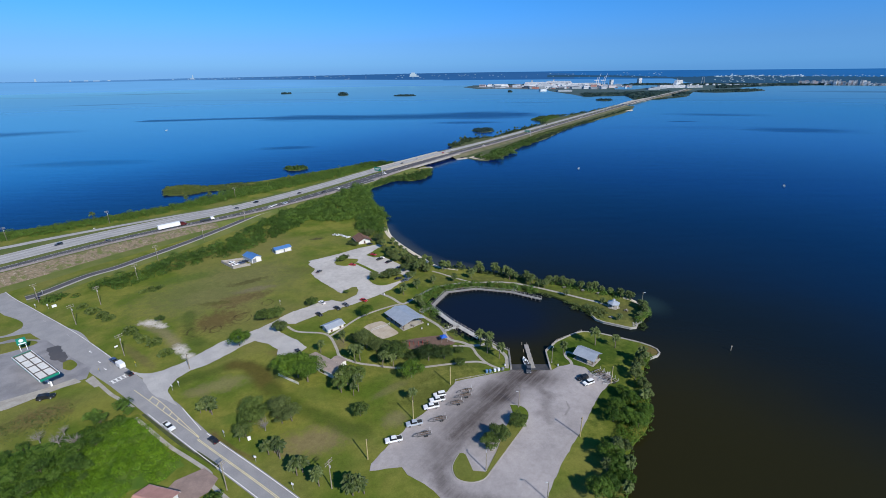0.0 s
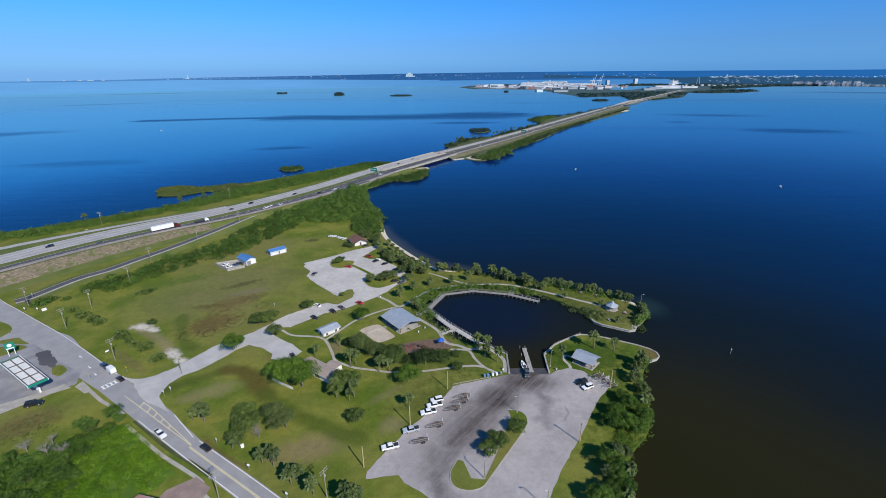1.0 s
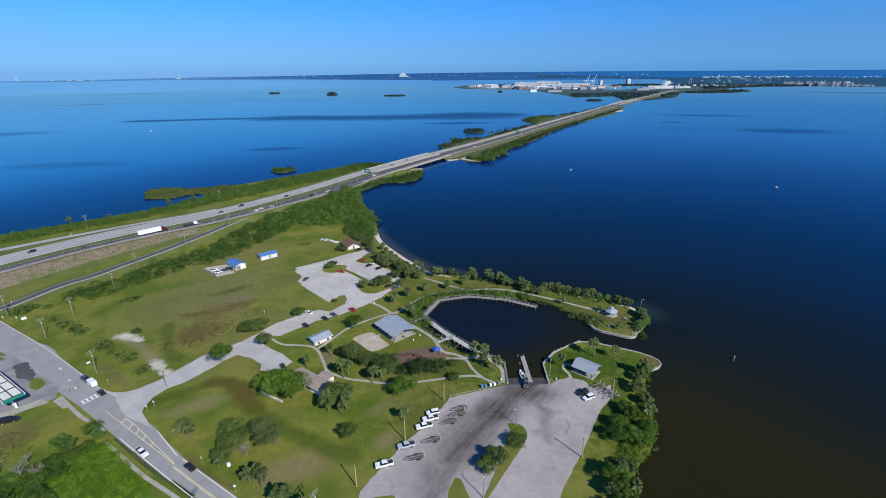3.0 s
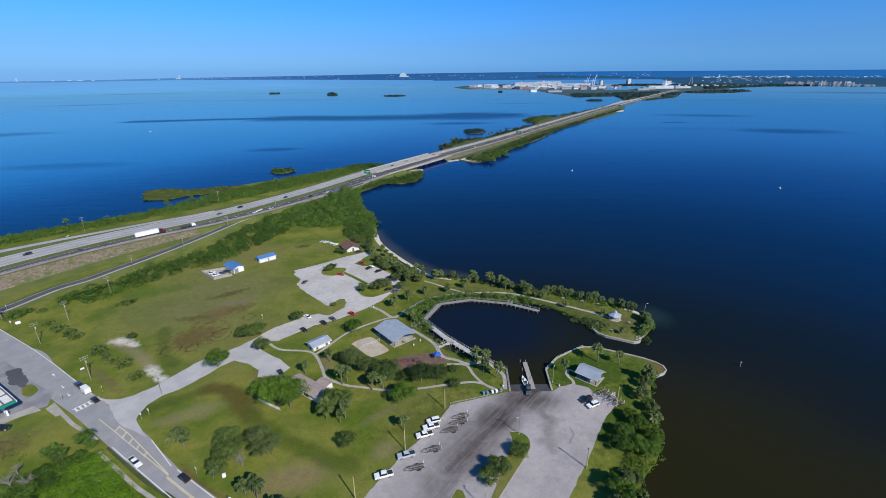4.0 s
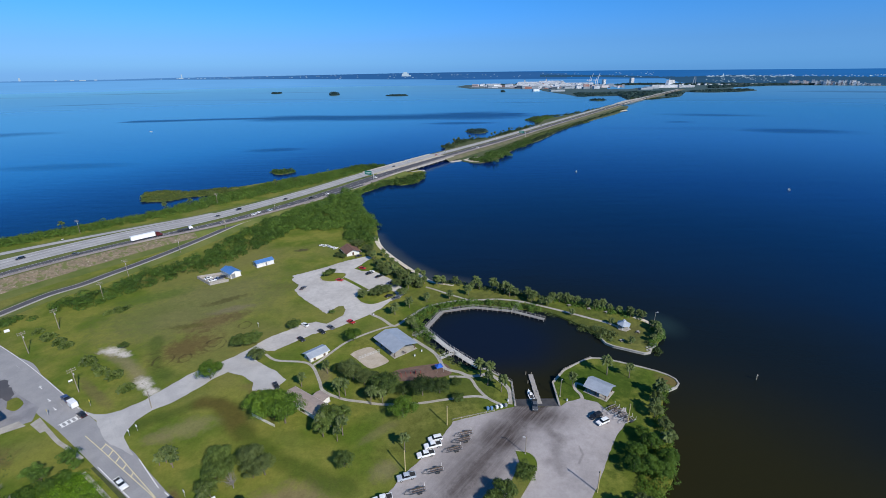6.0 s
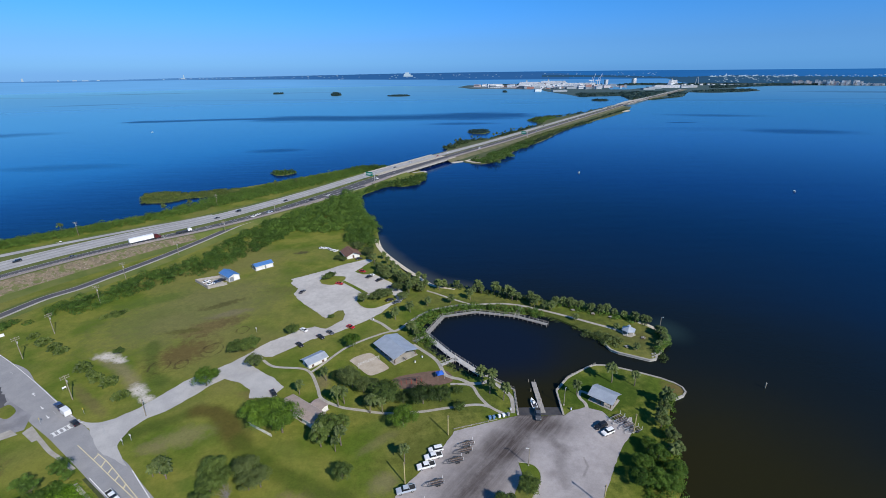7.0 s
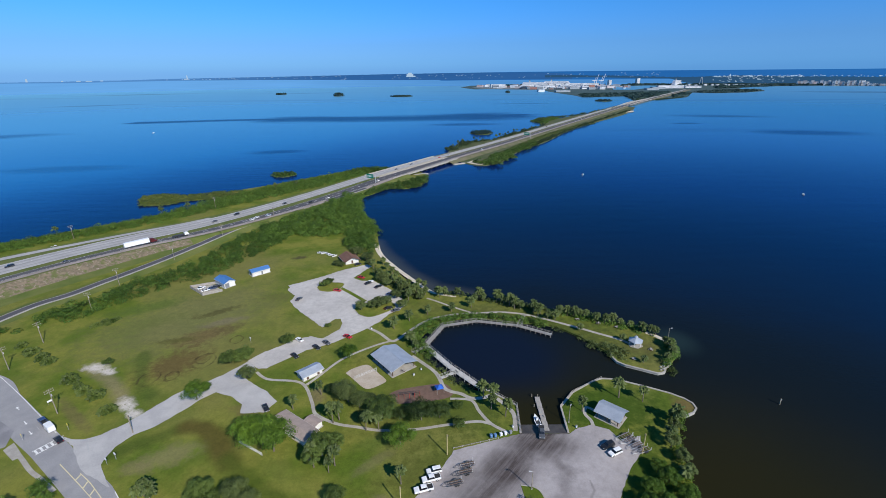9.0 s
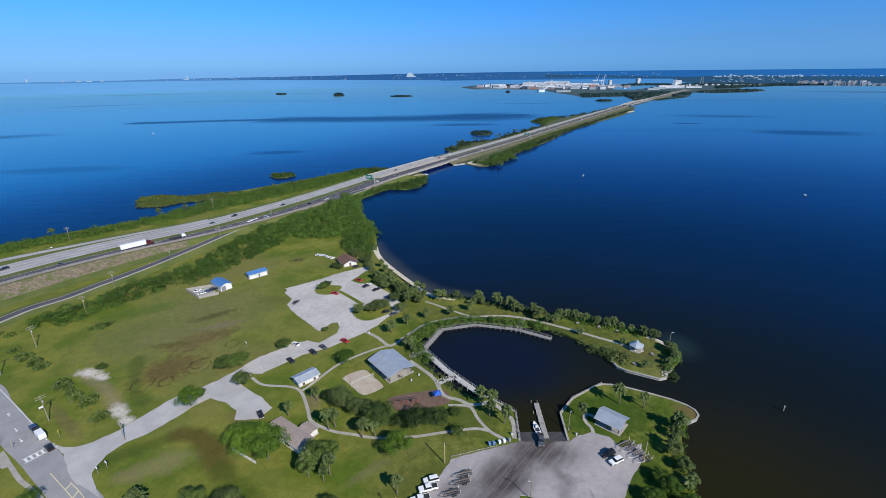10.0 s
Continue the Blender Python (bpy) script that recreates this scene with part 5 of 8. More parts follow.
def profile_part(name, parent, material, outline, half, bevel=0.06, label="", inset=0.0):
    """A side outline (x, z) drawn out to both sides of the middle; inset narrows its upper half."""
    bm = bmesh.new()
    top = max(p[1] for p in outline)
    low = min(p[1] for p in outline)
    rows = []
    for s in (-1, 1):
        rows.append([bm.verts.new((x, s * (half - inset * (z - low) / (top - low)), z)) for x, z in outline])
    k = len(outline)
    bm.faces.new(rows[0])
    bm.faces.new(rows[1][::-1])
    for i in range(k):
        bm.faces.new((rows[0][i], rows[1][i], rows[1][(i + 1) % k], rows[0][(i + 1) % k]))
    bmesh.ops.recalc_face_normals(bm, faces=bm.faces[:])
    if bevel:
        soften(bm, bevel, 2)
    return part(name, bm, material, parent, label)


# ---- vehicles: nose towards +x ----
SHAPES = {
    "car": (4.6, 0.90, 1.42, [(-2.3, 0.35), (2.25, 0.30), (2.3, 0.62), (2.15, 0.78), (1.0, 0.92), (-1.75, 0.95), (-2.28, 0.88)], [(0.95, 0.90), (0.25, 1.40), (-0.95, 1.42), (-1.70, 0.93)]),
    "suv": (4.8, 0.95, 1.75, [(-2.4, 0.42), (2.35, 0.38), (2.4, 0.80), (2.2, 0.98), (1.05, 1.08), (-2.3, 1.10), (-2.42, 0.9)], [(1.0, 1.06), (0.45, 1.70), (-2.0, 1.74), (-2.32, 1.08)]),
    "pickup": (5.8, 1.00, 1.85, [(-2.9, 0.55), (2.85, 0.45), (2.9, 0.95), (2.7, 1.10), (1.35, 1.18), (0.9, 1.2), (-2.85, 1.20), (-2.92, 1.0)], [(1.35, 1.16), (0.75, 1.80), (-0.75, 1.83), (-1.0, 1.18)]),
}


def vehicle(shape, paint, label, group):
    """A car: body, glazed cabin, roof, bumpers, lamps and wheels; a pickup also has its open bed."""
    length, half, tall, body, cabin = SHAPES[shape]
    name = {"car": "car", "suv": "suv", "pickup": "pickup_truck"}[shape]
    root = thing(name, label, {"car": "car", "suv": "car", "pickup": "pickup truck"}[shape], group)
    mat = PAINTS[paint]
    profile_part("body", root, mat, body, half, 0.09)
    profile_part("glasshouse", root, DARK_GLASS, cabin, half - 0.10, 0.05, "dark tinted windows", 0.16)
    x = [p[0] for p in cabin]
    box_part("roof", root, mat, (x[2] - 0.06, x[1] + 0.06, -half + 0.24, half - 0.24, tall - 0.06, tall + 0.03), 0.05, 0.02)
    if shape == "pickup":
        box_part("truck_bed", root, RUBBER, (-2.75, -1.1, -half + 0.14, half - 0.14, 1.19, 1.215), label="dark open load bed")
        for s in (-1, 1):
            box_part("bed_rail", root, mat, (-2.85, -1.05, s * (half - 0.09) - 0.07, s * (half - 0.09) + 0.07, 1.17, 1.27), 0.01)
        box_part("tailgate", root, mat, (-2.92, -2.80, -half + 0.1, half - 0.1, 0.75, 1.27), 0.01)
    for s in (-1, 1):
        box_part("headlight", root, STEEL, (length / 2 - 0.16, length / 2 + 0.01, s * (half - 0.28) - 0.18, s * (half - 0.28) + 0.18, body[2][1] - 0.06, body[2][1] + 0.10), 0.02, label="clear headlight")
        box_part("tail_light", root, PAINTS["red"], (-length / 2 - 0.015, -length / 2 + 0.12, s * (half - 0.18) - 0.09, s * (half - 0.18) + 0.09, 0.72, 0.95), 0.01, label="red tail light")
    box_part("bumper", root, DARK_METAL, (length / 2 - 0.1, length / 2 + 0.05, -half + 0.1, half - 0.1, 0.34, 0.5), 0.02)
    r = 0.33 if shape == "car" else 0.39
    for wx in (length * 0.30, -length * 0.29):
        for s in (-1, 1):
            bm = bmesh.new()
            limb(bm, (wx, s * (half - 0.21), r), (wx, s * (half + 0.01), r), r, r, 14)
            wheel = part("wheel", bm, RUBBER, root)
            bm = bmesh.new()
            limb(bm, (wx, s * (half - 0.02), r), (wx, s * (half + 0.025), r), r * 0.58, r * 0.5, 10)
            part("rim", bm, STEEL, wheel)
    return root


MADE = {}


def park(shape, paint, x, y, heading, label, group, z=0.92):
    key = (shape, paint, label)
    m = pose(x, y, z, 0, 0, heading)
    if key not in MADE:
        MADE[key] = vehicle(shape, paint, label, group)
        MADE[key].matrix_basis = m
        return MADE[key]
    return copy_thing(MADE[key], m)


def boat_trailer(label, metal):
    """An open galvanised boat trailer: frame rails, cross members, bunks, tongue, mudguards, wheels."""
    root = thing("boat_trailer", label, "boat trailer", "boat trailers")
    for s in (-1, 1):
        box_part("frame_rail", root, metal, (-3.0, 2.0, s * 0.85 - 0.07, s * 0.85 + 0.07, 0.50, 0.64))
        box_part("bunk", root, BROWN_WOOD, (-2.9, 1.2, s * 0.45 - 0.08, s * 0.45 + 0.08, 0.74, 0.84), label="dark carpeted bunk")
        box_part("mudguard", root, DARK_METAL, (-1.75, -0.25, s * 1.05 - 0.13, s * 1.05 + 0.13, 0.72, 0.80), 0.05)
        bm = bmesh.new()
        limb(bm, (2.0, s * 0.85, 0.57), (3.6, 0.0, 0.57), 0.07, 0.07, 5)
        part("tongue_arm", bm, metal, root)
        for wx in (-1.35, -0.65):
            bm = bmesh.new()
            limb(bm, (wx, s * 0.95, 0.33), (wx, s * 1.15, 0.33), 0.33, 0.33, 12)
            part("wheel", bm, RUBBER, root)
        bm = bmesh.new()
        limb(bm, (-2.8, s * 0.85, 0.6), (-2.8, s * 0.95, 1.9), 0.05, 0.05, 5)
        part("guide_post", bm, WHITE_SIGN, root, "white guide post")
    for i in range(5):
        box_part("cross_member", root, metal, (-2.9 + i * 1.15, -2.80 + i * 1.15, -0.85, 0.85, 0.52, 0.62))
    bm = bmesh.new()
    limb(bm, (1.9, 0, 0.6), (1.75, 0, 1.5), 0.07, 0.06, 5)
    part("winch_post", bm, DARK_METAL, root)
    bm = bmesh.new()
    limb(bm, (3.4, 0, 0.0), (3.4, 0, 0.7), 0.05, 0.05, 5)
    part("jack_stand", bm, metal, root)
    return root


def boat(label, length=5.6):
    root = thing("motorboat", label, "boat")
    half = length / 2
    bm = bmesh.new()
    rows = []
    for x, w, z in ((-half, 0.95, 0.0), (-half * 0.2, 1.1, 0.0), (half * 0.5, 0.8, 0.05), (half, 0.04, 0.25)):
        rows.append([bm.verts.new(p) for p in ((x, -w, 0.75 + z), (x, -w * 0.7, z - 0.05), (x, w * 0.7, z - 0.05), (x, w, 0.75 + z))])
    for a, b in zip(rows, rows[1:]):
        for i in range(3):
            bm.faces.new((a[i], b[i], b[i + 1], a[i + 1]))
        bm.faces.new((a[3], b[3], b[0], a[0]))
    bm.faces.new(rows[0][::-1])
    bmesh.ops.recalc_face_normals(bm, faces=bm.faces[:])
    soften(bm, 0.05, 1)
    part("hull", bm, PAINTS["white"], root)
    box_part("cockpit", root, DARK_METAL, (-half * 0.8, half * 0.3, -0.75, 0.75, 0.72, 0.78), label="grey cockpit floor")
    box_part("console", root, PAINTS["white"], (-0.5, 0.3, -0.4, 0.4, 0.75, 1.5), 0.08, 0.03)
    box_part("windscreen", root, DARK_GLASS, (0.2, 0.3, -0.4, 0.4, 1.45, 1.8), 0.02)
    box_part("outboard_motor", root, RUBBER, (-half - 0.5, -half, -0.2, 0.2, 0.2, 1.25), 0.05, 0.03)
    return root


# ---- road markings ----
def marking(name, line, width, material, z=0.93, label="painted road line"):
    return ribbon(name, line, width, z, material, label, "road marking", thick=0.004)


def along(line, d, lo=-1e9, hi=1e9, steps=6):
    pts = spline([(q[0], q[1], 0) for q in line], steps)
    return [(p.x, p.y) for p in offset(pts, d) if lo <= p.x <= hi]


marking("road_marking", along(MAIN, 3.25, -84, 60), 0.18, WHITE_PAINT, label="white edge line of the road")
marking("road_marking", along(MAIN, -3.3, -112, 60), 0.18, WHITE_PAINT, label="white edge line of the road")
marking("road_marking", [(-97.6, 134.2), (-93, 130), (-89, 126.4), (-85, 122.8)], 0.18, WHITE_PAINT, label="white edge line of the road")
marking("road_marking", along(MAIN, 4.45, -330, -133), 0.14, WHITE_PAINT, label="worn white edge line of the road")
for d in (-0.2, 0.2):
    marking("road_marking", along(MAIN, d, -86, 60), 0.2, YELLOW_PAINT, label="yellow centre line of the road")
hl, hr = [(-122.2, 144.8), (-111.9, 138.0), (-102.2, 131.4), (-90.6, 123.7), (-84, 119.2)], [(-113, 141.1), (-108, 137.9), (-102.9, 134.1), (-91.3, 125.1), (-84, 119.5)]
marking("road_marking", hl, 0.2, YELLOW_PAINT, label="yellow line of the hatched taper")
marking("road_marking", hr, 0.2, YELLOW_PAINT, label="yellow line of the hatched taper")
for a, b in (((-112.6, 138.3), (-112.5, 140.7)), ((-108.1, 135.5), (-108.4, 138)), ((-104.2, 132.9), (-104.4, 135.1)), ((-100.2, 130.1), (-100.3, 132.1)), ((-95.8, 127.1), (-96.1, 128.7))):
    marking("road_marking", [a, b], 0.4, YELLOW_PAINT, 0.935, "yellow hatch bar")
dash_line = spline([(q[0], q[1], 0) for q in MAIN], 24)
for d, lo, hi in ((1.7, -205, -140),):
    pts = [p for p in offset(dash_line, d) if lo < p.x < hi]
    for i in range(0, len(pts) - 3, 14):
        marking("lane_dash", [(q.x, q.y) for q in pts[i:i + 3]], 0.10, FADED_PAINT, label="dashed lane line")
for ax, ay, turn in ((-149.5, 164.0, -34), (-143.5, 159.0, -34), (-158.5, 171.5, 146)):
    bm = bmesh.new()
    box(bm, -1.2, 0.8, -0.12, 0.12, 0, 0.004)
    vs = [bm.verts.new(p) for p in ((0.7, -0.5, 0.003), (1.6, 0.0, 0.003), (0.7, 0.5, 0.003))]
    bm.faces.new(vs)
    arrow = part("road_arrow", bm, WHITE_PAINT, None)
    arrow.matrix_world = pose(ax, ay, 0.93, 0, 0, turn)
    tagged(arrow, "white turn arrow painted on the road", "road marking", kind="structure")
# ladder crossing
ca, cb = Vector((-135.6, 150.2, 0.935)), Vector((-130.7, 157.4, 0.935))
u = (cb - ca).normalized()
v = Vector((u.y, -u.x, 0))
for d in (0.0, 2.6):
    p, q = ca + v * d, cb + v * d
    marking("crosswalk_line", [(p.x, p.y), (q.x, q.y)], 0.3, WHITE_PAINT, 0.935, "white crosswalk line")
for i in range(6):
    p = ca + u * (0.7 + i * 1.45)
    q = p + v * 2.6
    marking("crosswalk_bar", [(p.x, p.y), (q.x, q.y)], 0.6, WHITE_PAINT, 0.935, "white crosswalk bar")
marking("stop_line", [(-119.8, 153.6), (-116.4, 149.6)], 0.35, FADED_PAINT, 0.935, "white stop line of the driveway")
for table, d in ((WB_OUT, -0.8), (WB_OUT, -7.0), (WB_IN, 0.8), (EB_IN, -0.6), (EB_OUT, 0.6)):
    pts = beside(axis, [v + d for v in table], 0.075)
    band("road_marking", [offset(pts, 0.09), offset(pts, -0.09)], WHITE_PAINT, "painted highway line", "road marking")

dash_pts = [p for p in beside(spline(AXIS, 40), [(a + b) / 2 for a, b in zip(EB_IN, EB_OUT)], 0.078) if 330 < p.y < 590]
run = 0.0
for p, q in zip(dash_pts, dash_pts[1:]):
    run += (q - p).length
    if run > 10.0:
        run = 0.0
        d = (q - p).normalized()
        marking_line = [p, p + d * 4.5]
        band("lane_dash", [offset(marking_line, 0.16), offset(marking_line, -0.16)], WHITE_PAINT, "white dashed lane line on dark asphalt", "road marking")

# ---- footpaths, courts, walls ----
PATHS = [
    [(-77.2, 192.5), (-70.8, 187.6), (-59, 186), (-53.8, 182.1), (-48.9, 172.7), (-46, 166.7), (-37.9, 161.8), (-29.5, 159.8), (-21.3, 158.1), (-9.3, 158.4), (0.1, 160.1), (9, 161.6), (13.6, 161.8), (17.2, 160.6)],
    [(-54.2, 183.5), (-51.2, 188), (-44.4, 199.6), (-37.6, 206.2), (-29.2, 212.2), (-24, 214.8)],
    [(-35.9, 227.3), (-29.5, 222.1), (-23.7, 215.3), (-20.5, 216.5), (-14.7, 224.8), (-6.4, 234.1), (6.4, 239.4), (16.4, 240.3), (30.9, 241.2), (40.7, 239.2), (47, 236.2), (55.2, 231.6), (65.9, 225), (73.4, 219.8), (81.1, 214.8), (85, 211)],
    [(-8, 258), (-1.8, 253.6), (6.5, 247.1), (16.4, 240.3)],
    [(-13, 203), (-8.7, 198.1), (-3.6, 192.2), (-1.2, 187.5), (0.8, 181), (3.5, 178.5), (7.4, 177), (11.1, 174.4), (15.8, 174.6), (19, 175.6), (23.1, 171.1), (25.6, 166.6), (26, 162.7), (25.2, 157)],
    [(3.1, 174.2), (11, 173.2), (13.7, 166.8), (17.5, 160.4), (23.3, 155.9)],
    [(52.5, 157.8), (52.8, 161.5), (51.6, 165.3), (53.1, 168.5), (55.5, 167)],
]
for i, p in enumerate(PATHS):
    ribbon("footpath", p, 1.6 if i in (2, 4) else 1.2, 0.87 + 0.004 * i, CONCRETE, "pale concrete footpath through the lawn", "footpath")
ribbon("sidewalk", [(-145.5, 153.3), (-137.7, 148.1), (-129.8, 142.5), (-123.6, 139.1), (-116.1, 134.6)], 1.3, 0.875, CONCRETE, "short concrete walk by the crossing", "sidewalk")
ribbon("sidewalk", [(-111.8, 129.2), (-104.2, 124.0), (-92.0, 115.6), (-81.4, 109.5), (-73.1, 104.3), (-70, 99.5), (-40, 79), (0, 50)], 1.2, 0.875, CONCRETE, "concrete sidewalk beside the road", "sidewalk")
ribbon("ditch", [(-110.3, 131.4), (-102.7, 126.2), (-90.5, 117.8), (-79.9, 111.7), (-71.6, 106.5)], 1.4, 0.87, worn("dark_ditch_weeds", (0.075, 0.088, 0.030), (0.050, 0.060, 0.022), 0.4, 4.0, 0.95), "dark weedy ditch between road and sidewalk", "ditch")
sheet("sand_court", smooth2([(-39.8, 191), (-38, 193.6), (-33.4, 196.4), (-30.6, 196), (-26.5, 191), (-22.6, 186.2), (-23.4, 184), (-28, 180.8), (-31, 181.4), (-36, 187)]), 0.87, COURT_SAND, "square sand volleyball court", "volleyball court")
sheet("playground_floor", smooth2([(-20.4, 177.4), (-17, 179.8), (-7, 182.4), (1.0, 183.2), (4.2, 178.4), (2.6, 175), (-6, 172.6), (-16.6, 171.6)]), 0.87, MULCH, "red-brown mulch playground floor", "playground")
sheet("concrete_apron", [(-175, 126), (-162.5, 134.5), (-152, 146.5), (-146.8, 150.2), (-151.3, 152.6), (-158, 146.6), (-168.1, 139.5), (-182, 131)], 0.925, CONCRETE, "pale concrete apron of the gas station", "pavement")
sheet("planting_strip", smooth2([(-215, 174), (-198.6, 181), (-190.5, 180.8), (-189.5, 178), (-195.1, 172.5), (-206, 165)]), 1.02, GRASS, "kerbed grass strip at the gas station", "planting strip", 0.05, 0.15)
sheet("planting_strip", smooth2([(-164.7, 163.5), (-163.1, 165.8), (-157.6, 162.2), (-157.4, 158.2), (-161.5, 159.4)]), 1.02, GRASS, "small kerbed grass islet", "planting strip", 0.05, 0.15)
sheet("driveway", [(-82.6, 101.7), (-76, 106.4), (-69.7, 102.4), (-70.3, 97.6), (-76, 92), (-84, 96)], 0.88, PAVERS, "brownish paved house driveway", "driveway")
sheet("ditch_patch", [(-145.2, 154.4), (-140, 150.6), (-137, 148.2), (-139, 146.6), (-146, 151)], 0.885, CONCRETE, "broken concrete by the crossing", "pavement")


def cap(name, line, width, z0, z1, label):
    """A concrete seawall along a line: upright slab with a wider cap."""
    pts = [Vector((p[0], p[1], 0)) for p in line]
    root = thing(name, label, "seawall", kind="structure")
    band("wall_slab", [flat(offset(pts, width * 0.3), z0), flat(offset(pts, width * 0.3), z1), flat(offset(pts, -width * 0.3), z1), flat(offset(pts, -width * 0.3), z0)], CONCRETE, parent=root)
    band("cap", [flat(offset(pts, width / 2), z1 - 0.15), flat(offset(pts, width / 2), z1 + 0.12), flat(offset(pts, -width / 2), z1 + 0.12), flat(offset(pts, -width / 2), z1 - 0.15), flat(offset(pts, width / 2), z1 - 0.15)], CONCRETE, parent=root)
    return root


cap("seawall", [(87.2, 163.4)] + SPIT_WALL, 0.65, -1.0, 0.95, "pale concrete seawall round the grassy spit")
cap("seawall", BASIN_WALL + [(15.5, 180)], 0.7, -1.0, 0.95, "pale concrete seawall beside the boat ramp")
cap("seawall", [(74.4, 204.5), (73.7, 201), (74.6, 196.8), (77.3, 194.2), (88.4, 188.3), (91.4, 189.0), (93.3, 192.2)], 0.8, -1.0, 0.95, "pale concrete seawall of the point")


for loop in ([(23.5, 134.6), (28, 133.4), (29.5, 129), (26.6, 123.2), (20.5, 114.3), (14, 105), (11, 101.2), (6.6, 100.2), (2.7, 101.9), (1.7, 106.4), (3.9, 111.4)], [(-72.4, 273.4), (-70.3, 280.5), (-64, 279.8), (-57.6, 278.2), (-58.4, 271), (-63.3, 267.1), (-70, 268.9), (-72.4, 273.4)], [(-46, 246.2), (-44.1, 251.3), (-41, 252.7), (-35.4, 254.7), (-28.1, 254.5), (-24.3, 247.6), (-32.4, 239.3), (-37.5, 237.5), (-42.6, 240.4), (-46, 246.2)]):
    line = [Vector((q.x, q.y, 1.06)) for q in spline([(*q, 0) for q in loop], 6)]
    band("kerb", [flat(offset(line, 0.13), 0.9), flat(offset(line, 0.13), 1.07), flat(offset(line, -0.13), 1.07), flat(offset(line, -0.13), 0.9)], CONCRETE, "pale concrete kerb of a planted island", "kerb")


def rail_posts(line, step, name, label, height=1.1):
    """A post-and-rail fence along a line, each post and rail a piece of its own."""
    root = thing(name, label, "railing")
    pts = [Vector((p[0], p[1], 0.85)) for p in line]
    for a, b in zip(pts, pts[1:]):
        k = max(1, round((b - a).length / step))
        for i in range(k + 1):
            p = a.lerp(b, i / k)
            box_part("post", root, TIMBER, (p.x - 0.09, p.x + 0.09, p.y - 0.09, p.y + 0.09, 0.5, 0.85 + height))
        for h in (0.5, 0.95):
            bm = bmesh.new()
            limb(bm, a + Vector((0, 0, h * height)), b + Vector((0, 0, h * height)), 0.05, 0.05, 4)
            part("rail", bm, TIMBER, root)
    return root


rail_posts([(27.1, 157), (27.9, 170.2), (18.3, 178.9)], 2.2, "railing", "grey timber railing along the basin seawall")
rail_posts([(43.7, 169.2), (50.3, 177.3), (64.2, 185.7)], 2.2, "railing", "grey timber railing along the spit seawall", 0.8)
ribbon("beach", [(96.5, 220), (100, 216.5), (103, 211.5), (103.6, 208.5)], 2.2, 0.86, SAND, "strip of pale sand at the tip of the point", "beach")
rocks = random.Random(3)
for x, y in ((90.6, 190.6), (92, 191.2), (92.8, 193.2), (94.2, 192.6), (95.4, 193.8), (91.4, 192.6), (96.6, 195), (94.4, 195.2)):
    bm = bmesh.new()
    bmesh.ops.create_icosphere(bm, subdivisions=2, radius=rocks.uniform(0.45, 0.8))
    for v in bm.verts:
        v.co *= rocks.uniform(0.8, 1.15)
        v.co.z *= 0.7
    rock = part("boulder", bm, CONCRETE, None)
    rock.matrix_world = pose(x, y, 0.9, 0, 0, rocks.uniform(0, 360))
    tagged(rock, "pale grey boulder at the seawall's end", "boulder", "boulders")
rail_posts([(3.7, 149.3), (19, 153.6)], 3.0, "wooden_fence", "low timber fence at the edge of the boat lot", 0.5)


def boardwalk(line, width, label, wood=None):
    """A timber boardwalk on piles: deck with planks, stringers, posts and rails."""
    root = thing("boardwalk", label, "boardwalk")
    wood = wood or GREY_DECK
    pts = [Vector((p[0], p[1], 1.05)) for p in line]
    for a, b in zip(pts, pts[1:]):
        d = b - a
        n = Vector((-d.y, d.x, 0)).normalized() * width / 2
        k = max(1, round(d.length / 0.9))
        bm = bmesh.new()
        for i in range(k):
            p, q = a.lerp(b, (i + 0.02) / k), a.lerp(b, (i + 0.96) / k)
            z = Vector((0, 0, 0.06))
            vs = [bm.verts.new(c) for c in (p - n, q - n, q + n, p + n, p - n - z, q - n - z, q + n - z, p + n - z)]
            for f in ((0, 1, 2, 3), (0, 4, 5, 1), (1, 5, 6, 2), (2, 6, 7, 3), (3, 7, 4, 0)):
                bm.faces.new([vs[j] for j in f])
        tagged(part("planks", bm, wood, root), kind="stuff")
        for s in (-1, 1):
            kk = max(1, round(d.length / 2.6))
            for i in range(kk + 1):
                p = a.lerp(b, i / kk) + n * s
                box_part("post", root, wood, (p.x - 0.08, p.x + 0.08, p.y - 0.08, p.y + 0.08, -0.8, 2.1))
            for h in (0.6, 1.05):
                bm = bmesh.new()
                limb(bm, a + n * s + Vector((0, 0, h)), b + n * s + Vector((0, 0, h)), 0.045, 0.045, 4)
                part("rail", bm, wood, root)
            bm = bmesh.new()
            limb(bm, a + n * s * 0.8 - Vector((0, 0, 0.2)), b + n * s * 0.8 - Vector((0, 0, 0.2)), 0.12, 0.12, 4)
            part("stringer", bm, BROWN_WOOD, root)
    return root


boardwalk([(51.5, 218.7), (36.9, 227.5), (17.3, 232.2), (0.8, 228), (-7.4, 210.6), (-12.5, 205)], 2.2, "long grey timber boardwalk curving round the basin")
boardwalk([(-7, 210), (3.1, 194.8), (15.4, 180.2)], 2.7, "straight pale timber boardwalk along the basin bank", DECK_WOOD)
boardwalk([(38, 227.5), (42, 237.5)], 1.8, "short timber gangway from path to boardwalk")
boardwalk([(-0.5, 186.8), (6.5, 191.2)], 1.8, "short timber gangway to the basin boardwalk", DECK_WOOD)

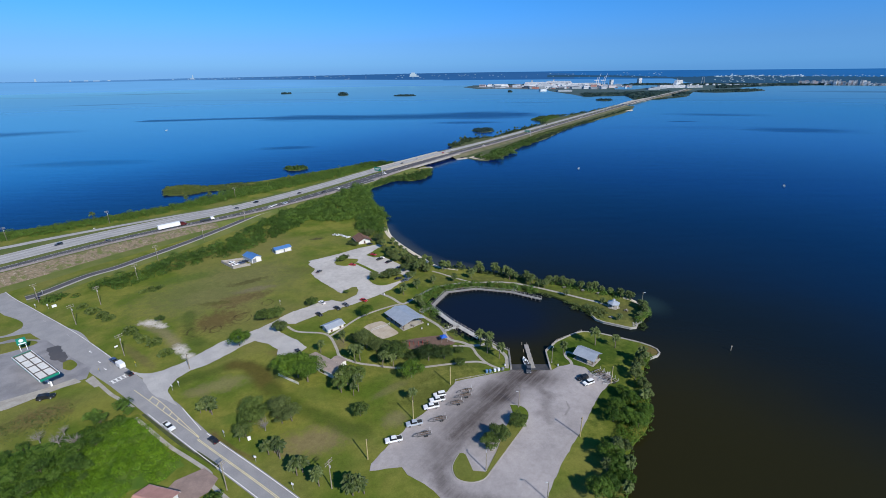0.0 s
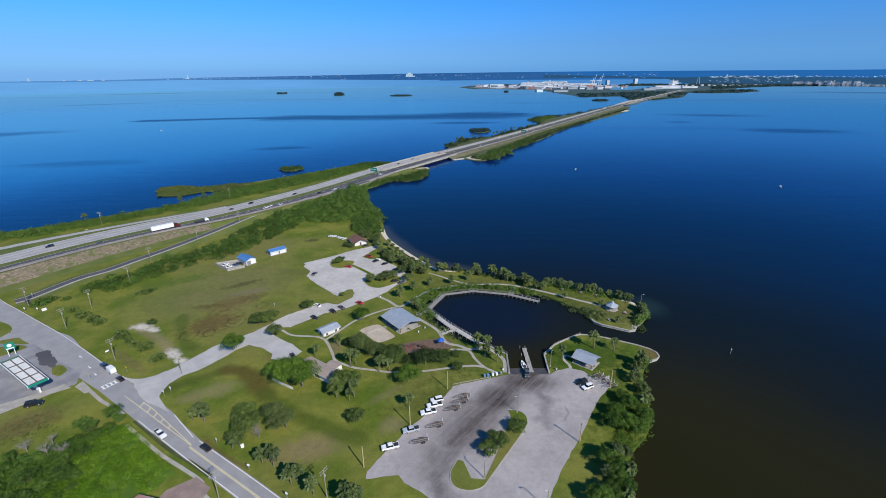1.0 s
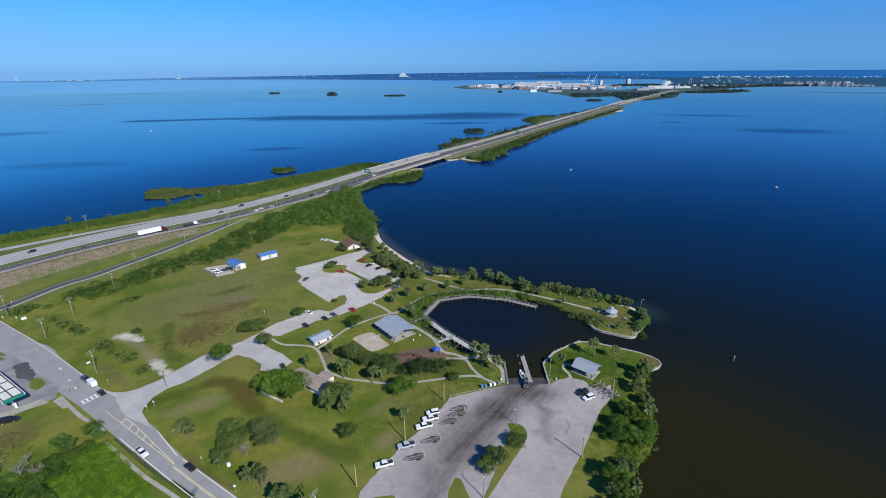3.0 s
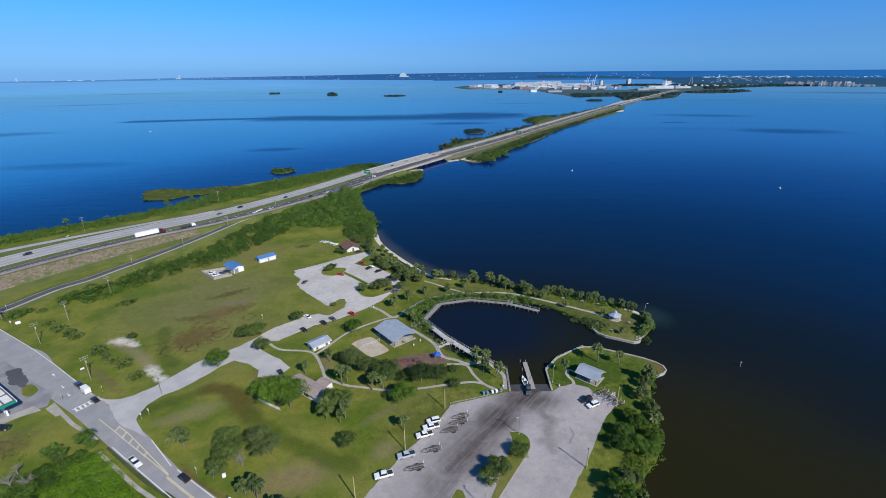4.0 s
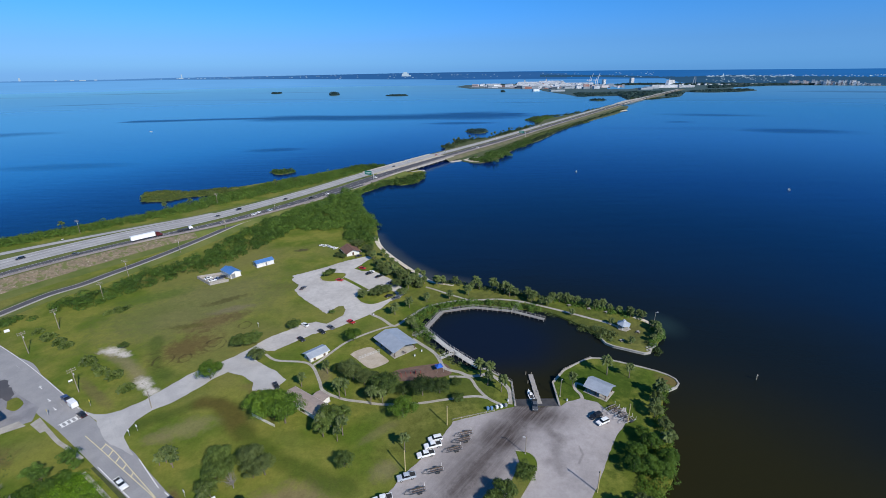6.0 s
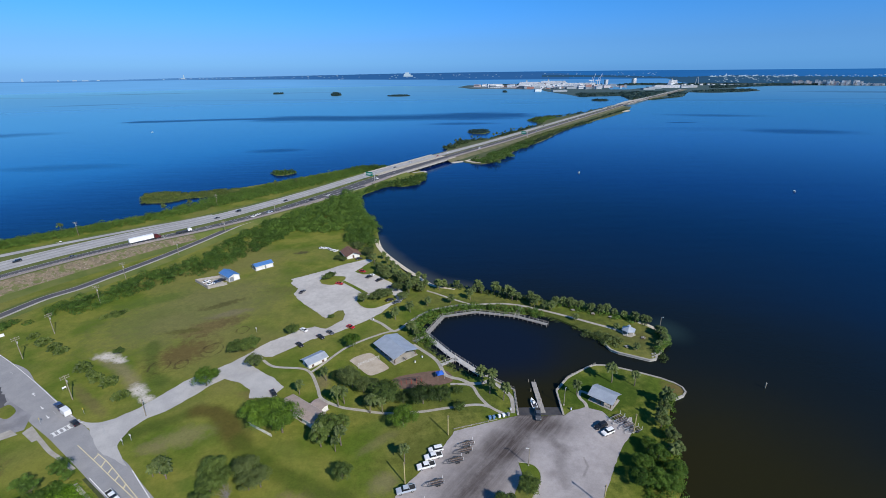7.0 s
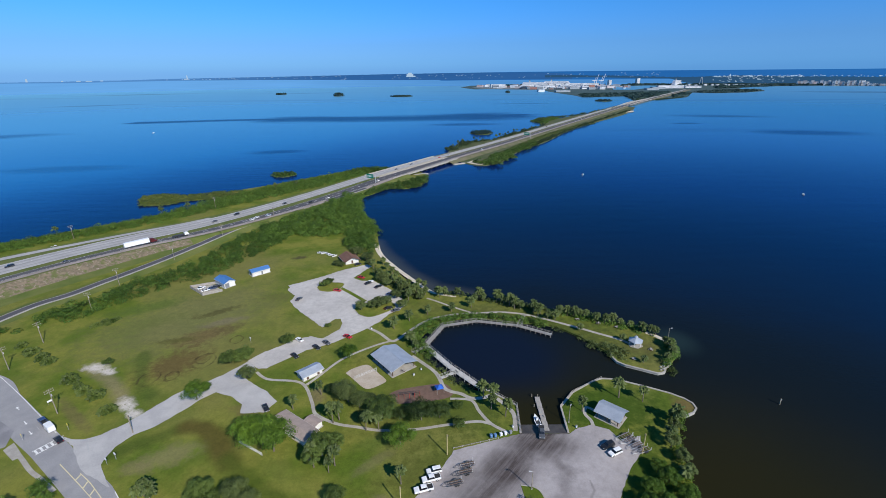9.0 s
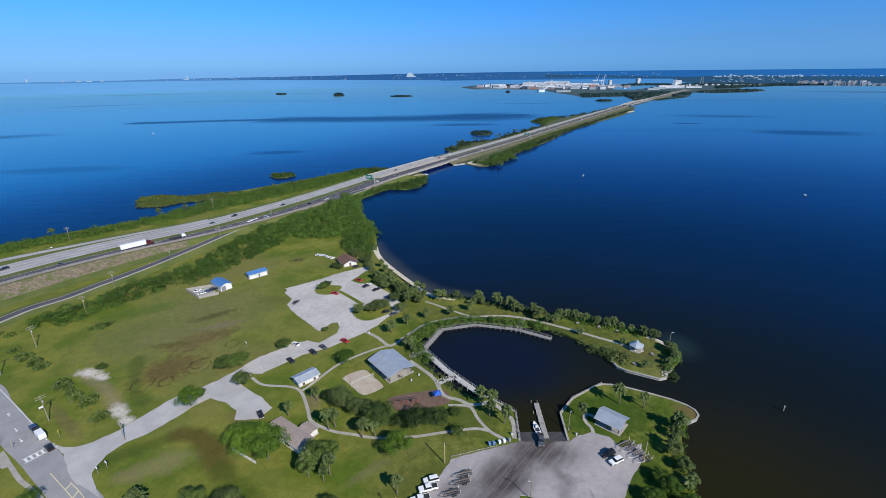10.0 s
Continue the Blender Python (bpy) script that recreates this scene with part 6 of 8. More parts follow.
dock = thing("floating_dock", "pale grey floating dock between the boat ramps", "dock")
for i in range(6):
    m = pose(36.2, 157.0 + i * 3.3, 0.3, 0, 0, -3)
    bm = bmesh.new()
    box(bm, -0.95, 0.95, -1.6, 1.6, 0, 0.35, 0.03, m)
    part("dock_section", bm, TIMBER, dock)
for x, y in ((34.2, 158), (36.6, 164), (34.2, 170), (36.6, 175.5), (34.4, 175.8)):
    bm = bmesh.new()
    limb(bm, (x, y, -1), (x, y, 1.3), 0.16, 0.15, 8)
    part("pile", bm, POLE_WOOD, dock)


# ---- buildings ----
def gable(name, label, category, x, y, turn, length, width, wall_h, rise, roof, wall, open_sides=False, over=0.5, doors=(), posts_per=4, base=0.8, seam=2.4):
    """A gabled building or shelter: slab, walls or posts, doors, two roof slopes with seams, ridge cap and fascia."""
    root = thing(name, label, category, m=pose(x, y, base, 0, 0, turn))
    L, W = length / 2, width / 2
    box_part("slab", root, CONCRETE, (-L - 0.3, L + 0.3, -W - 0.3, W + 0.3, -0.2, 0.16), 0.02)
    if open_sides:
        for i in range(posts_per):
            px = -L + 0.6 + (2 * L - 1.2) * i / (posts_per - 1)
            for s in (-1, 1):
                box_part("post", root, BROWN_WOOD, (px - 0.15, px + 0.15, s * (W - 0.5) - 0.15, s * (W - 0.5) + 0.15, 0.1, wall_h))
        for s in (-1, 1):
            box_part("beam", root, BROWN_WOOD, (-L, L, s * (W - 0.5) - 0.1, s * (W - 0.5) + 0.1, wall_h - 0.25, wall_h))
    else:
        bm = bmesh.new()
        t = 0.2
        for s in (-1, 1):
            box(bm, -L, L, s * W - (t if s > 0 else 0), s * W + (t if s < 0 else 0), 0.1, wall_h)
        for s in (-1, 1):
            x0 = s * L - (t if s > 0 else 0)
            prof = [(-W + t, 0.1), (W - t, 0.1), (W - t, wall_h), (0, wall_h + rise * 0.94), (-W + t, wall_h)]
            rows = [[bm.verts.new((x0 + d, py, pz)) for py, pz in prof] for d in (0, t)]
            bm.faces.new(rows[0][::-1])
            bm.faces.new(rows[1])
            for i in range(5):
                bm.faces.new((rows[0][i], rows[0][(i + 1) % 5], rows[1][(i + 1) % 5], rows[1][i]))
        bmesh.ops.recalc_face_normals(bm, faces=bm.faces[:])
        part("wall_shell", bm, wall, root)
        for side, at, dw, dh, mat in doors:
            if side in ("front", "back"):
                s = -1 if side == "front" else 1
                d = box_part("door", root, mat, (at - dw / 2, at + dw / 2, s * W - 0.03, s * W + 0.03, 0.15, 0.15 + dh), label="plain metal door")
                box_part("handle", d, STEEL, (at + dw * 0.35, at + dw * 0.35 + 0.1, s * (W + 0.06) - 0.02, s * (W + 0.06) + 0.02, 1.05, 1.15))
            else:
                s = -1 if side == "west" else 1
                d = box_part("door", root, mat, (s * L - 0.03, s * L + 0.03, at - dw / 2, at + dw / 2, 0.15, 0.15 + dh), label="plain metal door")
                box_part("handle", d, STEEL, (s * (L + 0.06) - 0.02, s * (L + 0.06) + 0.02, at + dw * 0.35, at + dw * 0.35 + 0.1, 1.05, 1.15))
    for s in (-1, 1):
        yo, zo = W + over, wall_h - over * rise / W
        bm = bmesh.new()
        prof = [(0, wall_h + rise), (s * yo, zo), (s * yo, zo + 0.12), (0, wall_h + rise + 0.14)]
        rows = [[bm.verts.new((px, py, pz)) for py, pz in prof] for px in (-L - over, L + over)]
        bm.faces.new(rows[0])
        bm.faces.new(rows[1])
        for i in range(4):
            bm.faces.new((rows[0][i], rows[0][(i + 1) % 4], rows[1][(i + 1) % 4], rows[1][i]))
        bmesh.ops.recalc_face_normals(bm, faces=bm.faces[:])
        slope_ob = part("roof_slope", bm, roof, root)
        bm = bmesh.new()
        k = max(1, int((2 * L + 2 * over) / seam))
        for i in range(k + 1):
            px = -L - over + 0.05 + i * (2 * L + 2 * over - 0.1) / k
            limb(bm, (px, s * 0.05, wall_h + rise + 0.14), (px, s * yo, zo + 0.12), 0.009, 0.009, 4)
        tagged(part("roof_seams", bm, roof, slope_ob), kind="stuff")
        box_part("fascia", root, WHITE_WALL, (-L - over, L + over, s * yo - 0.05, s * yo + 0.05, zo - 0.15, zo + 0.10))
    box_part("ridge_cap", root, roof, (-L - over, L + over, -0.22, 0.22, wall_h + rise + 0.10, wall_h + rise + 0.20), 0.06)
    return root


def picnic_table(label):
    root = thing("picnic_table", label, "picnic table", "picnic tables")
    box_part("tabletop", root, TIMBER, (-0.9, 0.9, -0.38, 0.38, 0.72, 0.78))
    for s in (-1, 1):
        box_part("bench", root, TIMBER, (-0.9, 0.9, s * 0.75 - 0.14, s * 0.75 + 0.14, 0.42, 0.47))
        box_part("leg_frame", root, BROWN_WOOD, (s * 0.65 - 0.05, s * 0.65 + 0.05, -0.8, 0.8, 0.38, 0.43))
        box_part("leg", root, BROWN_WOOD, (s * 0.65 - 0.05, s * 0.65 + 0.05, -0.3, 0.3, 0.0, 0.72))
    return root


big = gable("picnic_pavilion", "large open picnic pavilion with pale metal roof", "pavilion", -20.4, 197.4, -51.5, 15.6, 11.6, 3.1, 1.5, METAL_ROOF, WHITE_WALL, True, 0.6, posts_per=5)
small = gable("picnic_pavilion", "small open picnic shelter with pale metal roof", "pavilion", 60.2, 163.2, -42, 8.6, 7.0, 2.9, 1.5, METAL_ROOF, WHITE_WALL, True, 0.5, posts_per=3)
table = picnic_table("weathered timber picnic table under the shelter")
table.matrix_basis = pose(-22, 199, 0.97, 0, 0, -51)
for x, y, a in ((-18.5, 194.6, -51), (-16, 191.5, -51), (-23.5, 195.5, -51), (-20.5, 191.8, -51), (60, 162.2, -42), (57.5, 163.8, -42), (62.3, 160.4, -42)):
    copy_thing(table, pose(x, y, 0.97, 0, 0, a))
for x, y, a in ((67.6, 232.4, 10), (76.9, 228.4, 70), (84.4, 224.6, 30), (82.3, 198.2, 20), (92.6, 205.1, 60)):
    tagged(copy_thing(table, pose(x, y, 0.8, 0, 0, a)), "pale timber picnic table on the grass")
GREYDOOR = worn("grey_door_paint", (0.22, 0.23, 0.25), (0.18, 0.19, 0.2), 1.0, 8.0, 0.6)
BROWNDOOR = worn("brown_door_paint", (0.12, 0.07, 0.05), (0.10, 0.06, 0.045), 1.0, 8.0, 0.6)
gable("restroom_building", "white park restroom with pale metal gable roof", "restroom", -54.4, 190.6, 44, 8.4, 5.2, 2.2, 0.85, METAL_ROOF, WHITE_WALL, False, 0.7, (("front", -2.4, 1.0, 2.05, BROWNDOOR), ("front", 2.4, 1.0, 2.05, BROWNDOOR), ("west", 0.0, 1.6, 2.1, GREYDOOR)))
gable("park_house", "low white house with tan-brown shingle roof", "house", -51.0, 158.4, -36, 17.0, 5.4, 2.6, 0.4, TAN_ROOF, WHITE_WALL, False, 0.6, (("front", -3.0, 1.0, 2.05, BROWNDOOR), ("front", 2.0, 2.6, 1.6, DARK_GLASS), ("back", 0.0, 1.0, 2.05, BROWNDOOR)), seam=9.0)
gable("house_annexe", "small tan-roofed annexe behind the house", "house", -45.2, 160.8, -36, 5.2, 3.2, 2.3, 0.3, TAN_ROOF, WHITE_WALL, False, 0.4, (("back", 0.0, 1.0, 2.0, BROWNDOOR),), seam=9.0)
gable("storage_shed", "white metal shed with bright blue gable roof and fenced yard", "shed", -128.0, 279.2, -40, 11.5, 6.4, 3.2, 1.3, BLUE_ROOF, WHITE_WALL, False, 0.4, (("east", -1.6, 2.4, 2.7, GREYDOOR), ("east", 1.5, 2.4, 2.7, WHITE_SIGN)))
gable("storage_shed", "long white metal shed with blue roof on the field", "shed", -113.6, 295.2, 41, 11.0, 6.0, 2.8, 1.0, BLUE_ROOF, WHITE_WALL, False, 0.35, (("front", 0.5, 1.0, 2.05, GREYDOOR), ("front", -3.4, 1.2, 1.2, WHITE_SIGN), ("west", 0.0, 2.6, 2.3, GREYDOOR)))
gable("beach_house", "white beach building with brown shingle roof", "house", -60.8, 314.0, -62, 11.5, 8.5, 2.5, 1.9, RUST_ROOF, WHITE_WALL, False, 1.3, (("east", 0.0, 1.2, 2.1, BROWNDOOR), ("back", 2.0, 1.8, 1.3, DARK_GLASS)), seam=9.0)
gable("house", "house with faded red roof across the road", "house", -83.4, 91.6, -14, 9.8, 9.0, 3.0, 1.3, RED_ROOF, WHITE_WALL, False, 0.6, (("front", 0.0, 1.0, 2.05, BROWNDOOR),), seam=9.0)

yard = thing("yard_fence", "grey fence round the storage yard beside the blue shed", "fence")
corners = [(-134.3, 279.8), (-146.5, 274.5), (-134.3, 264.3), (-125.5, 269.8)]
for (x0, y0), (x1, y1) in zip(corners, corners[1:]):
    a, b = Vector((x0, y0, 0.8)), Vector((x1, y1, 0.8))
    k = round((b - a).length / 2.4)
    for i in range(k):
        p, q = a.lerp(b, i / k), a.lerp(b, (i + 0.97) / k)
        d = (q - p).normalized()
        n = Vector((-d.y, d.x, 0)) * 0.04
        bm = bmesh.new()
        vs = [bm.verts.new(c + Vector((0, 0, h))) for h in (0.05, 1.7) for c in (p - n, q - n, q + n, p + n)]
        for f in ((4, 5, 6, 7), (0, 1, 5, 4), (1, 2, 6, 5), (2, 3, 7, 6), (3, 0, 4, 7)):
            bm.faces.new([vs[j] for j in f])
        part("fence_panel", bm, TIMBER, yard)
        box_part("post", yard, TIMBER, (p.x - 0.08, p.x + 0.08, p.y - 0.08, p.y + 0.08, 0.7, 2.65))
sheet("yard_floor", [(-134.5, 279.2), (-145.6, 274.4), (-134.3, 265), (-126, 270)], 0.87, CONCRETE, "pale concrete yard floor", "pavement")
for x, y, a, c in ((-135.5, 270.2, 40, "white"), (-133, 273, 40, "blue"), (-130.8, 275, 40, "black"), (-139.5, 273.5, 50, "white")):
    park("car" if c != "black" else "suv", c, x, y, a, f"{c} vehicle kept in the fenced yard", "yard vehicles")

gazebo = thing("gazebo", "six-sided gazebo with pale metal roof and cupola", "gazebo", m=pose(87.4, 209.6, 0.8) @ Matrix.Scale(0.86, 4))
bm = bmesh.new()
limb(bm, (0, 0, -0.2), (0, 0, 0.25), 3.9, 3.9, 6)
part("slab", bm, CONCRETE, gazebo)
for i in range(6):
    a = math.pi / 3 * i
    bm = bmesh.new()
    limb(bm, (3.1 * math.cos(a), 3.1 * math.sin(a), 0.2), (3.1 * math.cos(a), 3.1 * math.sin(a), 2.8), 0.12, 0.12, 6)
    part("post", bm, WHITE_WALL, gazebo)
    bm = bmesh.new()
    b = a + math.pi / 3
    lo = [bm.verts.new((3.9 * math.cos(q), 3.9 * math.sin(q), 2.6)) for q in (a, b)]
    hi = [bm.verts.new((0.7 * math.cos(q), 0.7 * math.sin(q), 4.3)) for q in (b, a)]
    lo2 = [bm.verts.new((3.9 * math.cos(q), 3.9 * math.sin(q), 2.72)) for q in (a, b)]
    hi2 = [bm.verts.new((0.7 * math.cos(q), 0.7 * math.sin(q), 4.42)) for q in (b, a)]
    bm.faces.new((lo[0], hi[1], hi[0], lo[1]))
    bm.faces.new((lo2[0], lo2[1], hi2[0], hi2[1]))
    bm.faces.new((lo[0], lo[1], lo2[1], lo2[0]))
    part("roof_panel", bm, METAL_ROOF, gazebo)
bm = bmesh.new()
limb(bm, (0, 0, 4.2), (0, 0, 4.9), 0.7, 0.7, 6)
cup = part("cupola", bm, WHITE_WALL, gazebo)
bm = bmesh.new()
limb(bm, (0, 0, 4.9), (0, 0, 5.6), 1.0, 0.05, 6)
part("cupola_roof", bm, METAL_ROOF, cup)

# ---- the gas station ----
st = thing("fuel_canopy", "long white flat fuel canopy with green trim", "canopy", m=pose(-167.6, 154.6, 0.9, 0, 0, -32.6))
box_part("deck", st, WHITE_WALL, (-14.4, 14.4, -3.1, 3.1, 4.6, 5.2))
for s in (-1, 1):
    box_part("fascia", st, WHITE_SIGN, (-14.6, 14.6, s * 3.2 - 0.1, s * 3.2 + 0.1, 4.5, 5.5))
    box_part("fascia", st, GREEN_SIGN, (s * 14.55 - 0.12, s * 14.55 + 0.12, -3.1, 3.1, 4.5, 5.5), label="green end fascia")
box_part("stripe", st, GREEN_SIGN, (-14.6, 14.6, -3.33, -3.305, 4.62, 4.95), label="green stripe")
RIB = worn("brown_grey_roof_ribs", (0.145, 0.125, 0.110), (0.10, 0.09, 0.085), 1.0, 6.0, 0.8)
for i in range(5):
    px = -13.9 + i * 6.95
    box_part("roof_rib", st, RIB, (px - 0.24, px + 0.24, -3.05, 3.05, 5.205, 5.42), label="dark brown-grey roof rib")
for py in (-2.85, 0.0, 2.85):
    box_part("roof_rib", st, RIB, (-14.2, 14.2, py - 0.2, py + 0.2, 5.205, 5.36), label="dark brown-grey roof rib")
for px in (-10, -3.4, 3.4, 10):
    box_part("column", st, WHITE_WALL, (px - 0.25, px + 0.25, -0.25, 0.25, 0.0, 4.6), 0.0, 0.03)
pump = thing("fuel_pump", "white and green fuel pump on a kerbed island", "fuel pump", "fuel pumps", m=st.matrix_world @ pose(-12, 0, 0))
box_part("island", pump, CONCRETE, (-1.4, 1.4, -0.6, 0.6, 0.0, 0.15), 0.02)
box_part("cabinet", pump, WHITE_SIGN, (-0.5, 0.5, -0.3, 0.3, 0.15, 2.1), 0.02, 0.02)
box_part("screen", pump, GREEN_SIGN, (-0.4, 0.4, -0.32, 0.32, 1.5, 1.95), label="green pump panel")
for px in (-5.6, 0.9, 7.2, 12.8):
    copy_thing(pump, st.matrix_basis @ pose(px, 0, 0))
sign = thing("gas_station_sign", "green and white gas station pylon sign", "sign", m=pose(-189.8, 173.5, 1.0, 0, 0, 44))
for s in (-1, 1):
    box_part("post", sign, WHITE_SIGN, (s * 1.1 - 0.12, s * 1.1 + 0.12, -0.12, 0.12, -0.2, 3.4))
box_part("panel", sign, GREEN_SIGN, (-1.7, 1.7, -0.25, 0.25, 3.0, 6.2), 0.03, 0.02)
for s in (-1, 1):
    bm = bmesh.new()
    limb(bm, (0, s * 0.26, 5.0), (0, s * 0.30, 5.0), 0.8, 0.8, 20)
    part("emblem", bm, WHITE_SIGN, sign, "round white emblem")
    box_part("price_bar", sign, WHITE_SIGN, (-1.3, 1.3, s * 0.27 - 0.02, s * 0.27 + 0.02, 3.3, 3.8), label="white price bar")
van = park("suv", "black", -152.9, 140.2, 22, "large black suv parked on the gas station apron", "parked cars")
van.matrix_basis = van.matrix_basis @ Matrix.Scale(1.18, 4)


# ---- poles, signs ----
def light_pole(h, label):
    root = thing("lamp_post", label, "street lamp", "lot lamps")
    bm = bmesh.new()
    limb(bm, (0, 0, -0.2), (0, 0, h), 0.16, 0.10, 8)
    part("pole", bm, POLE_WOOD, root)
    bm = bmesh.new()
    limb(bm, (0, 0, h - 0.25), (0.7, 0, h + 0.05), 0.05, 0.05, 5)
    part("arm", bm, STEEL, root)
    box_part("lamp_head", root, STEEL, (0.5, 1.2, -0.18, 0.18, h - 0.02, h + 0.14), 0.05)
    bm = bmesh.new()
    limb(bm, (0, 0, -0.1), (0, 0, 0.35), 0.30, 0.28, 10)
    part("footing", bm, CONCRETE, root)
    return root


lp = light_pole(7.0, "slim lamp post at the edge of the boat lot")
lp.matrix_basis = pose(26.4, 133.2, 0.85, 0, 0, 180)
for x, y, a in ((12.0, 104.6, 90), (44.6, 160.9, 60), (28.6, 94, 200), (103, 211.8, 0)):
    copy_thing(lp, pose(x, y, 0.85, 0, 0, a))
NEW_POLE = worn("yellowish_treated_pole", (0.46, 0.38, 0.20), (0.36, 0.29, 0.15), 1.0, 8.0, 0.9)


def timber_pole(h, label, wood):
    """A plain treated pole with a small flood lamp near its top."""
    root = thing("timber_pole", label, "pole", "lot poles")
    bm = bmesh.new()
    limb(bm, (0, 0, -0.2), (0, 0, h), 0.19, 0.15, 8)
    part("pole", bm, wood, root)
    box_part("flood_lamp", root, DARK_METAL, (0.12, 0.42, -0.16, 0.16, h - 0.55, h - 0.3), 0.03)
    return root


tp = timber_pole(8.2, "yellowish treated timber pole at the boat lot edge", NEW_POLE)
tp.matrix_basis = pose(-25.2, 109.4, 0.85, 0, 0, 30)
for x, y, a in ((1.6, 146.9, 0), (-11.8, 127.4, 20), (44.8, 118.4, 200), (64.6, 146.2, 190)):
    copy_thing(tp, pose(x, y, 0.85, 0, 0, a))
dp = timber_pole(7.4, "dark timber pole beside the park driveway", POLE_WOOD)
dp.matrix_basis = pose(-107.5, 158.5, 0.85, 0, 0, 60)


def power_pole(h, label, arms=2):
    root = thing("power_pole", label, "power pole", "power poles")
    bm = bmesh.new()
    limb(bm, (0, 0, -0.3), (0, 0, h), 0.19, 0.12, 8)
    part("pole", bm, POLE_WOOD, root)
    for i in range(arms):
        z = h - 0.5 - i * 0.9
        arm = box_part("crossarm", root, POLE_WOOD, (-1.5, 1.5, -0.07, 0.07, z, z + 0.14))
        for s in (-1.35, -0.5, 0.5, 1.35):
            bm = bmesh.new()
            limb(bm, (s, 0, z + 0.14), (s, 0, z + 0.38), 0.05, 0.06, 6)
            part("insulator", bm, STEEL, arm)
    bm = bmesh.new()
    limb(bm, (0.28, 0, h - 3.2), (0.28, 0, h - 2.3), 0.2, 0.2, 8)
    part("transformer", bm, STEEL, root, "grey transformer can")
    return root


pp = power_pole(11.0, "tall timber power pole with crossarms")
pp.matrix_basis = pose(-184.5, 247.5, 0.8, 0, 0, 20)
for x, y, a in ((-191, 279.5, 25), (-178.5, 317, 28), (-166, 362, 30), (-143, 409, 30), (-281, 364, 40), (-183.5, 196.2, 60), (-185.7, 217, 60), (-222.2, 220.6, 60), (-141.4, 168.5, 60), (-34.2, 98.5, 60), (-65.2, 98.2, 60), (-210, 446, 35), (-330, 322, 40)):
    copy_thing(pp, pose(x, y, 0.8, 0, 0, a))


def road_sign(panel, label, round_panel=False):
    root = thing("road_sign", label, "road sign", "road signs")
    bm = bmesh.new()
    limb(bm, (0, 0, -0.2), (0, 0, 2.5), 0.05, 0.05, 5)
    part("post", bm, STEEL, root)
    bm = bmesh.new()
    m = pose(0, 0, 2.3, 0, 45 if round_panel else 0, 0)
    box(bm, -0.42, 0.42, -0.03, 0.03, -0.42, 0.42, 0, m)
    part("panel", bm, panel, root)
    return root


ys = road_sign(YELLOW_SIGN, "yellow diamond warning sign by the crossing", True)
ys.matrix_basis = pose(-131.2, 160.4, 0.8, 0, 0, -35)
copy_thing(ys, pose(-143, 155.4, 0.8, 0, 0, -35))
ws = road_sign(WHITE_SIGN, "white rectangular road sign on the verge")
ws.matrix_basis = pose(-75.5, 119.6, 0.8, 0, 0, -35)
for x, y in ((-60.6, 108.6), (-45.6, 98.2), (-105.6, 146.8), (-107, 144.6), (-228, 230.5), (-218, 213.6), (-211, 213.2), (-88.4, 215.5)):
    copy_thing(ws, pose(x, y, 0.8, 0, 0, -35 + x % 30))
bd = thing("notice_board", "small white notice board on two posts by the road", "notice board", m=pose(-148.6, 174.2, 0.8, 0, 0, 60))
for s in (-1, 1):
    box_part("post", bd, POLE_WOOD, (s * 0.6 - 0.05, s * 0.6 + 0.05, -0.05, 0.05, -0.1, 1.5))
box_part("panel", bd, WHITE_SIGN, (-0.7, 0.7, -0.08, 0.08, 0.9, 1.6))

gantry = thing("highway_sign", "green overhead highway sign on a steel mast", "highway sign", m=pose(-72.6, 535.4, 3.2, 0, 0, -32))
bm = bmesh.new()
limb(bm, (0, 0, -1.5), (0, 0, 8.4), 0.3, 0.25, 8)
part("mast", bm, STEEL, gantry)
bm = bmesh.new()
limb(bm, (0, 0, 7.4), (-12, 0, 7.6), 0.22, 0.18, 6)
part("arm", bm, STEEL, gantry)
box_part("panel", gantry, GREEN_SIGN, (-12.2, -2.4, -0.35, -0.22, 5.0, 9.4))
for i in range(2):
    box_part("text_bar", gantry, WHITE_SIGN, (-11.2, -3.4 - i * 1.8, -0.38, -0.355, 7.4 - i * 0.9, 7.85 - i * 0.9), label="plain white text bar")
tagged(copy_thing(gantry, pose(167.1, 902.5, 2.8, 0, 0, -32)), "far green overhead highway sign")

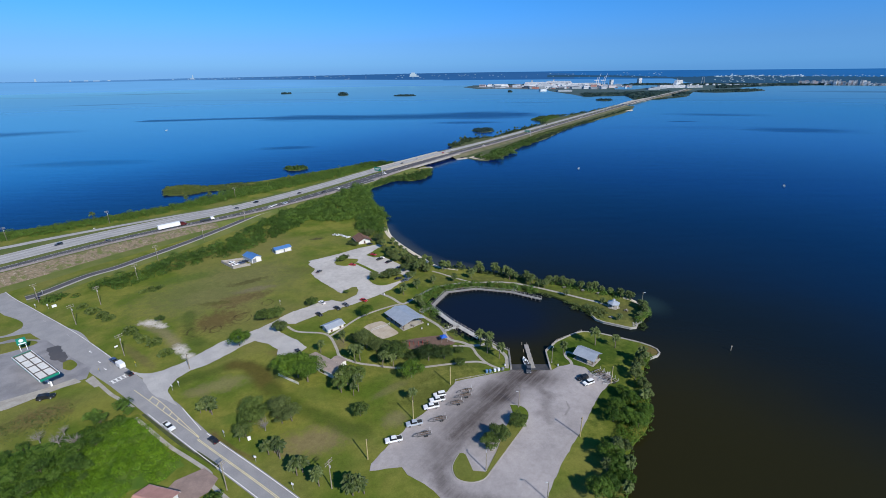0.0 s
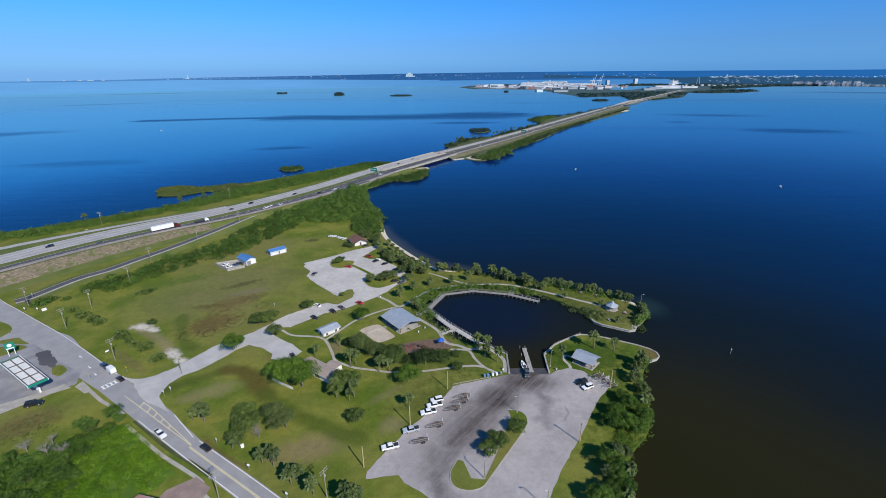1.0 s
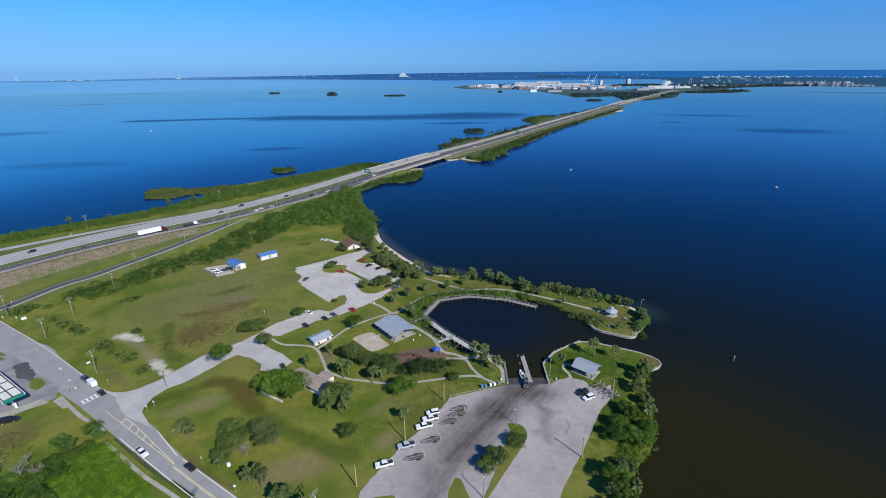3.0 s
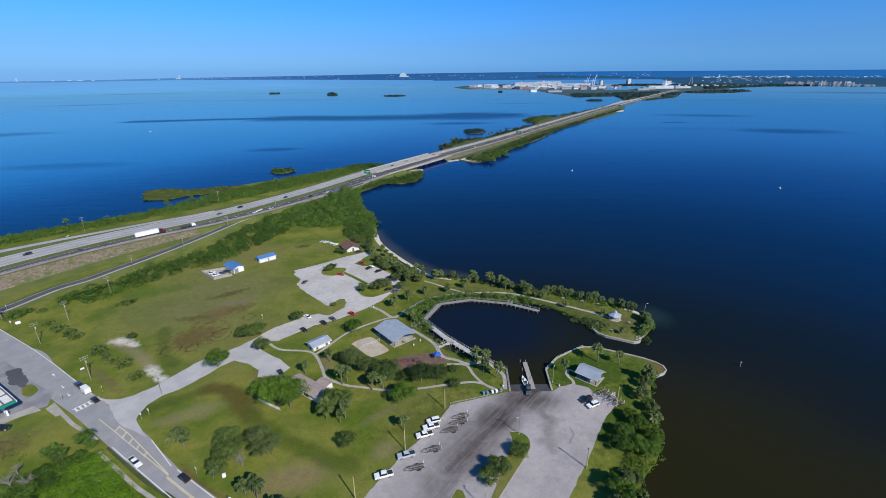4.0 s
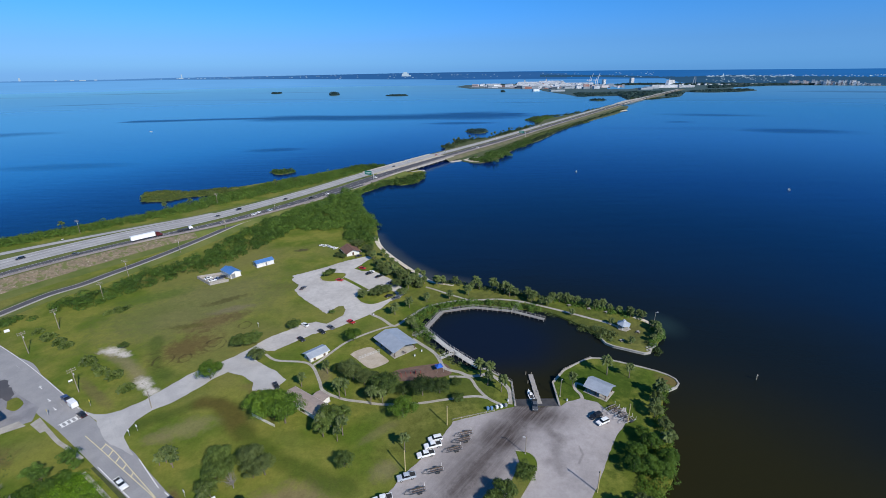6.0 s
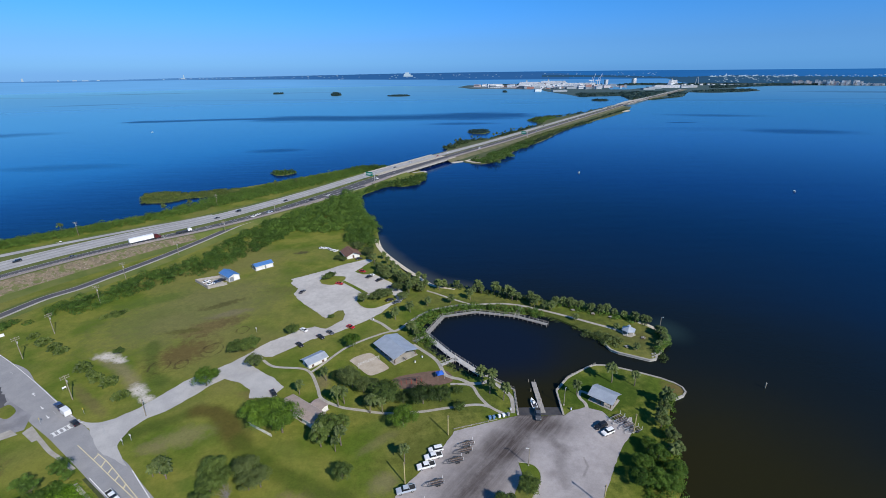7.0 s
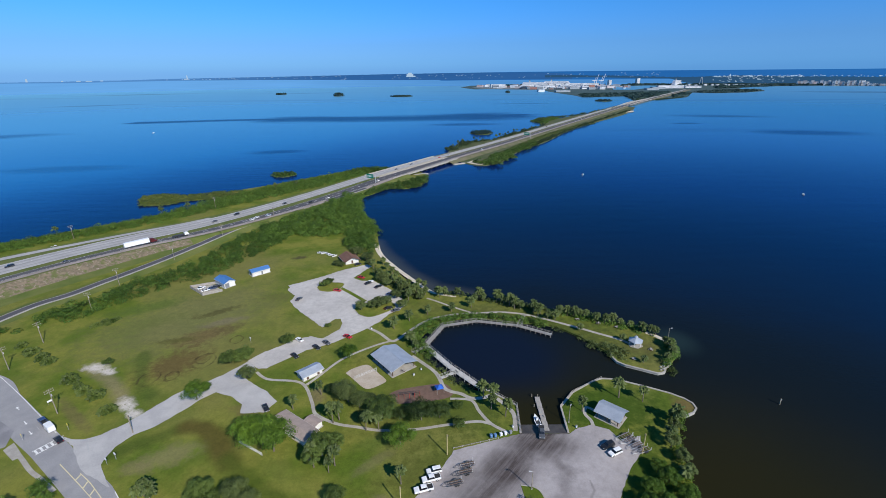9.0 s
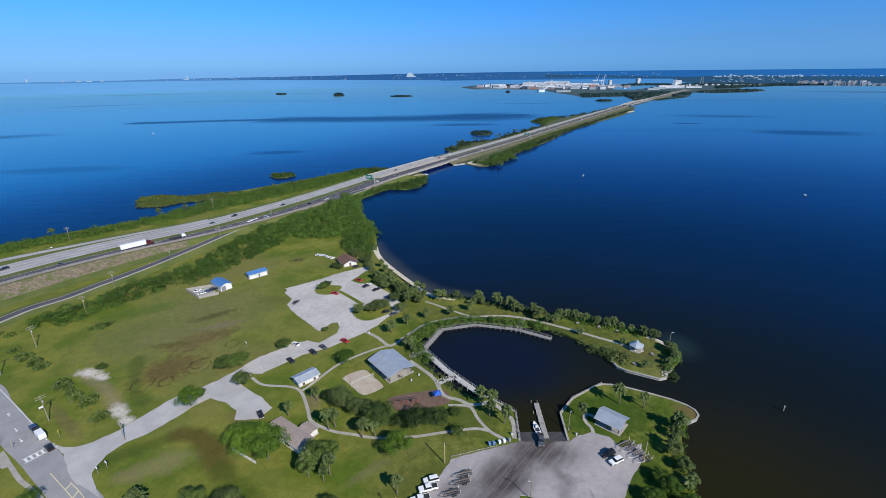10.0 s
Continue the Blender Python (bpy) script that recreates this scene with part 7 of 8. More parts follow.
# ---- bridges ----
for bank in ([p for p in axis if 560 < p.y < 700], [p for p in axis if 1690 < p.y < 2090]):
    for a, b, nm in ((24.2, 6.2, "westbound") if bank[0].y < 1000 else (19.4, 5.4, "westbound"), (2.2, -16.8, "eastbound") if bank[0].y < 1000 else (-2.4, -15.4, "eastbound")):
        br = thing("bridge", f"low concrete {nm} causeway bridge on piles", "bridge", kind="structure")
        band("deck", [offset(bank, a, -0.1), offset(bank, b, -0.1), offset(bank, b, -1.2), offset(bank, a, -1.2), offset(bank, a, -0.1)], CONCRETE, parent=br)
        for d in (a, b):
            band("barrier", [offset(bank, d + 0.2, -0.2), offset(bank, d + 0.2, 0.9), offset(bank, d - 0.2, 0.9), offset(bank, d - 0.2, -0.2)], CONCRETE, parent=br)
        n = Vector((-0.85, 0.53, 0))
        span = (bank[-1] - bank[0]).length
        for i in range(int(span / 11)):
            c = bank[0].lerp(bank[-1], (i + 0.5) / int(span / 11))
            p, q = c + n * (a - 0.6), c + n * (b + 0.6)
            bm = bmesh.new()
            limb(bm, Vector((p.x, p.y, c.z - 1.4)), Vector((q.x, q.y, c.z - 1.4)), 0.5, 0.5, 4)
            part("pier_cap", bm, CONCRETE, br)
            for k in range(4):
                s = p.lerp(q, (k + 0.5) / 4)
                bm = bmesh.new()
                limb(bm, (s.x, s.y, -1.5), (s.x, s.y, c.z - 1.3), 0.4, 0.4, 6)
                part("pile", bm, CONCRETE, br)
for x, y, a in ((-25, 594, 32), (26, 662, 32)):
    bm = bmesh.new()
    box(bm, -12, 12, -5, 5, -1.2, 0.9, 3.0)
    ab = part("abutment", bm, CONCRETE, None)
    ab.matrix_world = pose(x, y, 0, 0, 0, a)
    tagged(ab, "pale sloped concrete bridge abutment", "abutment", kind="structure")
# the underpass slope at the highway's near end
bm = bmesh.new()
vs = [bm.verts.new(p) for p in ((-278, 262, 6.4), (-268, 259.5, 6.0), (-253, 247.5, 0.75), (-259, 240, 0.75), (-272, 247, 0.75), (-282, 256, 0.75))]
bm.faces.new((vs[0], vs[5], vs[4], vs[3], vs[1]))
bm.faces.new((vs[1], vs[3], vs[2]))
bmesh.ops.recalc_face_normals(bm, faces=bm.faces[:])
tagged(part("slope_paving", bm, worn("grey_slope_paving", (0.26, 0.25, 0.23), (0.19, 0.185, 0.175), 0.3, 2.0, 0.95), None), "grey paved slope beneath the highway overpass", "slope paving", kind="structure")

# ---- parked and stopped vehicles ----
TOW = 195.5
for shape, paint, x, y in (("pickup", "white", -17.7, 116.9), ("pickup", "silver", -11.3, 124.5), ("pickup", "white", -5.6, 133.2), ("pickup", "white", -3.4, 136.9), ("suv", "white", -2.6, 139.9)):
    park(shape, paint, x, y, TOW, f"{paint} {'suv' if shape == 'suv' else 'pickup truck'} hitched to an empty boat trailer", "towing vehicles")
TRAILER_METAL = worn("weathered_trailer_metal", (0.16, 0.155, 0.15), (0.10, 0.10, 0.10), 1.0, 8.0, 0.6, 0.3)
tr = boat_trailer("empty dark weathered boat trailer in the ramp lot", TRAILER_METAL)
tr.matrix_basis = pose(-8.2, 119.5, 0.92, 0, 0, TOW)
for x, y, a in ((-3.0, 126.8, TOW), (3.2, 135.2, TOW), (6.4, 139.2, TOW), (7.2, 142.0, TOW)):
    copy_thing(tr, pose(x, y, 0.92, 0, 0, a))
tg = boat_trailer("empty galvanised boat trailer in the ramp lot", STEEL)
tg.matrix_basis = pose(62.2, 151.6, 0.92, 0, 0, 205)
for x, y, a in ((63.4, 149.2, 205), (61.2, 153.2, 205), (64.8, 147.0, 200)):
    copy_thing(tg, pose(x, y, 0.92, 0, 0, a))
park("suv", "black", 54.4, 149.3, 205, "black suv hitched to a boat trailer", "towing vehicles")
park("suv", "white", 55.8, 146.3, 205, "white suv parked beside the black one", "towing vehicles")
park("pickup", "grey", 33.9, 155.4, 262, "dark grey pickup backing down the boat ramp", "towing vehicles")
b = boat("white motorboat floating beside the dock")
b.matrix_basis = pose(33.7, 162.4, 0.15, 0, 0, 96)
for paint, x, y, a, lab in (("grey", -78.3, 257.8, 70, "dark grey car in the beach parking lot"), ("red", -59.4, 268.1, -20, "red car in the beach parking lot"), ("black", -64.5, 203.3, -42, "black car parked along the drive"), ("black", -56.6, 209.8, -42, "black car parked along the drive"), ("grey", -52.9, 213.5, -42, "dark grey car parked along the drive"), ("red", -44.1, 218.5, -35, "red car parked along the drive"), ("white", -66.2, 216.3, 140, "white car parked along the drive"), ("red", -48.5, 285.5, -25, "red car in the beach parking lot"), ("black", -43.2, 277.3, 45, "black car in the beach parking lot"), ("white", -42.2, 279, 45, "white car in the beach parking lot"), ("black", -36.7, 272.3, 45, "black car in the beach parking lot"), ("black", -28, 246.2, 30, "black car shaded by parking-lot trees"), ("grey", -23.8, 243.6, 30, "dark grey car shaded by parking-lot trees"), ("black", -54.1, 306.4, 30, "black car by the beach building"), ("black", -65.2, 169.6, -55, "black car beside the brown-roofed house"), ("blue", -28.8, 262.5, 20, "dark blue car under the beach palms"), ("black", -26.5, 265, 20, "black car under the beach palms")):
    park("car", paint, x, y, a, lab, "parked cars")
# on the road
park("pickup", "white", -96.8, 123.9, -34, "white pickup truck on the two-lane road", "road traffic", 0.9)
park("car", "black", -78.3, 117.6, 146, "black car on the two-lane road", "road traffic", 0.9)
park("car", "black", -130.5, 155.0, 146, "black car on the two-lane road", "road traffic", 0.9)
park("car", "grey", -226, 224.5, 140, "grey car waiting at the slip road", "road traffic", 0.95)
park("pickup", "blue", -142.6, 163.8, 146, "dark blue pickup towing a white box trailer", "road traffic", 0.9)
bt = thing("box_trailer", "white box trailer behind a dark pickup", "trailer", "road traffic", m=pose(-137.4, 160.2, 0.9, 0, 0, 146))
box_part("body", bt, PAINTS["white"], (-2.2, 2.0, -1.05, 1.05, 0.5, 2.5), 0.02, 0.06)
bm = bmesh.new()
limb(bm, (2.0, 0, 0.55), (3.4, 0, 0.55), 0.06, 0.06, 5)
part("tongue", bm, DARK_METAL, bt)
for s in (-1, 1):
    bm = bmesh.new()
    limb(bm, (-0.3, s * 0.92, 0.35), (-0.3, s * 1.1, 0.35), 0.35, 0.35, 12)
    part("wheel", bm, RUBBER, bt)


def on_highway(dist_y, d):
    """Place and heading on the highway at a given northing, d metres left of its axis."""
    line = offset(axis, d, 0.07)
    i = min(range(len(line) - 1), key=lambda k: abs(line[k].y - dist_y))
    a = line[i + 1] - line[i]
    t = (dist_y - line[i].y) / (a.y or 1)
    p = line[i] + a * t
    return p, math.degrees(math.atan2(a.y, a.x))


for y, d, paint, shape in ((296, 12, "black", "suv"), (393, 10, "grey", "car"), (414, 15, "black", "suv"), (450, 10, "black", "car"), (304, -8, "grey", "car"), (398, -10, "white", "car"), (404, -8, "white", "car"), (410, -11, "silver", "suv"), (454, -8, "black", "car"), (470, -10, "white", "car"), (542, -9, "white", "suv"), (606, 12, "black", "car"), (640, 15, "silver", "suv"), (690, 10, "red", "car"), (720, 14, "white", "car"), (760, -9, "white", "suv"), (868, 12, "white", "car"), (980, -9, "silver", "suv"), (1080, 12, "black", "suv"), (1240, -9, "white", "suv")):
    p, h = on_highway(y, d)
    park(shape, paint, p.x, p.y, h + (180 if d > 0 else 0), f"{paint} {'suv' if shape == 'suv' else 'car'} driving on the highway", "highway traffic", p.z)
for x, y, a in ((-280.3, 345.4, 40),):
    park("pickup", "white", x, y, a, "white pickup parked on the highway verge", "parked cars", 0.8)

p, h = on_highway(338, -9.5)
semi = thing("semi_truck", "semi truck with dark maroon cab and long white trailer", "truck", "highway traffic", m=pose(p.x, p.y, p.z, 0, 0, h))
box_part("trailer", semi, PAINTS["white"], (-12, 3.6, -1.3, 1.3, 1.1, 4.1), 0.02, 0.05)
profile_part("cab", semi, PAINTS["maroon"], [(4.2, 0.7), (8.2, 0.7), (8.2, 1.9), (6.9, 2.1), (6.4, 3.3), (4.2, 3.7)], 1.2, 0.08)
box_part("windscreen", semi, DARK_GLASS, (6.45, 6.75, -1.0, 1.0, 2.2, 2.95), 0.1)
for wx in (-10.5, -9.2, 3.0, 4.4, 7.2):
    for s in (-1, 1):
        bm = bmesh.new()
        limb(bm, (wx, s * 0.85, 0.5), (wx, s * 1.25, 0.5), 0.5, 0.5, 12)
        part("wheel", bm, RUBBER, semi)
p, h = on_highway(356, -8.5)
dump = thing("box_truck", "dark flatbed truck on the highway", "truck", "highway traffic", m=pose(p.x, p.y, p.z, 0, 0, h))
box_part("bed", dump, DARK_METAL, (-5.5, 2.2, -1.2, 1.2, 0.9, 1.6), 0.02, 0.05)
profile_part("cab", dump, PAINTS["white"], [(2.4, 0.7), (5.2, 0.7), (5.2, 1.5), (4.7, 2.6), (2.4, 2.7)], 1.15, 0.08)
box_part("windscreen", dump, DARK_GLASS, (4.75, 5.1, -0.95, 0.95, 1.6, 2.4), 0.08)
for wx in (-4, -2.8, 3.8):
    for s in (-1, 1):
        bm = bmesh.new()
        limb(bm, (wx, s * 0.85, 0.5), (wx, s * 1.2, 0.5), 0.5, 0.5, 12)
        part("wheel", bm, RUBBER, dump)

# ---- loose park things ----
tent = thing("canopy_tent", "small blue canopy tent at the playground", "tent", m=pose(-1.0, 178.4, 0.87, 0, 0, 20))
bm = bmesh.new()
bmesh.ops.create_cone(bm, cap_ends=False, segments=4, radius1=2.1, radius2=0.1, depth=1.1, matrix=pose(0, 0, 2.75, 0, 0, 45))
part("canopy", bm, BLUE_CLOTH, tent)
for sx in (-1.4, 1.4):
    for sy in (-1.4, 1.4):
        bm = bmesh.new()
        limb(bm, (sx, sy, 0), (sx, sy, 2.3), 0.04, 0.04, 5)
        part("leg", bm, STEEL, tent)
play = thing("climbing_frame", "low dark metal climbing frame on mulch", "climbing frame", m=pose(-12.5, 175.6, 0.87, 0, 0, 8))
for i in range(5):
    px = -4 + i * 2.0
    for s in (-1, 1):
        bm = bmesh.new()
        limb(bm, (px, s * 0.9, 0), (px, s * 0.5, 2.1), 0.06, 0.06, 5)
        part("leg", bm, PAINTS["red"], play)
    bm = bmesh.new()
    limb(bm, (px, -0.5, 2.1), (px, 0.5, 2.1), 0.06, 0.06, 5)
    part("rung", bm, DARK_METAL, play)
for s in (-0.5, 0.5):
    bm = bmesh.new()
    limb(bm, (-4, s, 2.1), (4, s, 2.1), 0.06, 0.06, 5)
    part("top_bar", bm, DARK_METAL, play)
box_part("platform", play, BROWN_WOOD, (1.9, 4.1, -0.7, 0.7, 1.2, 1.3))
net = thing("volleyball_net", "volleyball net on two posts over sand", "net", m=pose(-31, 188.2, 0.87, 0, 0, 35))
for s in (-1, 1):
    bm = bmesh.new()
    limb(bm, (s * 4.9, 0, 0), (s * 4.9, 0, 2.5), 0.06, 0.06, 6)
    part("post", bm, STEEL, net)
for z in (1.5, 2.0, 2.4):
    bm = bmesh.new()
    limb(bm, (-4.9, 0, z), (4.9, 0, z), 0.03, 0.03, 4)
    part("cord", bm, WHITE_SIGN, net)
fence = thing("picket_fence", "white picket fence below the bright trees", "fence", m=pose(-68.4, 153.2, 0.8, 0, 0, -30.5))
for i in range(19):
    box_part("picket", fence, WHITE_WALL, (i * 0.62, i * 0.62 + 0.34, -0.04, 0.04, 0.1, 1.35))
for z in (0.4, 1.0):
    box_part("rail", fence, WHITE_WALL, (0, 11.5, 0.05, 0.11, z, z + 0.1))
for x, y, mat, lab in ((16.6, 154.2, BLUE_PLASTIC, "blue lidded bin at the boat lot edge"), (18.0, 154.4, BLUE_PLASTIC, "blue lidded bin at the boat lot edge"), (20.0, 154.9, WHITE_SIGN, "white lidded bin at the boat lot edge"), (21.6, 155.3, WHITE_SIGN, "white lidded bin at the boat lot edge"), (23.4, 155.8, GREYDOOR, "grey lidded bin at the boat lot edge")):
    bn = thing("bin", lab, "bin", "bins", m=pose(x, y, 0.92, 0, 0, 20))
    box_part("body", bn, mat, (-0.4, 0.4, -0.4, 0.4, 0.0, 1.1), -0.04, 0.03)
    box_part("lid", bn, mat, (-0.48, 0.48, -0.48, 0.48, 1.11, 1.2), 0.06)
for x, y in ((-34, 226), (-11.5, 189), (-8.6, 192.6), (46.6, 158.3), (24.6, 158.8)):
    bn = thing("trash_can", "round pale trash can beside the path", "trash can", "trash cans", m=pose(x, y, 0.87))
    bm = bmesh.new()
    limb(bm, (0, 0, 0), (0, 0, 0.9), 0.3, 0.34, 10)
    part("drum", bm, WHITE_SIGN, bn)
    bm = bmesh.new()
    limb(bm, (0, 0, 0.9), (0, 0, 1.05), 0.36, 0.15, 10)
    part("lid", bm, GREYDOOR, bn)
for x, y, a, k in ((-84, 328.5, 10, 0.8), (-81, 327.5, 20, 0.9), (-77.5, 325.5, -35, 0.9), (-75.5, 324, 5, 0.75), (-72.6, 322, 35, 0.85)):
    bo = boat("white boat stored on the grass by the beach building", 4.6)
    bo.matrix_basis = pose(x, y, 0.86, 0, 0, a) @ Matrix.Scale(k, 4)
for x, y in ((171.6, 580), (360, 475), (-634, 1074)):
    bo = boat("small white boat moored out on the lagoon", 6.0)
    bo.matrix_basis = pose(x, y, 0.1, 0, 0, 60)
mk = thing("channel_marker", "dark channel marker pile in brown water", "channel marker", m=pose(125.5, 169.8, 0))
bm = bmesh.new()
limb(bm, (0, 0, -1), (0, 0, 2.6), 0.18, 0.16, 8)
part("pile", bm, POLE_WOOD, mk)
box_part("day_board", mk, TIMBER, (-0.28, 0.28, -0.22, -0.18, 1.9, 2.4))
bst = thing("utility_cabinet", "small white utility cabinet by the oaks", "cabinet", m=pose(-66.5, 118.2, 0.8, 0, 0, 30))
box_part("body", bst, WHITE_SIGN, (-0.5, 0.5, -0.3, 0.3, 0, 1.2), 0.02, 0.03)
box_part("lid", bst, WHITE_SIGN, (-0.55, 0.55, -0.35, 0.35, 1.21, 1.3), 0.05)
uc = thing("utility_cabinet", "pair of white utility cabinets near the slip road", "cabinet", m=pose(-209.4, 215.2, 0.8, 0, 0, 50))
box_part("body", uc, WHITE_SIGN, (-1.0, 1.0, -0.4, 0.4, 0, 1.2), 0.02, 0.03)
box_part("door", uc, WHITE_SIGN, (-0.5, 0.5, -0.43, -0.405, 0.2, 1.1))

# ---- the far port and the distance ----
# HAZE_LAND has the bluish haze of distance mixed into its base colour
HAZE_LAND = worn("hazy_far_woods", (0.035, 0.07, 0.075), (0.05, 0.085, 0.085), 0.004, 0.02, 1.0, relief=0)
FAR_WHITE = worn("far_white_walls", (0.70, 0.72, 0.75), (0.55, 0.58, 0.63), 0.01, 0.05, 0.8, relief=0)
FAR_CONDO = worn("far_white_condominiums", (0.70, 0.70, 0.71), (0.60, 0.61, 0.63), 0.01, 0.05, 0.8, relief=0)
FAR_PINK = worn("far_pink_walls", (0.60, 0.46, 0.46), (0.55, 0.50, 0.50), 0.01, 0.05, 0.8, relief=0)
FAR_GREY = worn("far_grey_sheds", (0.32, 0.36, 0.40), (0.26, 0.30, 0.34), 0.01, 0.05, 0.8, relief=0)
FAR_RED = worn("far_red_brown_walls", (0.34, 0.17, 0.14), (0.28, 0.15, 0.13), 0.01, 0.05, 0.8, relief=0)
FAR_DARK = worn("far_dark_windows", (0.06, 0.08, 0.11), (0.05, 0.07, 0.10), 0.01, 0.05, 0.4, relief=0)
PORT = [(175, 4233), (263, 3744), (396, 3770), (554, 3652), (729, 3470), (698, 3147), (700, 2790), (709, 2638), (697, 2384), (820, 2417), (930, 2440), (850, 2180), (815, 2057), (870, 2045), (1149, 2281), (1427, 2768), (1501, 2668), (1680, 2702), (1897, 2861), (1978, 2984), (1800, 3080), (1956, 3211), (2264, 3649), (2522, 3713), (3008, 3800), (3350, 3460), (3400, 3490), (2960, 3860), (2440, 4200), (1700, 4570), (900, 4780), (300, 4850)]
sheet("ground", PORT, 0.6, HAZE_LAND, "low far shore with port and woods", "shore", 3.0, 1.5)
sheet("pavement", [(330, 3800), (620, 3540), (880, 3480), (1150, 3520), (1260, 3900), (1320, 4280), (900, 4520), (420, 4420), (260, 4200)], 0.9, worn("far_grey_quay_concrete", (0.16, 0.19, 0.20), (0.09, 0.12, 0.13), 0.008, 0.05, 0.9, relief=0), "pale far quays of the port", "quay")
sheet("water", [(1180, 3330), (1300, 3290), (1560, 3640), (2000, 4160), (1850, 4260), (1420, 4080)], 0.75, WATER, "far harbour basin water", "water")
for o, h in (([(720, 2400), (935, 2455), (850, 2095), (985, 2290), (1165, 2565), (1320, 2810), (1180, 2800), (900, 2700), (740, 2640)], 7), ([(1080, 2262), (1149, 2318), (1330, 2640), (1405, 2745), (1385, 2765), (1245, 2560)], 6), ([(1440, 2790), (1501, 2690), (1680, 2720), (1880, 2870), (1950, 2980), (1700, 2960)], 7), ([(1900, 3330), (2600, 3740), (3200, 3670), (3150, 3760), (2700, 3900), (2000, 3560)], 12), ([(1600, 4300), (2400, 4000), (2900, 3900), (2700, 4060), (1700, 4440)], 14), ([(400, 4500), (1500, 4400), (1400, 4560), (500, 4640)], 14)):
    thicket("far_woods", o, h, 0.022, 11.0, LEAF_HAZED, "dark green far woods round the port", "woods", lump=30.0)


def far_block(name, x, y, w, d, h, material, label, category, storeys=0, turn=0.0, group="far port buildings"):
    """A far building: body, roof edge and rows of window strips."""
    root = thing(name, label, category, group, m=pose(x, y, 0.6, 0, 0, turn))
    box_part("body", root, material, (-w / 2, w / 2, -d / 2, d / 2, 0, h), 0.0)
    box_part("roof", root, FAR_GREY, (-w / 2 - 0.5, w / 2 + 0.5, -d / 2 - 0.5, d / 2 + 0.5, h, h + 0.8), 0.4)
    for i in range(storeys):
        z = h * (i + 0.45) / storeys
        box_part("window_strip", root, FAR_DARK, (-w / 2 + 1, w / 2 - 1, -d / 2 - 0.25, -d / 2 - 0.05, z, z + h / storeys * 0.22))
    return root


def cruise_ship(x, y, turn, length, label):
    root = thing("cruise_ship", label, "ship", "cruise ships", m=pose(x, y, 0.7, 0, 0, turn))
    h = length / 2
    bm = bmesh.new()
    rows = [[bm.verts.new((px, s * w, z)) for s in (-1, 1) for z in (-1.0, 14.0)] for px, w in ((-h, 13), (h * 0.65, 15), (h * 0.9, 8), (h, 0.5))]
    for a, b in zip(rows, rows[1:]):
        bm.faces.new((a[0], b[0], b[1], a[1]))
        bm.faces.new((a[2], a[3], b[3], b[2]))
        bm.faces.new((a[1], b[1], b[3], a[3]))
    bm.faces.new((rows[0][0], rows[0][1], rows[0][3], rows[0][2]))
    bmesh.ops.recalc_face_normals(bm, faces=bm.faces[:])
    part("hull", bm, FAR_WHITE, root)
    for i in range(5):
        box_part("deck", root, FAR_WHITE, (-h * 0.94 + i * 3, h * 0.72 - i * 7, -12 + i * 0.6, 12 - i * 0.6, 14 + i * 5.2, 18.6 + i * 5.2))
        box_part("window_band", root, FAR_DARK, (-h * 0.94 + i * 3 + 2, h * 0.72 - i * 7 - 2, -12.2 + i * 0.6, 12.2 - i * 0.6, 16.4 + i * 5.2, 17.2 + i * 5.2))
    box_part("funnel", root, FAR_GREY, (-h * 0.5, -h * 0.5 + 14, -4, 4, 39, 54), 2.5)
    box_part("funnel_cap", root, FAR_DARK, (-h * 0.5 + 2, -h * 0.5 + 12, -3, 3, 54, 57), 0.5)
    box_part("bridge", root, FAR_WHITE, (h * 0.40, h * 0.55, -13, 13, 34, 39), 0.5)
    return root


cruise_ship(800, 4060, -12, 270, "white cruise ship berthed at the port")
cruise_ship(1070, 4420, -14, 300, "long white cruise ship at the far berth")
cruise_ship(2030, 4200, 50, 250, "white cruise ship seen from astern")
for x, y, w, h, mat, st, lab in ((480, 4090, 120, 26, FAR_WHITE, 2, "low white port terminal"), (700, 3640, 120, 16, FAR_GREY, 2, "long grey port shed"), (790, 3720, 150, 22, FAR_WHITE, 3, "long white port terminal"), (1010, 3900, 130, 20, FAR_WHITE, 3, "long white port terminal"), (1060, 3440, 46, 14, FAR_GREY, 2, "pale grey port block"), (1135, 3450, 40, 18, FAR_WHITE, 3, "low white port block"), (980, 3560, 90, 12, FAR_GREY, 0, "plain grey shed at the port"), (1640, 3500, 190, 20, FAR_WHITE, 3, "long white cruise terminal"), (1500, 3380, 90, 12, FAR_GREY, 0, "plain grey shed at the port"), (1390, 3220, 80, 10, FAR_GREY, 0, "plain grey shed at the port"), (1830, 3560, 120, 12, FAR_WHITE, 1, "plain white shed at the port"), (760, 3050, 90, 9, FAR_GREY, 0, "grey shed by the harbour"), (640, 3120, 40, 14, FAR_WHITE, 0, "white storage shed by the harbour"), (1250, 4340, 300, 22, FAR_WHITE, 2, "row of white port warehouses"), (1510, 4380, 22, 46, FAR_CONDO, 9, "tall white apartment tower"), (1740, 4330, 26, 58, FAR_CONDO, 10, "tall white apartment tower")):
    far_block("port_building", x, y, w, 40, h, mat, lab, "building", st, 4)
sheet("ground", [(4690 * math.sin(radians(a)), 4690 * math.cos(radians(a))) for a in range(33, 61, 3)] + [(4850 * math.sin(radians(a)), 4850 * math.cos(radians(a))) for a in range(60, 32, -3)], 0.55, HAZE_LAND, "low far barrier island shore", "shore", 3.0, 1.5)
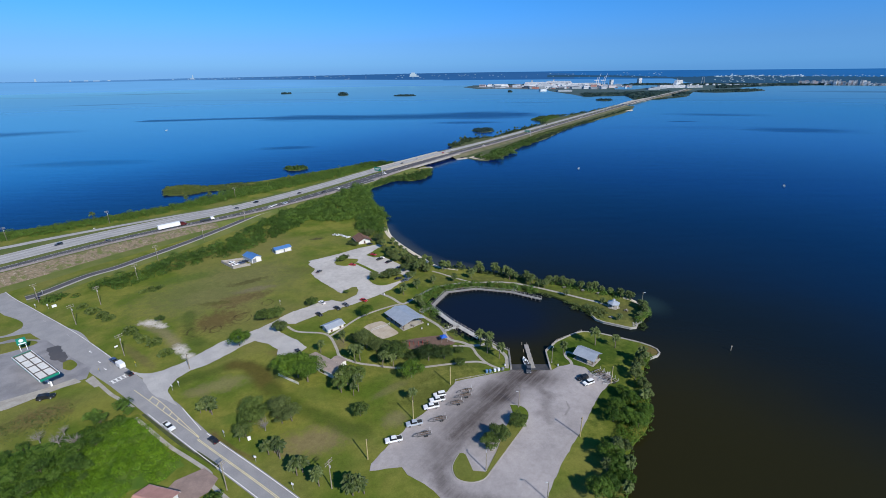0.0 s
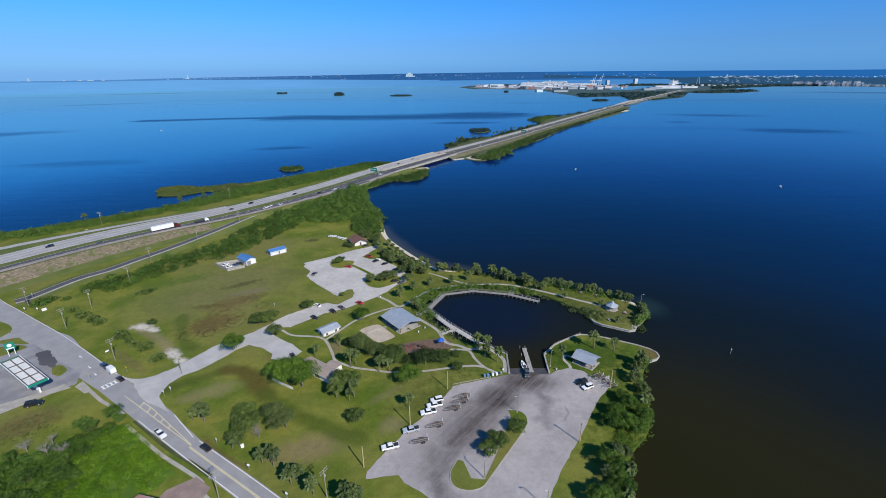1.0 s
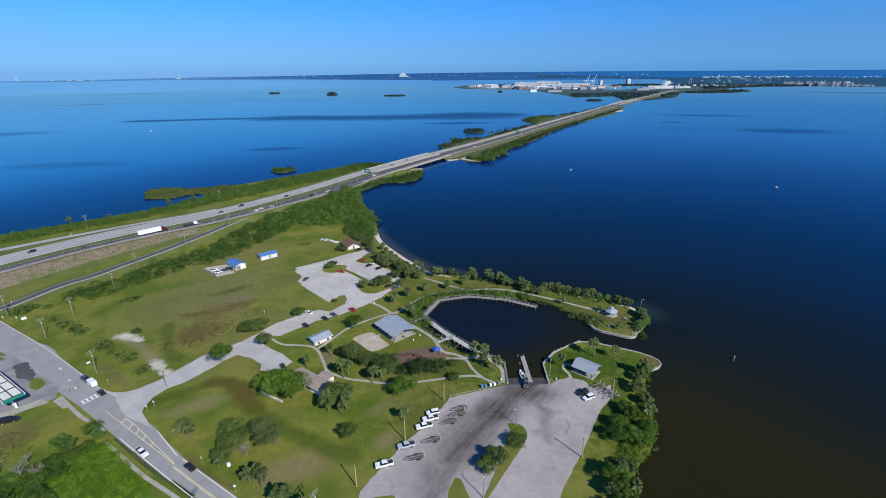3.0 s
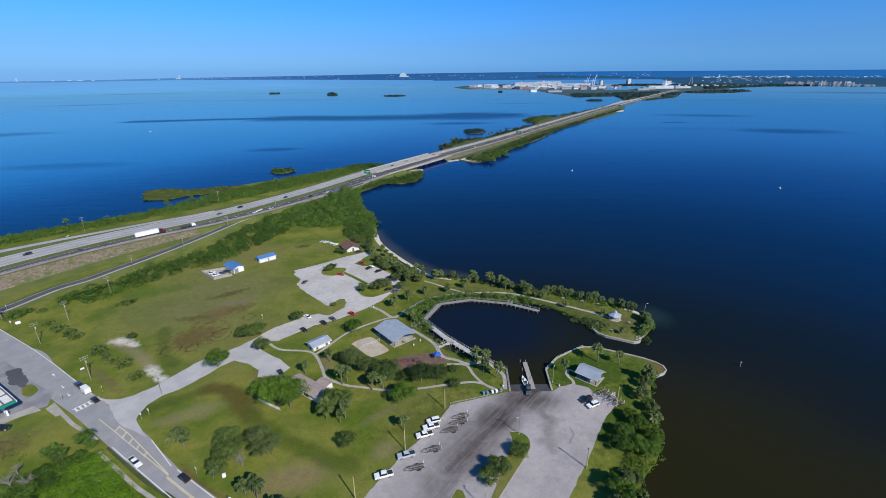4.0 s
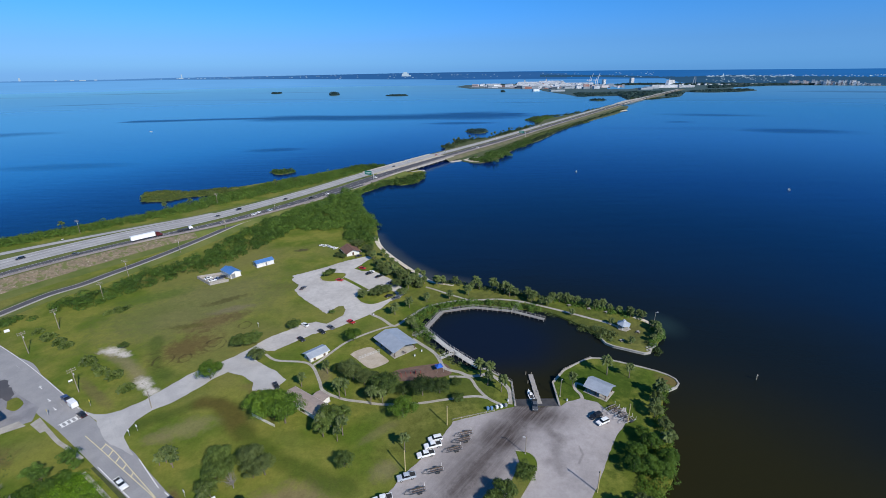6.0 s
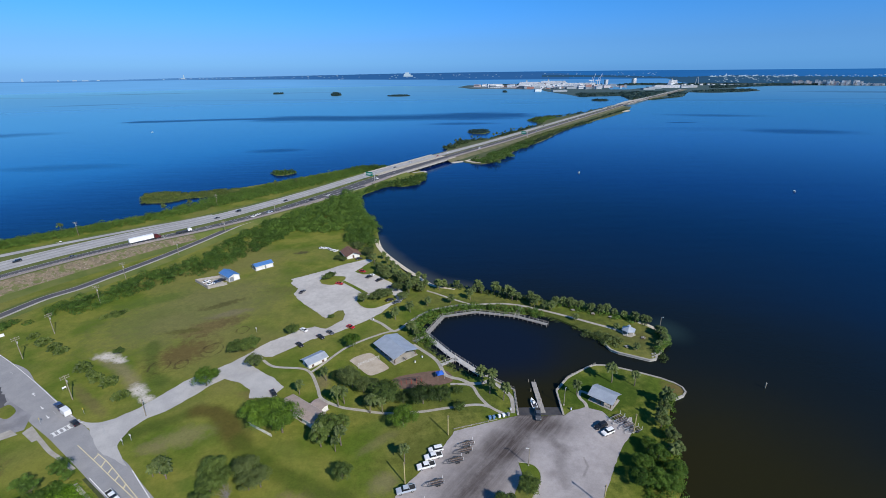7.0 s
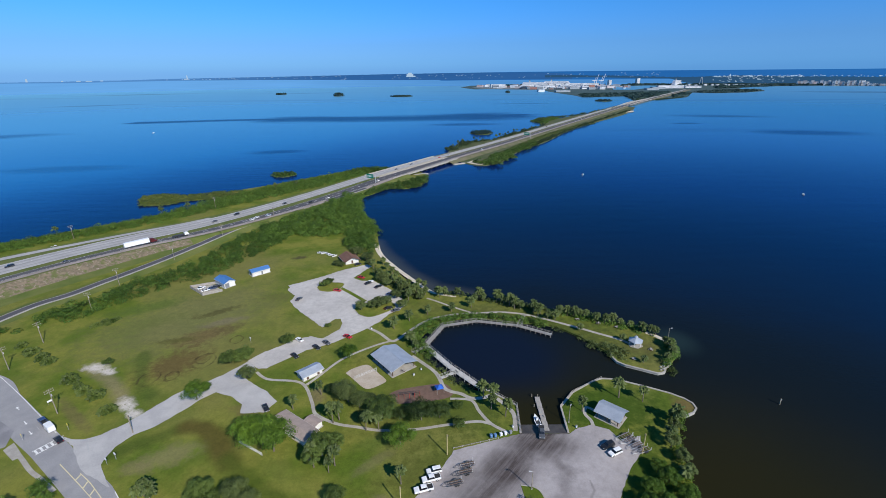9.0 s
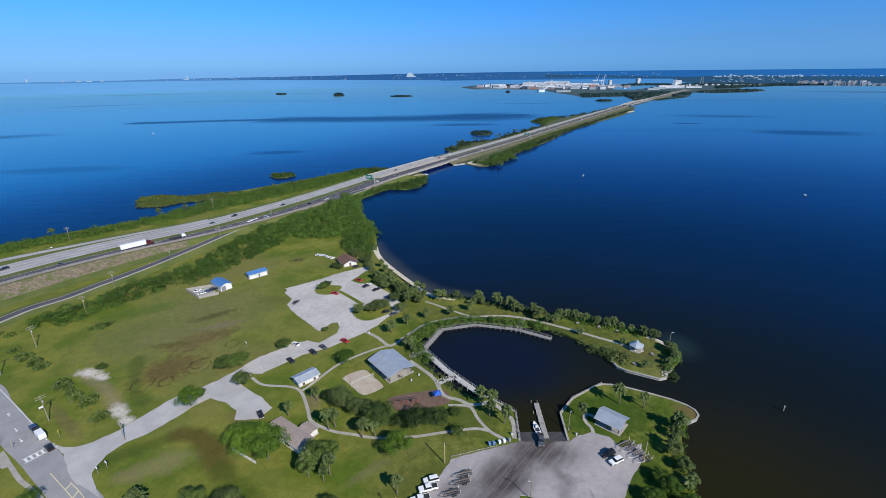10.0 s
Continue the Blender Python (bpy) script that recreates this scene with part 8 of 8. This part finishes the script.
for i in range(58):
    az = radians(36.1 + i * 0.112)
    r = 4720 + rng.uniform(0, 60)
    tall = rng.uniform(16, 40) if i < 46 else rng.uniform(9, 18)
    if i % 8 != 7:
        far_block("apartment_house", r * math.sin(az), r * math.cos(az), rng.uniform(9, 26), 16, tall, FAR_PINK if i < 12 and i % 3 else (FAR_CONDO, FAR_WHITE, FAR_GREY, FAR_CONDO, FAR_WHITE, FAR_PINK)[i % 6], "far waterfront apartment house with window strips", "apartment house", 4, rng.uniform(-46, -28), "waterfront apartments")
for i in range(44):
    az = radians(26.5 + i * 0.18 + rng.uniform(-0.1, 0.1))
    r = rng.uniform(4560, 4820)
    x, y = r * math.sin(az), r * math.cos(az)
    far_block("far_house", x, y, rng.uniform(10, 30), 14, rng.uniform(5, 12), FAR_CONDO, "small white far building among trees", "building", 2, 5, "far houses")
for i in range(130):
    y = rng.uniform(3520, 4500)
    x = rng.uniform(330 + max(0.0, 4200 - y) * 0.42, 1450)
    far_block("port_shed", x, y, rng.uniform(10, 60), 24, rng.uniform(6, 22), (FAR_WHITE, FAR_CONDO, FAR_GREY, FAR_RED, FAR_WHITE, FAR_PINK, FAR_DARK)[i % 7], "small far port shed among others", "building", 1 if i % 2 else 0, rng.uniform(-40, 10), "port sheds")
for x, y in ((1270, 4020), (1320, 4010)):
    cr = thing("harbour_crane", "tall white harbour crane with raised boom", "crane", "harbour cranes", m=pose(x, y, 0.6, 0, 0, -15))
    for sx in (-9, 9):
        for sy in (-9, 9):
            bm = bmesh.new()
            limb(bm, (sx, sy, 0), (sx * 0.8, sy * 0.8, 48), 2.0, 1.6, 5)
            part("leg", bm, FAR_WHITE, cr)
    box_part("girder", cr, FAR_WHITE, (-26, 14, -3, 3, 46, 51))
    bm = bmesh.new()
    limb(bm, (8, 0, 50), (22, 0, 100), 2.0, 1.4, 5)
    part("boom", bm, FAR_WHITE, cr)
    bm = bmesh.new()
    limb(bm, (-4, 0, 50), (2, 0, 76), 1.5, 1.2, 5)
    part("mast", bm, FAR_WHITE, cr)
bt3 = thing("cable_bridge_tower", "pair of white pylons at the port", "tower", m=pose(2180, 4100, 0.6))
for s in (-1, 1):
    bm = bmesh.new()
    limb(bm, (s * 14, 0, 0), (s * 5, 0, 66), 3.5, 2.2, 5)
    part("pylon", bm, FAR_GREY, bt3)


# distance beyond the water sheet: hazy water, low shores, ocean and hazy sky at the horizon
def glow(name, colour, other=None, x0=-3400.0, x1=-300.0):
    """Far distance, its sunlight and haze put into emission; other: colour towards the east."""
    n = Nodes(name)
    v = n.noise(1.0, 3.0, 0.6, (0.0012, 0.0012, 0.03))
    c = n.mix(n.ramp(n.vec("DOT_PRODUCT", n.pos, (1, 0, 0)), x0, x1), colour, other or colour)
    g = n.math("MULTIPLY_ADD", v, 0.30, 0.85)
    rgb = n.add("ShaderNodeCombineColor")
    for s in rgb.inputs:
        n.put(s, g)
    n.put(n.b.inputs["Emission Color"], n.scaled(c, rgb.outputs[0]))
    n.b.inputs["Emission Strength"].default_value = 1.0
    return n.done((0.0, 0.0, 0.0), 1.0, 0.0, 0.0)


def steps_of(*pairs):
    """A height that runs straight from one (azimuth, height) to the next."""
    return lambda a: float(np.interp(a, [p[0] for p in pairs], [p[1] for p in pairs]))


def arc_wall(name, radius, deg0, deg1, low, high, material, label, ragged=0.0, step=0.25):
    """A low curved backdrop far off; azimuth in degrees to the right of straight ahead."""
    k = int((deg1 - deg0) / step)
    verts = []
    for i in range(k + 1):
        deg = deg0 + (deg1 - deg0) * i / k
        a = radians(deg)
        x, y = radius * math.sin(a), radius * math.cos(a)
        verts += [(x, y, low(deg)), (x, y, high(deg) + (rng.uniform(-1, 1) * ragged if ragged else 0))]
    faces = [(2 * i, 2 * i + 2, 2 * i + 3, 2 * i + 1) for i in range(k)]
    return structure(name, mesh_of(name, verts, faces, material), label, "backdrop")


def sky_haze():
    """Pale haze along the horizon, painted as an emissive veil that thins upwards."""
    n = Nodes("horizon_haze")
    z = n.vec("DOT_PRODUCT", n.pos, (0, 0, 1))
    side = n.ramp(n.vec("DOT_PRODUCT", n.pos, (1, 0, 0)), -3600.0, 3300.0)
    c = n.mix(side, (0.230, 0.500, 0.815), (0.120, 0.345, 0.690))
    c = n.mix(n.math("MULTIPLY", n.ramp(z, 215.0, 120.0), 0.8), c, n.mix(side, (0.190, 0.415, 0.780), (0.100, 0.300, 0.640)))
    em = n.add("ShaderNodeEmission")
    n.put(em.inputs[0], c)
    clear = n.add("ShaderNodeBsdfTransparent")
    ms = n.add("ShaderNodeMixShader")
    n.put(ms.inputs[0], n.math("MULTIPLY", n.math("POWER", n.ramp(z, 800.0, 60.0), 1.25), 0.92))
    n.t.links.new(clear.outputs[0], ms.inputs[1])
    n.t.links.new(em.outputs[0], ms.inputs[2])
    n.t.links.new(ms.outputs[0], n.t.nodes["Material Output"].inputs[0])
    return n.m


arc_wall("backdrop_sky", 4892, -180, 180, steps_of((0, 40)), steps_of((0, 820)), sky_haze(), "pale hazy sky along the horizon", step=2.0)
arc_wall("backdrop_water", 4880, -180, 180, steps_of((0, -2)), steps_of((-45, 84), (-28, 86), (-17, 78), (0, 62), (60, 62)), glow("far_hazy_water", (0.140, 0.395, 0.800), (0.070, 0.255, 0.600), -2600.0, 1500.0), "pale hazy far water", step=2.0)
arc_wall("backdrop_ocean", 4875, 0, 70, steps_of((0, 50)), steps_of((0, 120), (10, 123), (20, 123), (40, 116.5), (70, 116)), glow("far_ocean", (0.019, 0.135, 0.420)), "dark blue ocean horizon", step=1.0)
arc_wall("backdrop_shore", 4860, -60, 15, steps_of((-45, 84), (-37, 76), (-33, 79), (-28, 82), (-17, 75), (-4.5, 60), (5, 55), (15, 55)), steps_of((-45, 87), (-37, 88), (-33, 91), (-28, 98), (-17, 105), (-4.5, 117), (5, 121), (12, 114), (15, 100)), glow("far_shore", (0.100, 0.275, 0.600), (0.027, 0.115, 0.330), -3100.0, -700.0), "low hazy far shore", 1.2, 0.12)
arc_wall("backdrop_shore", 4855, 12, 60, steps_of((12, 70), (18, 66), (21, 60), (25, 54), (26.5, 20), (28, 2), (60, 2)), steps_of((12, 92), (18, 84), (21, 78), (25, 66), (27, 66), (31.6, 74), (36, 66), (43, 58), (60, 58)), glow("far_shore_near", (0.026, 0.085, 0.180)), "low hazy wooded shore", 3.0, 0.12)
# far buildings glow: sunlight and haze are put into their emission colour
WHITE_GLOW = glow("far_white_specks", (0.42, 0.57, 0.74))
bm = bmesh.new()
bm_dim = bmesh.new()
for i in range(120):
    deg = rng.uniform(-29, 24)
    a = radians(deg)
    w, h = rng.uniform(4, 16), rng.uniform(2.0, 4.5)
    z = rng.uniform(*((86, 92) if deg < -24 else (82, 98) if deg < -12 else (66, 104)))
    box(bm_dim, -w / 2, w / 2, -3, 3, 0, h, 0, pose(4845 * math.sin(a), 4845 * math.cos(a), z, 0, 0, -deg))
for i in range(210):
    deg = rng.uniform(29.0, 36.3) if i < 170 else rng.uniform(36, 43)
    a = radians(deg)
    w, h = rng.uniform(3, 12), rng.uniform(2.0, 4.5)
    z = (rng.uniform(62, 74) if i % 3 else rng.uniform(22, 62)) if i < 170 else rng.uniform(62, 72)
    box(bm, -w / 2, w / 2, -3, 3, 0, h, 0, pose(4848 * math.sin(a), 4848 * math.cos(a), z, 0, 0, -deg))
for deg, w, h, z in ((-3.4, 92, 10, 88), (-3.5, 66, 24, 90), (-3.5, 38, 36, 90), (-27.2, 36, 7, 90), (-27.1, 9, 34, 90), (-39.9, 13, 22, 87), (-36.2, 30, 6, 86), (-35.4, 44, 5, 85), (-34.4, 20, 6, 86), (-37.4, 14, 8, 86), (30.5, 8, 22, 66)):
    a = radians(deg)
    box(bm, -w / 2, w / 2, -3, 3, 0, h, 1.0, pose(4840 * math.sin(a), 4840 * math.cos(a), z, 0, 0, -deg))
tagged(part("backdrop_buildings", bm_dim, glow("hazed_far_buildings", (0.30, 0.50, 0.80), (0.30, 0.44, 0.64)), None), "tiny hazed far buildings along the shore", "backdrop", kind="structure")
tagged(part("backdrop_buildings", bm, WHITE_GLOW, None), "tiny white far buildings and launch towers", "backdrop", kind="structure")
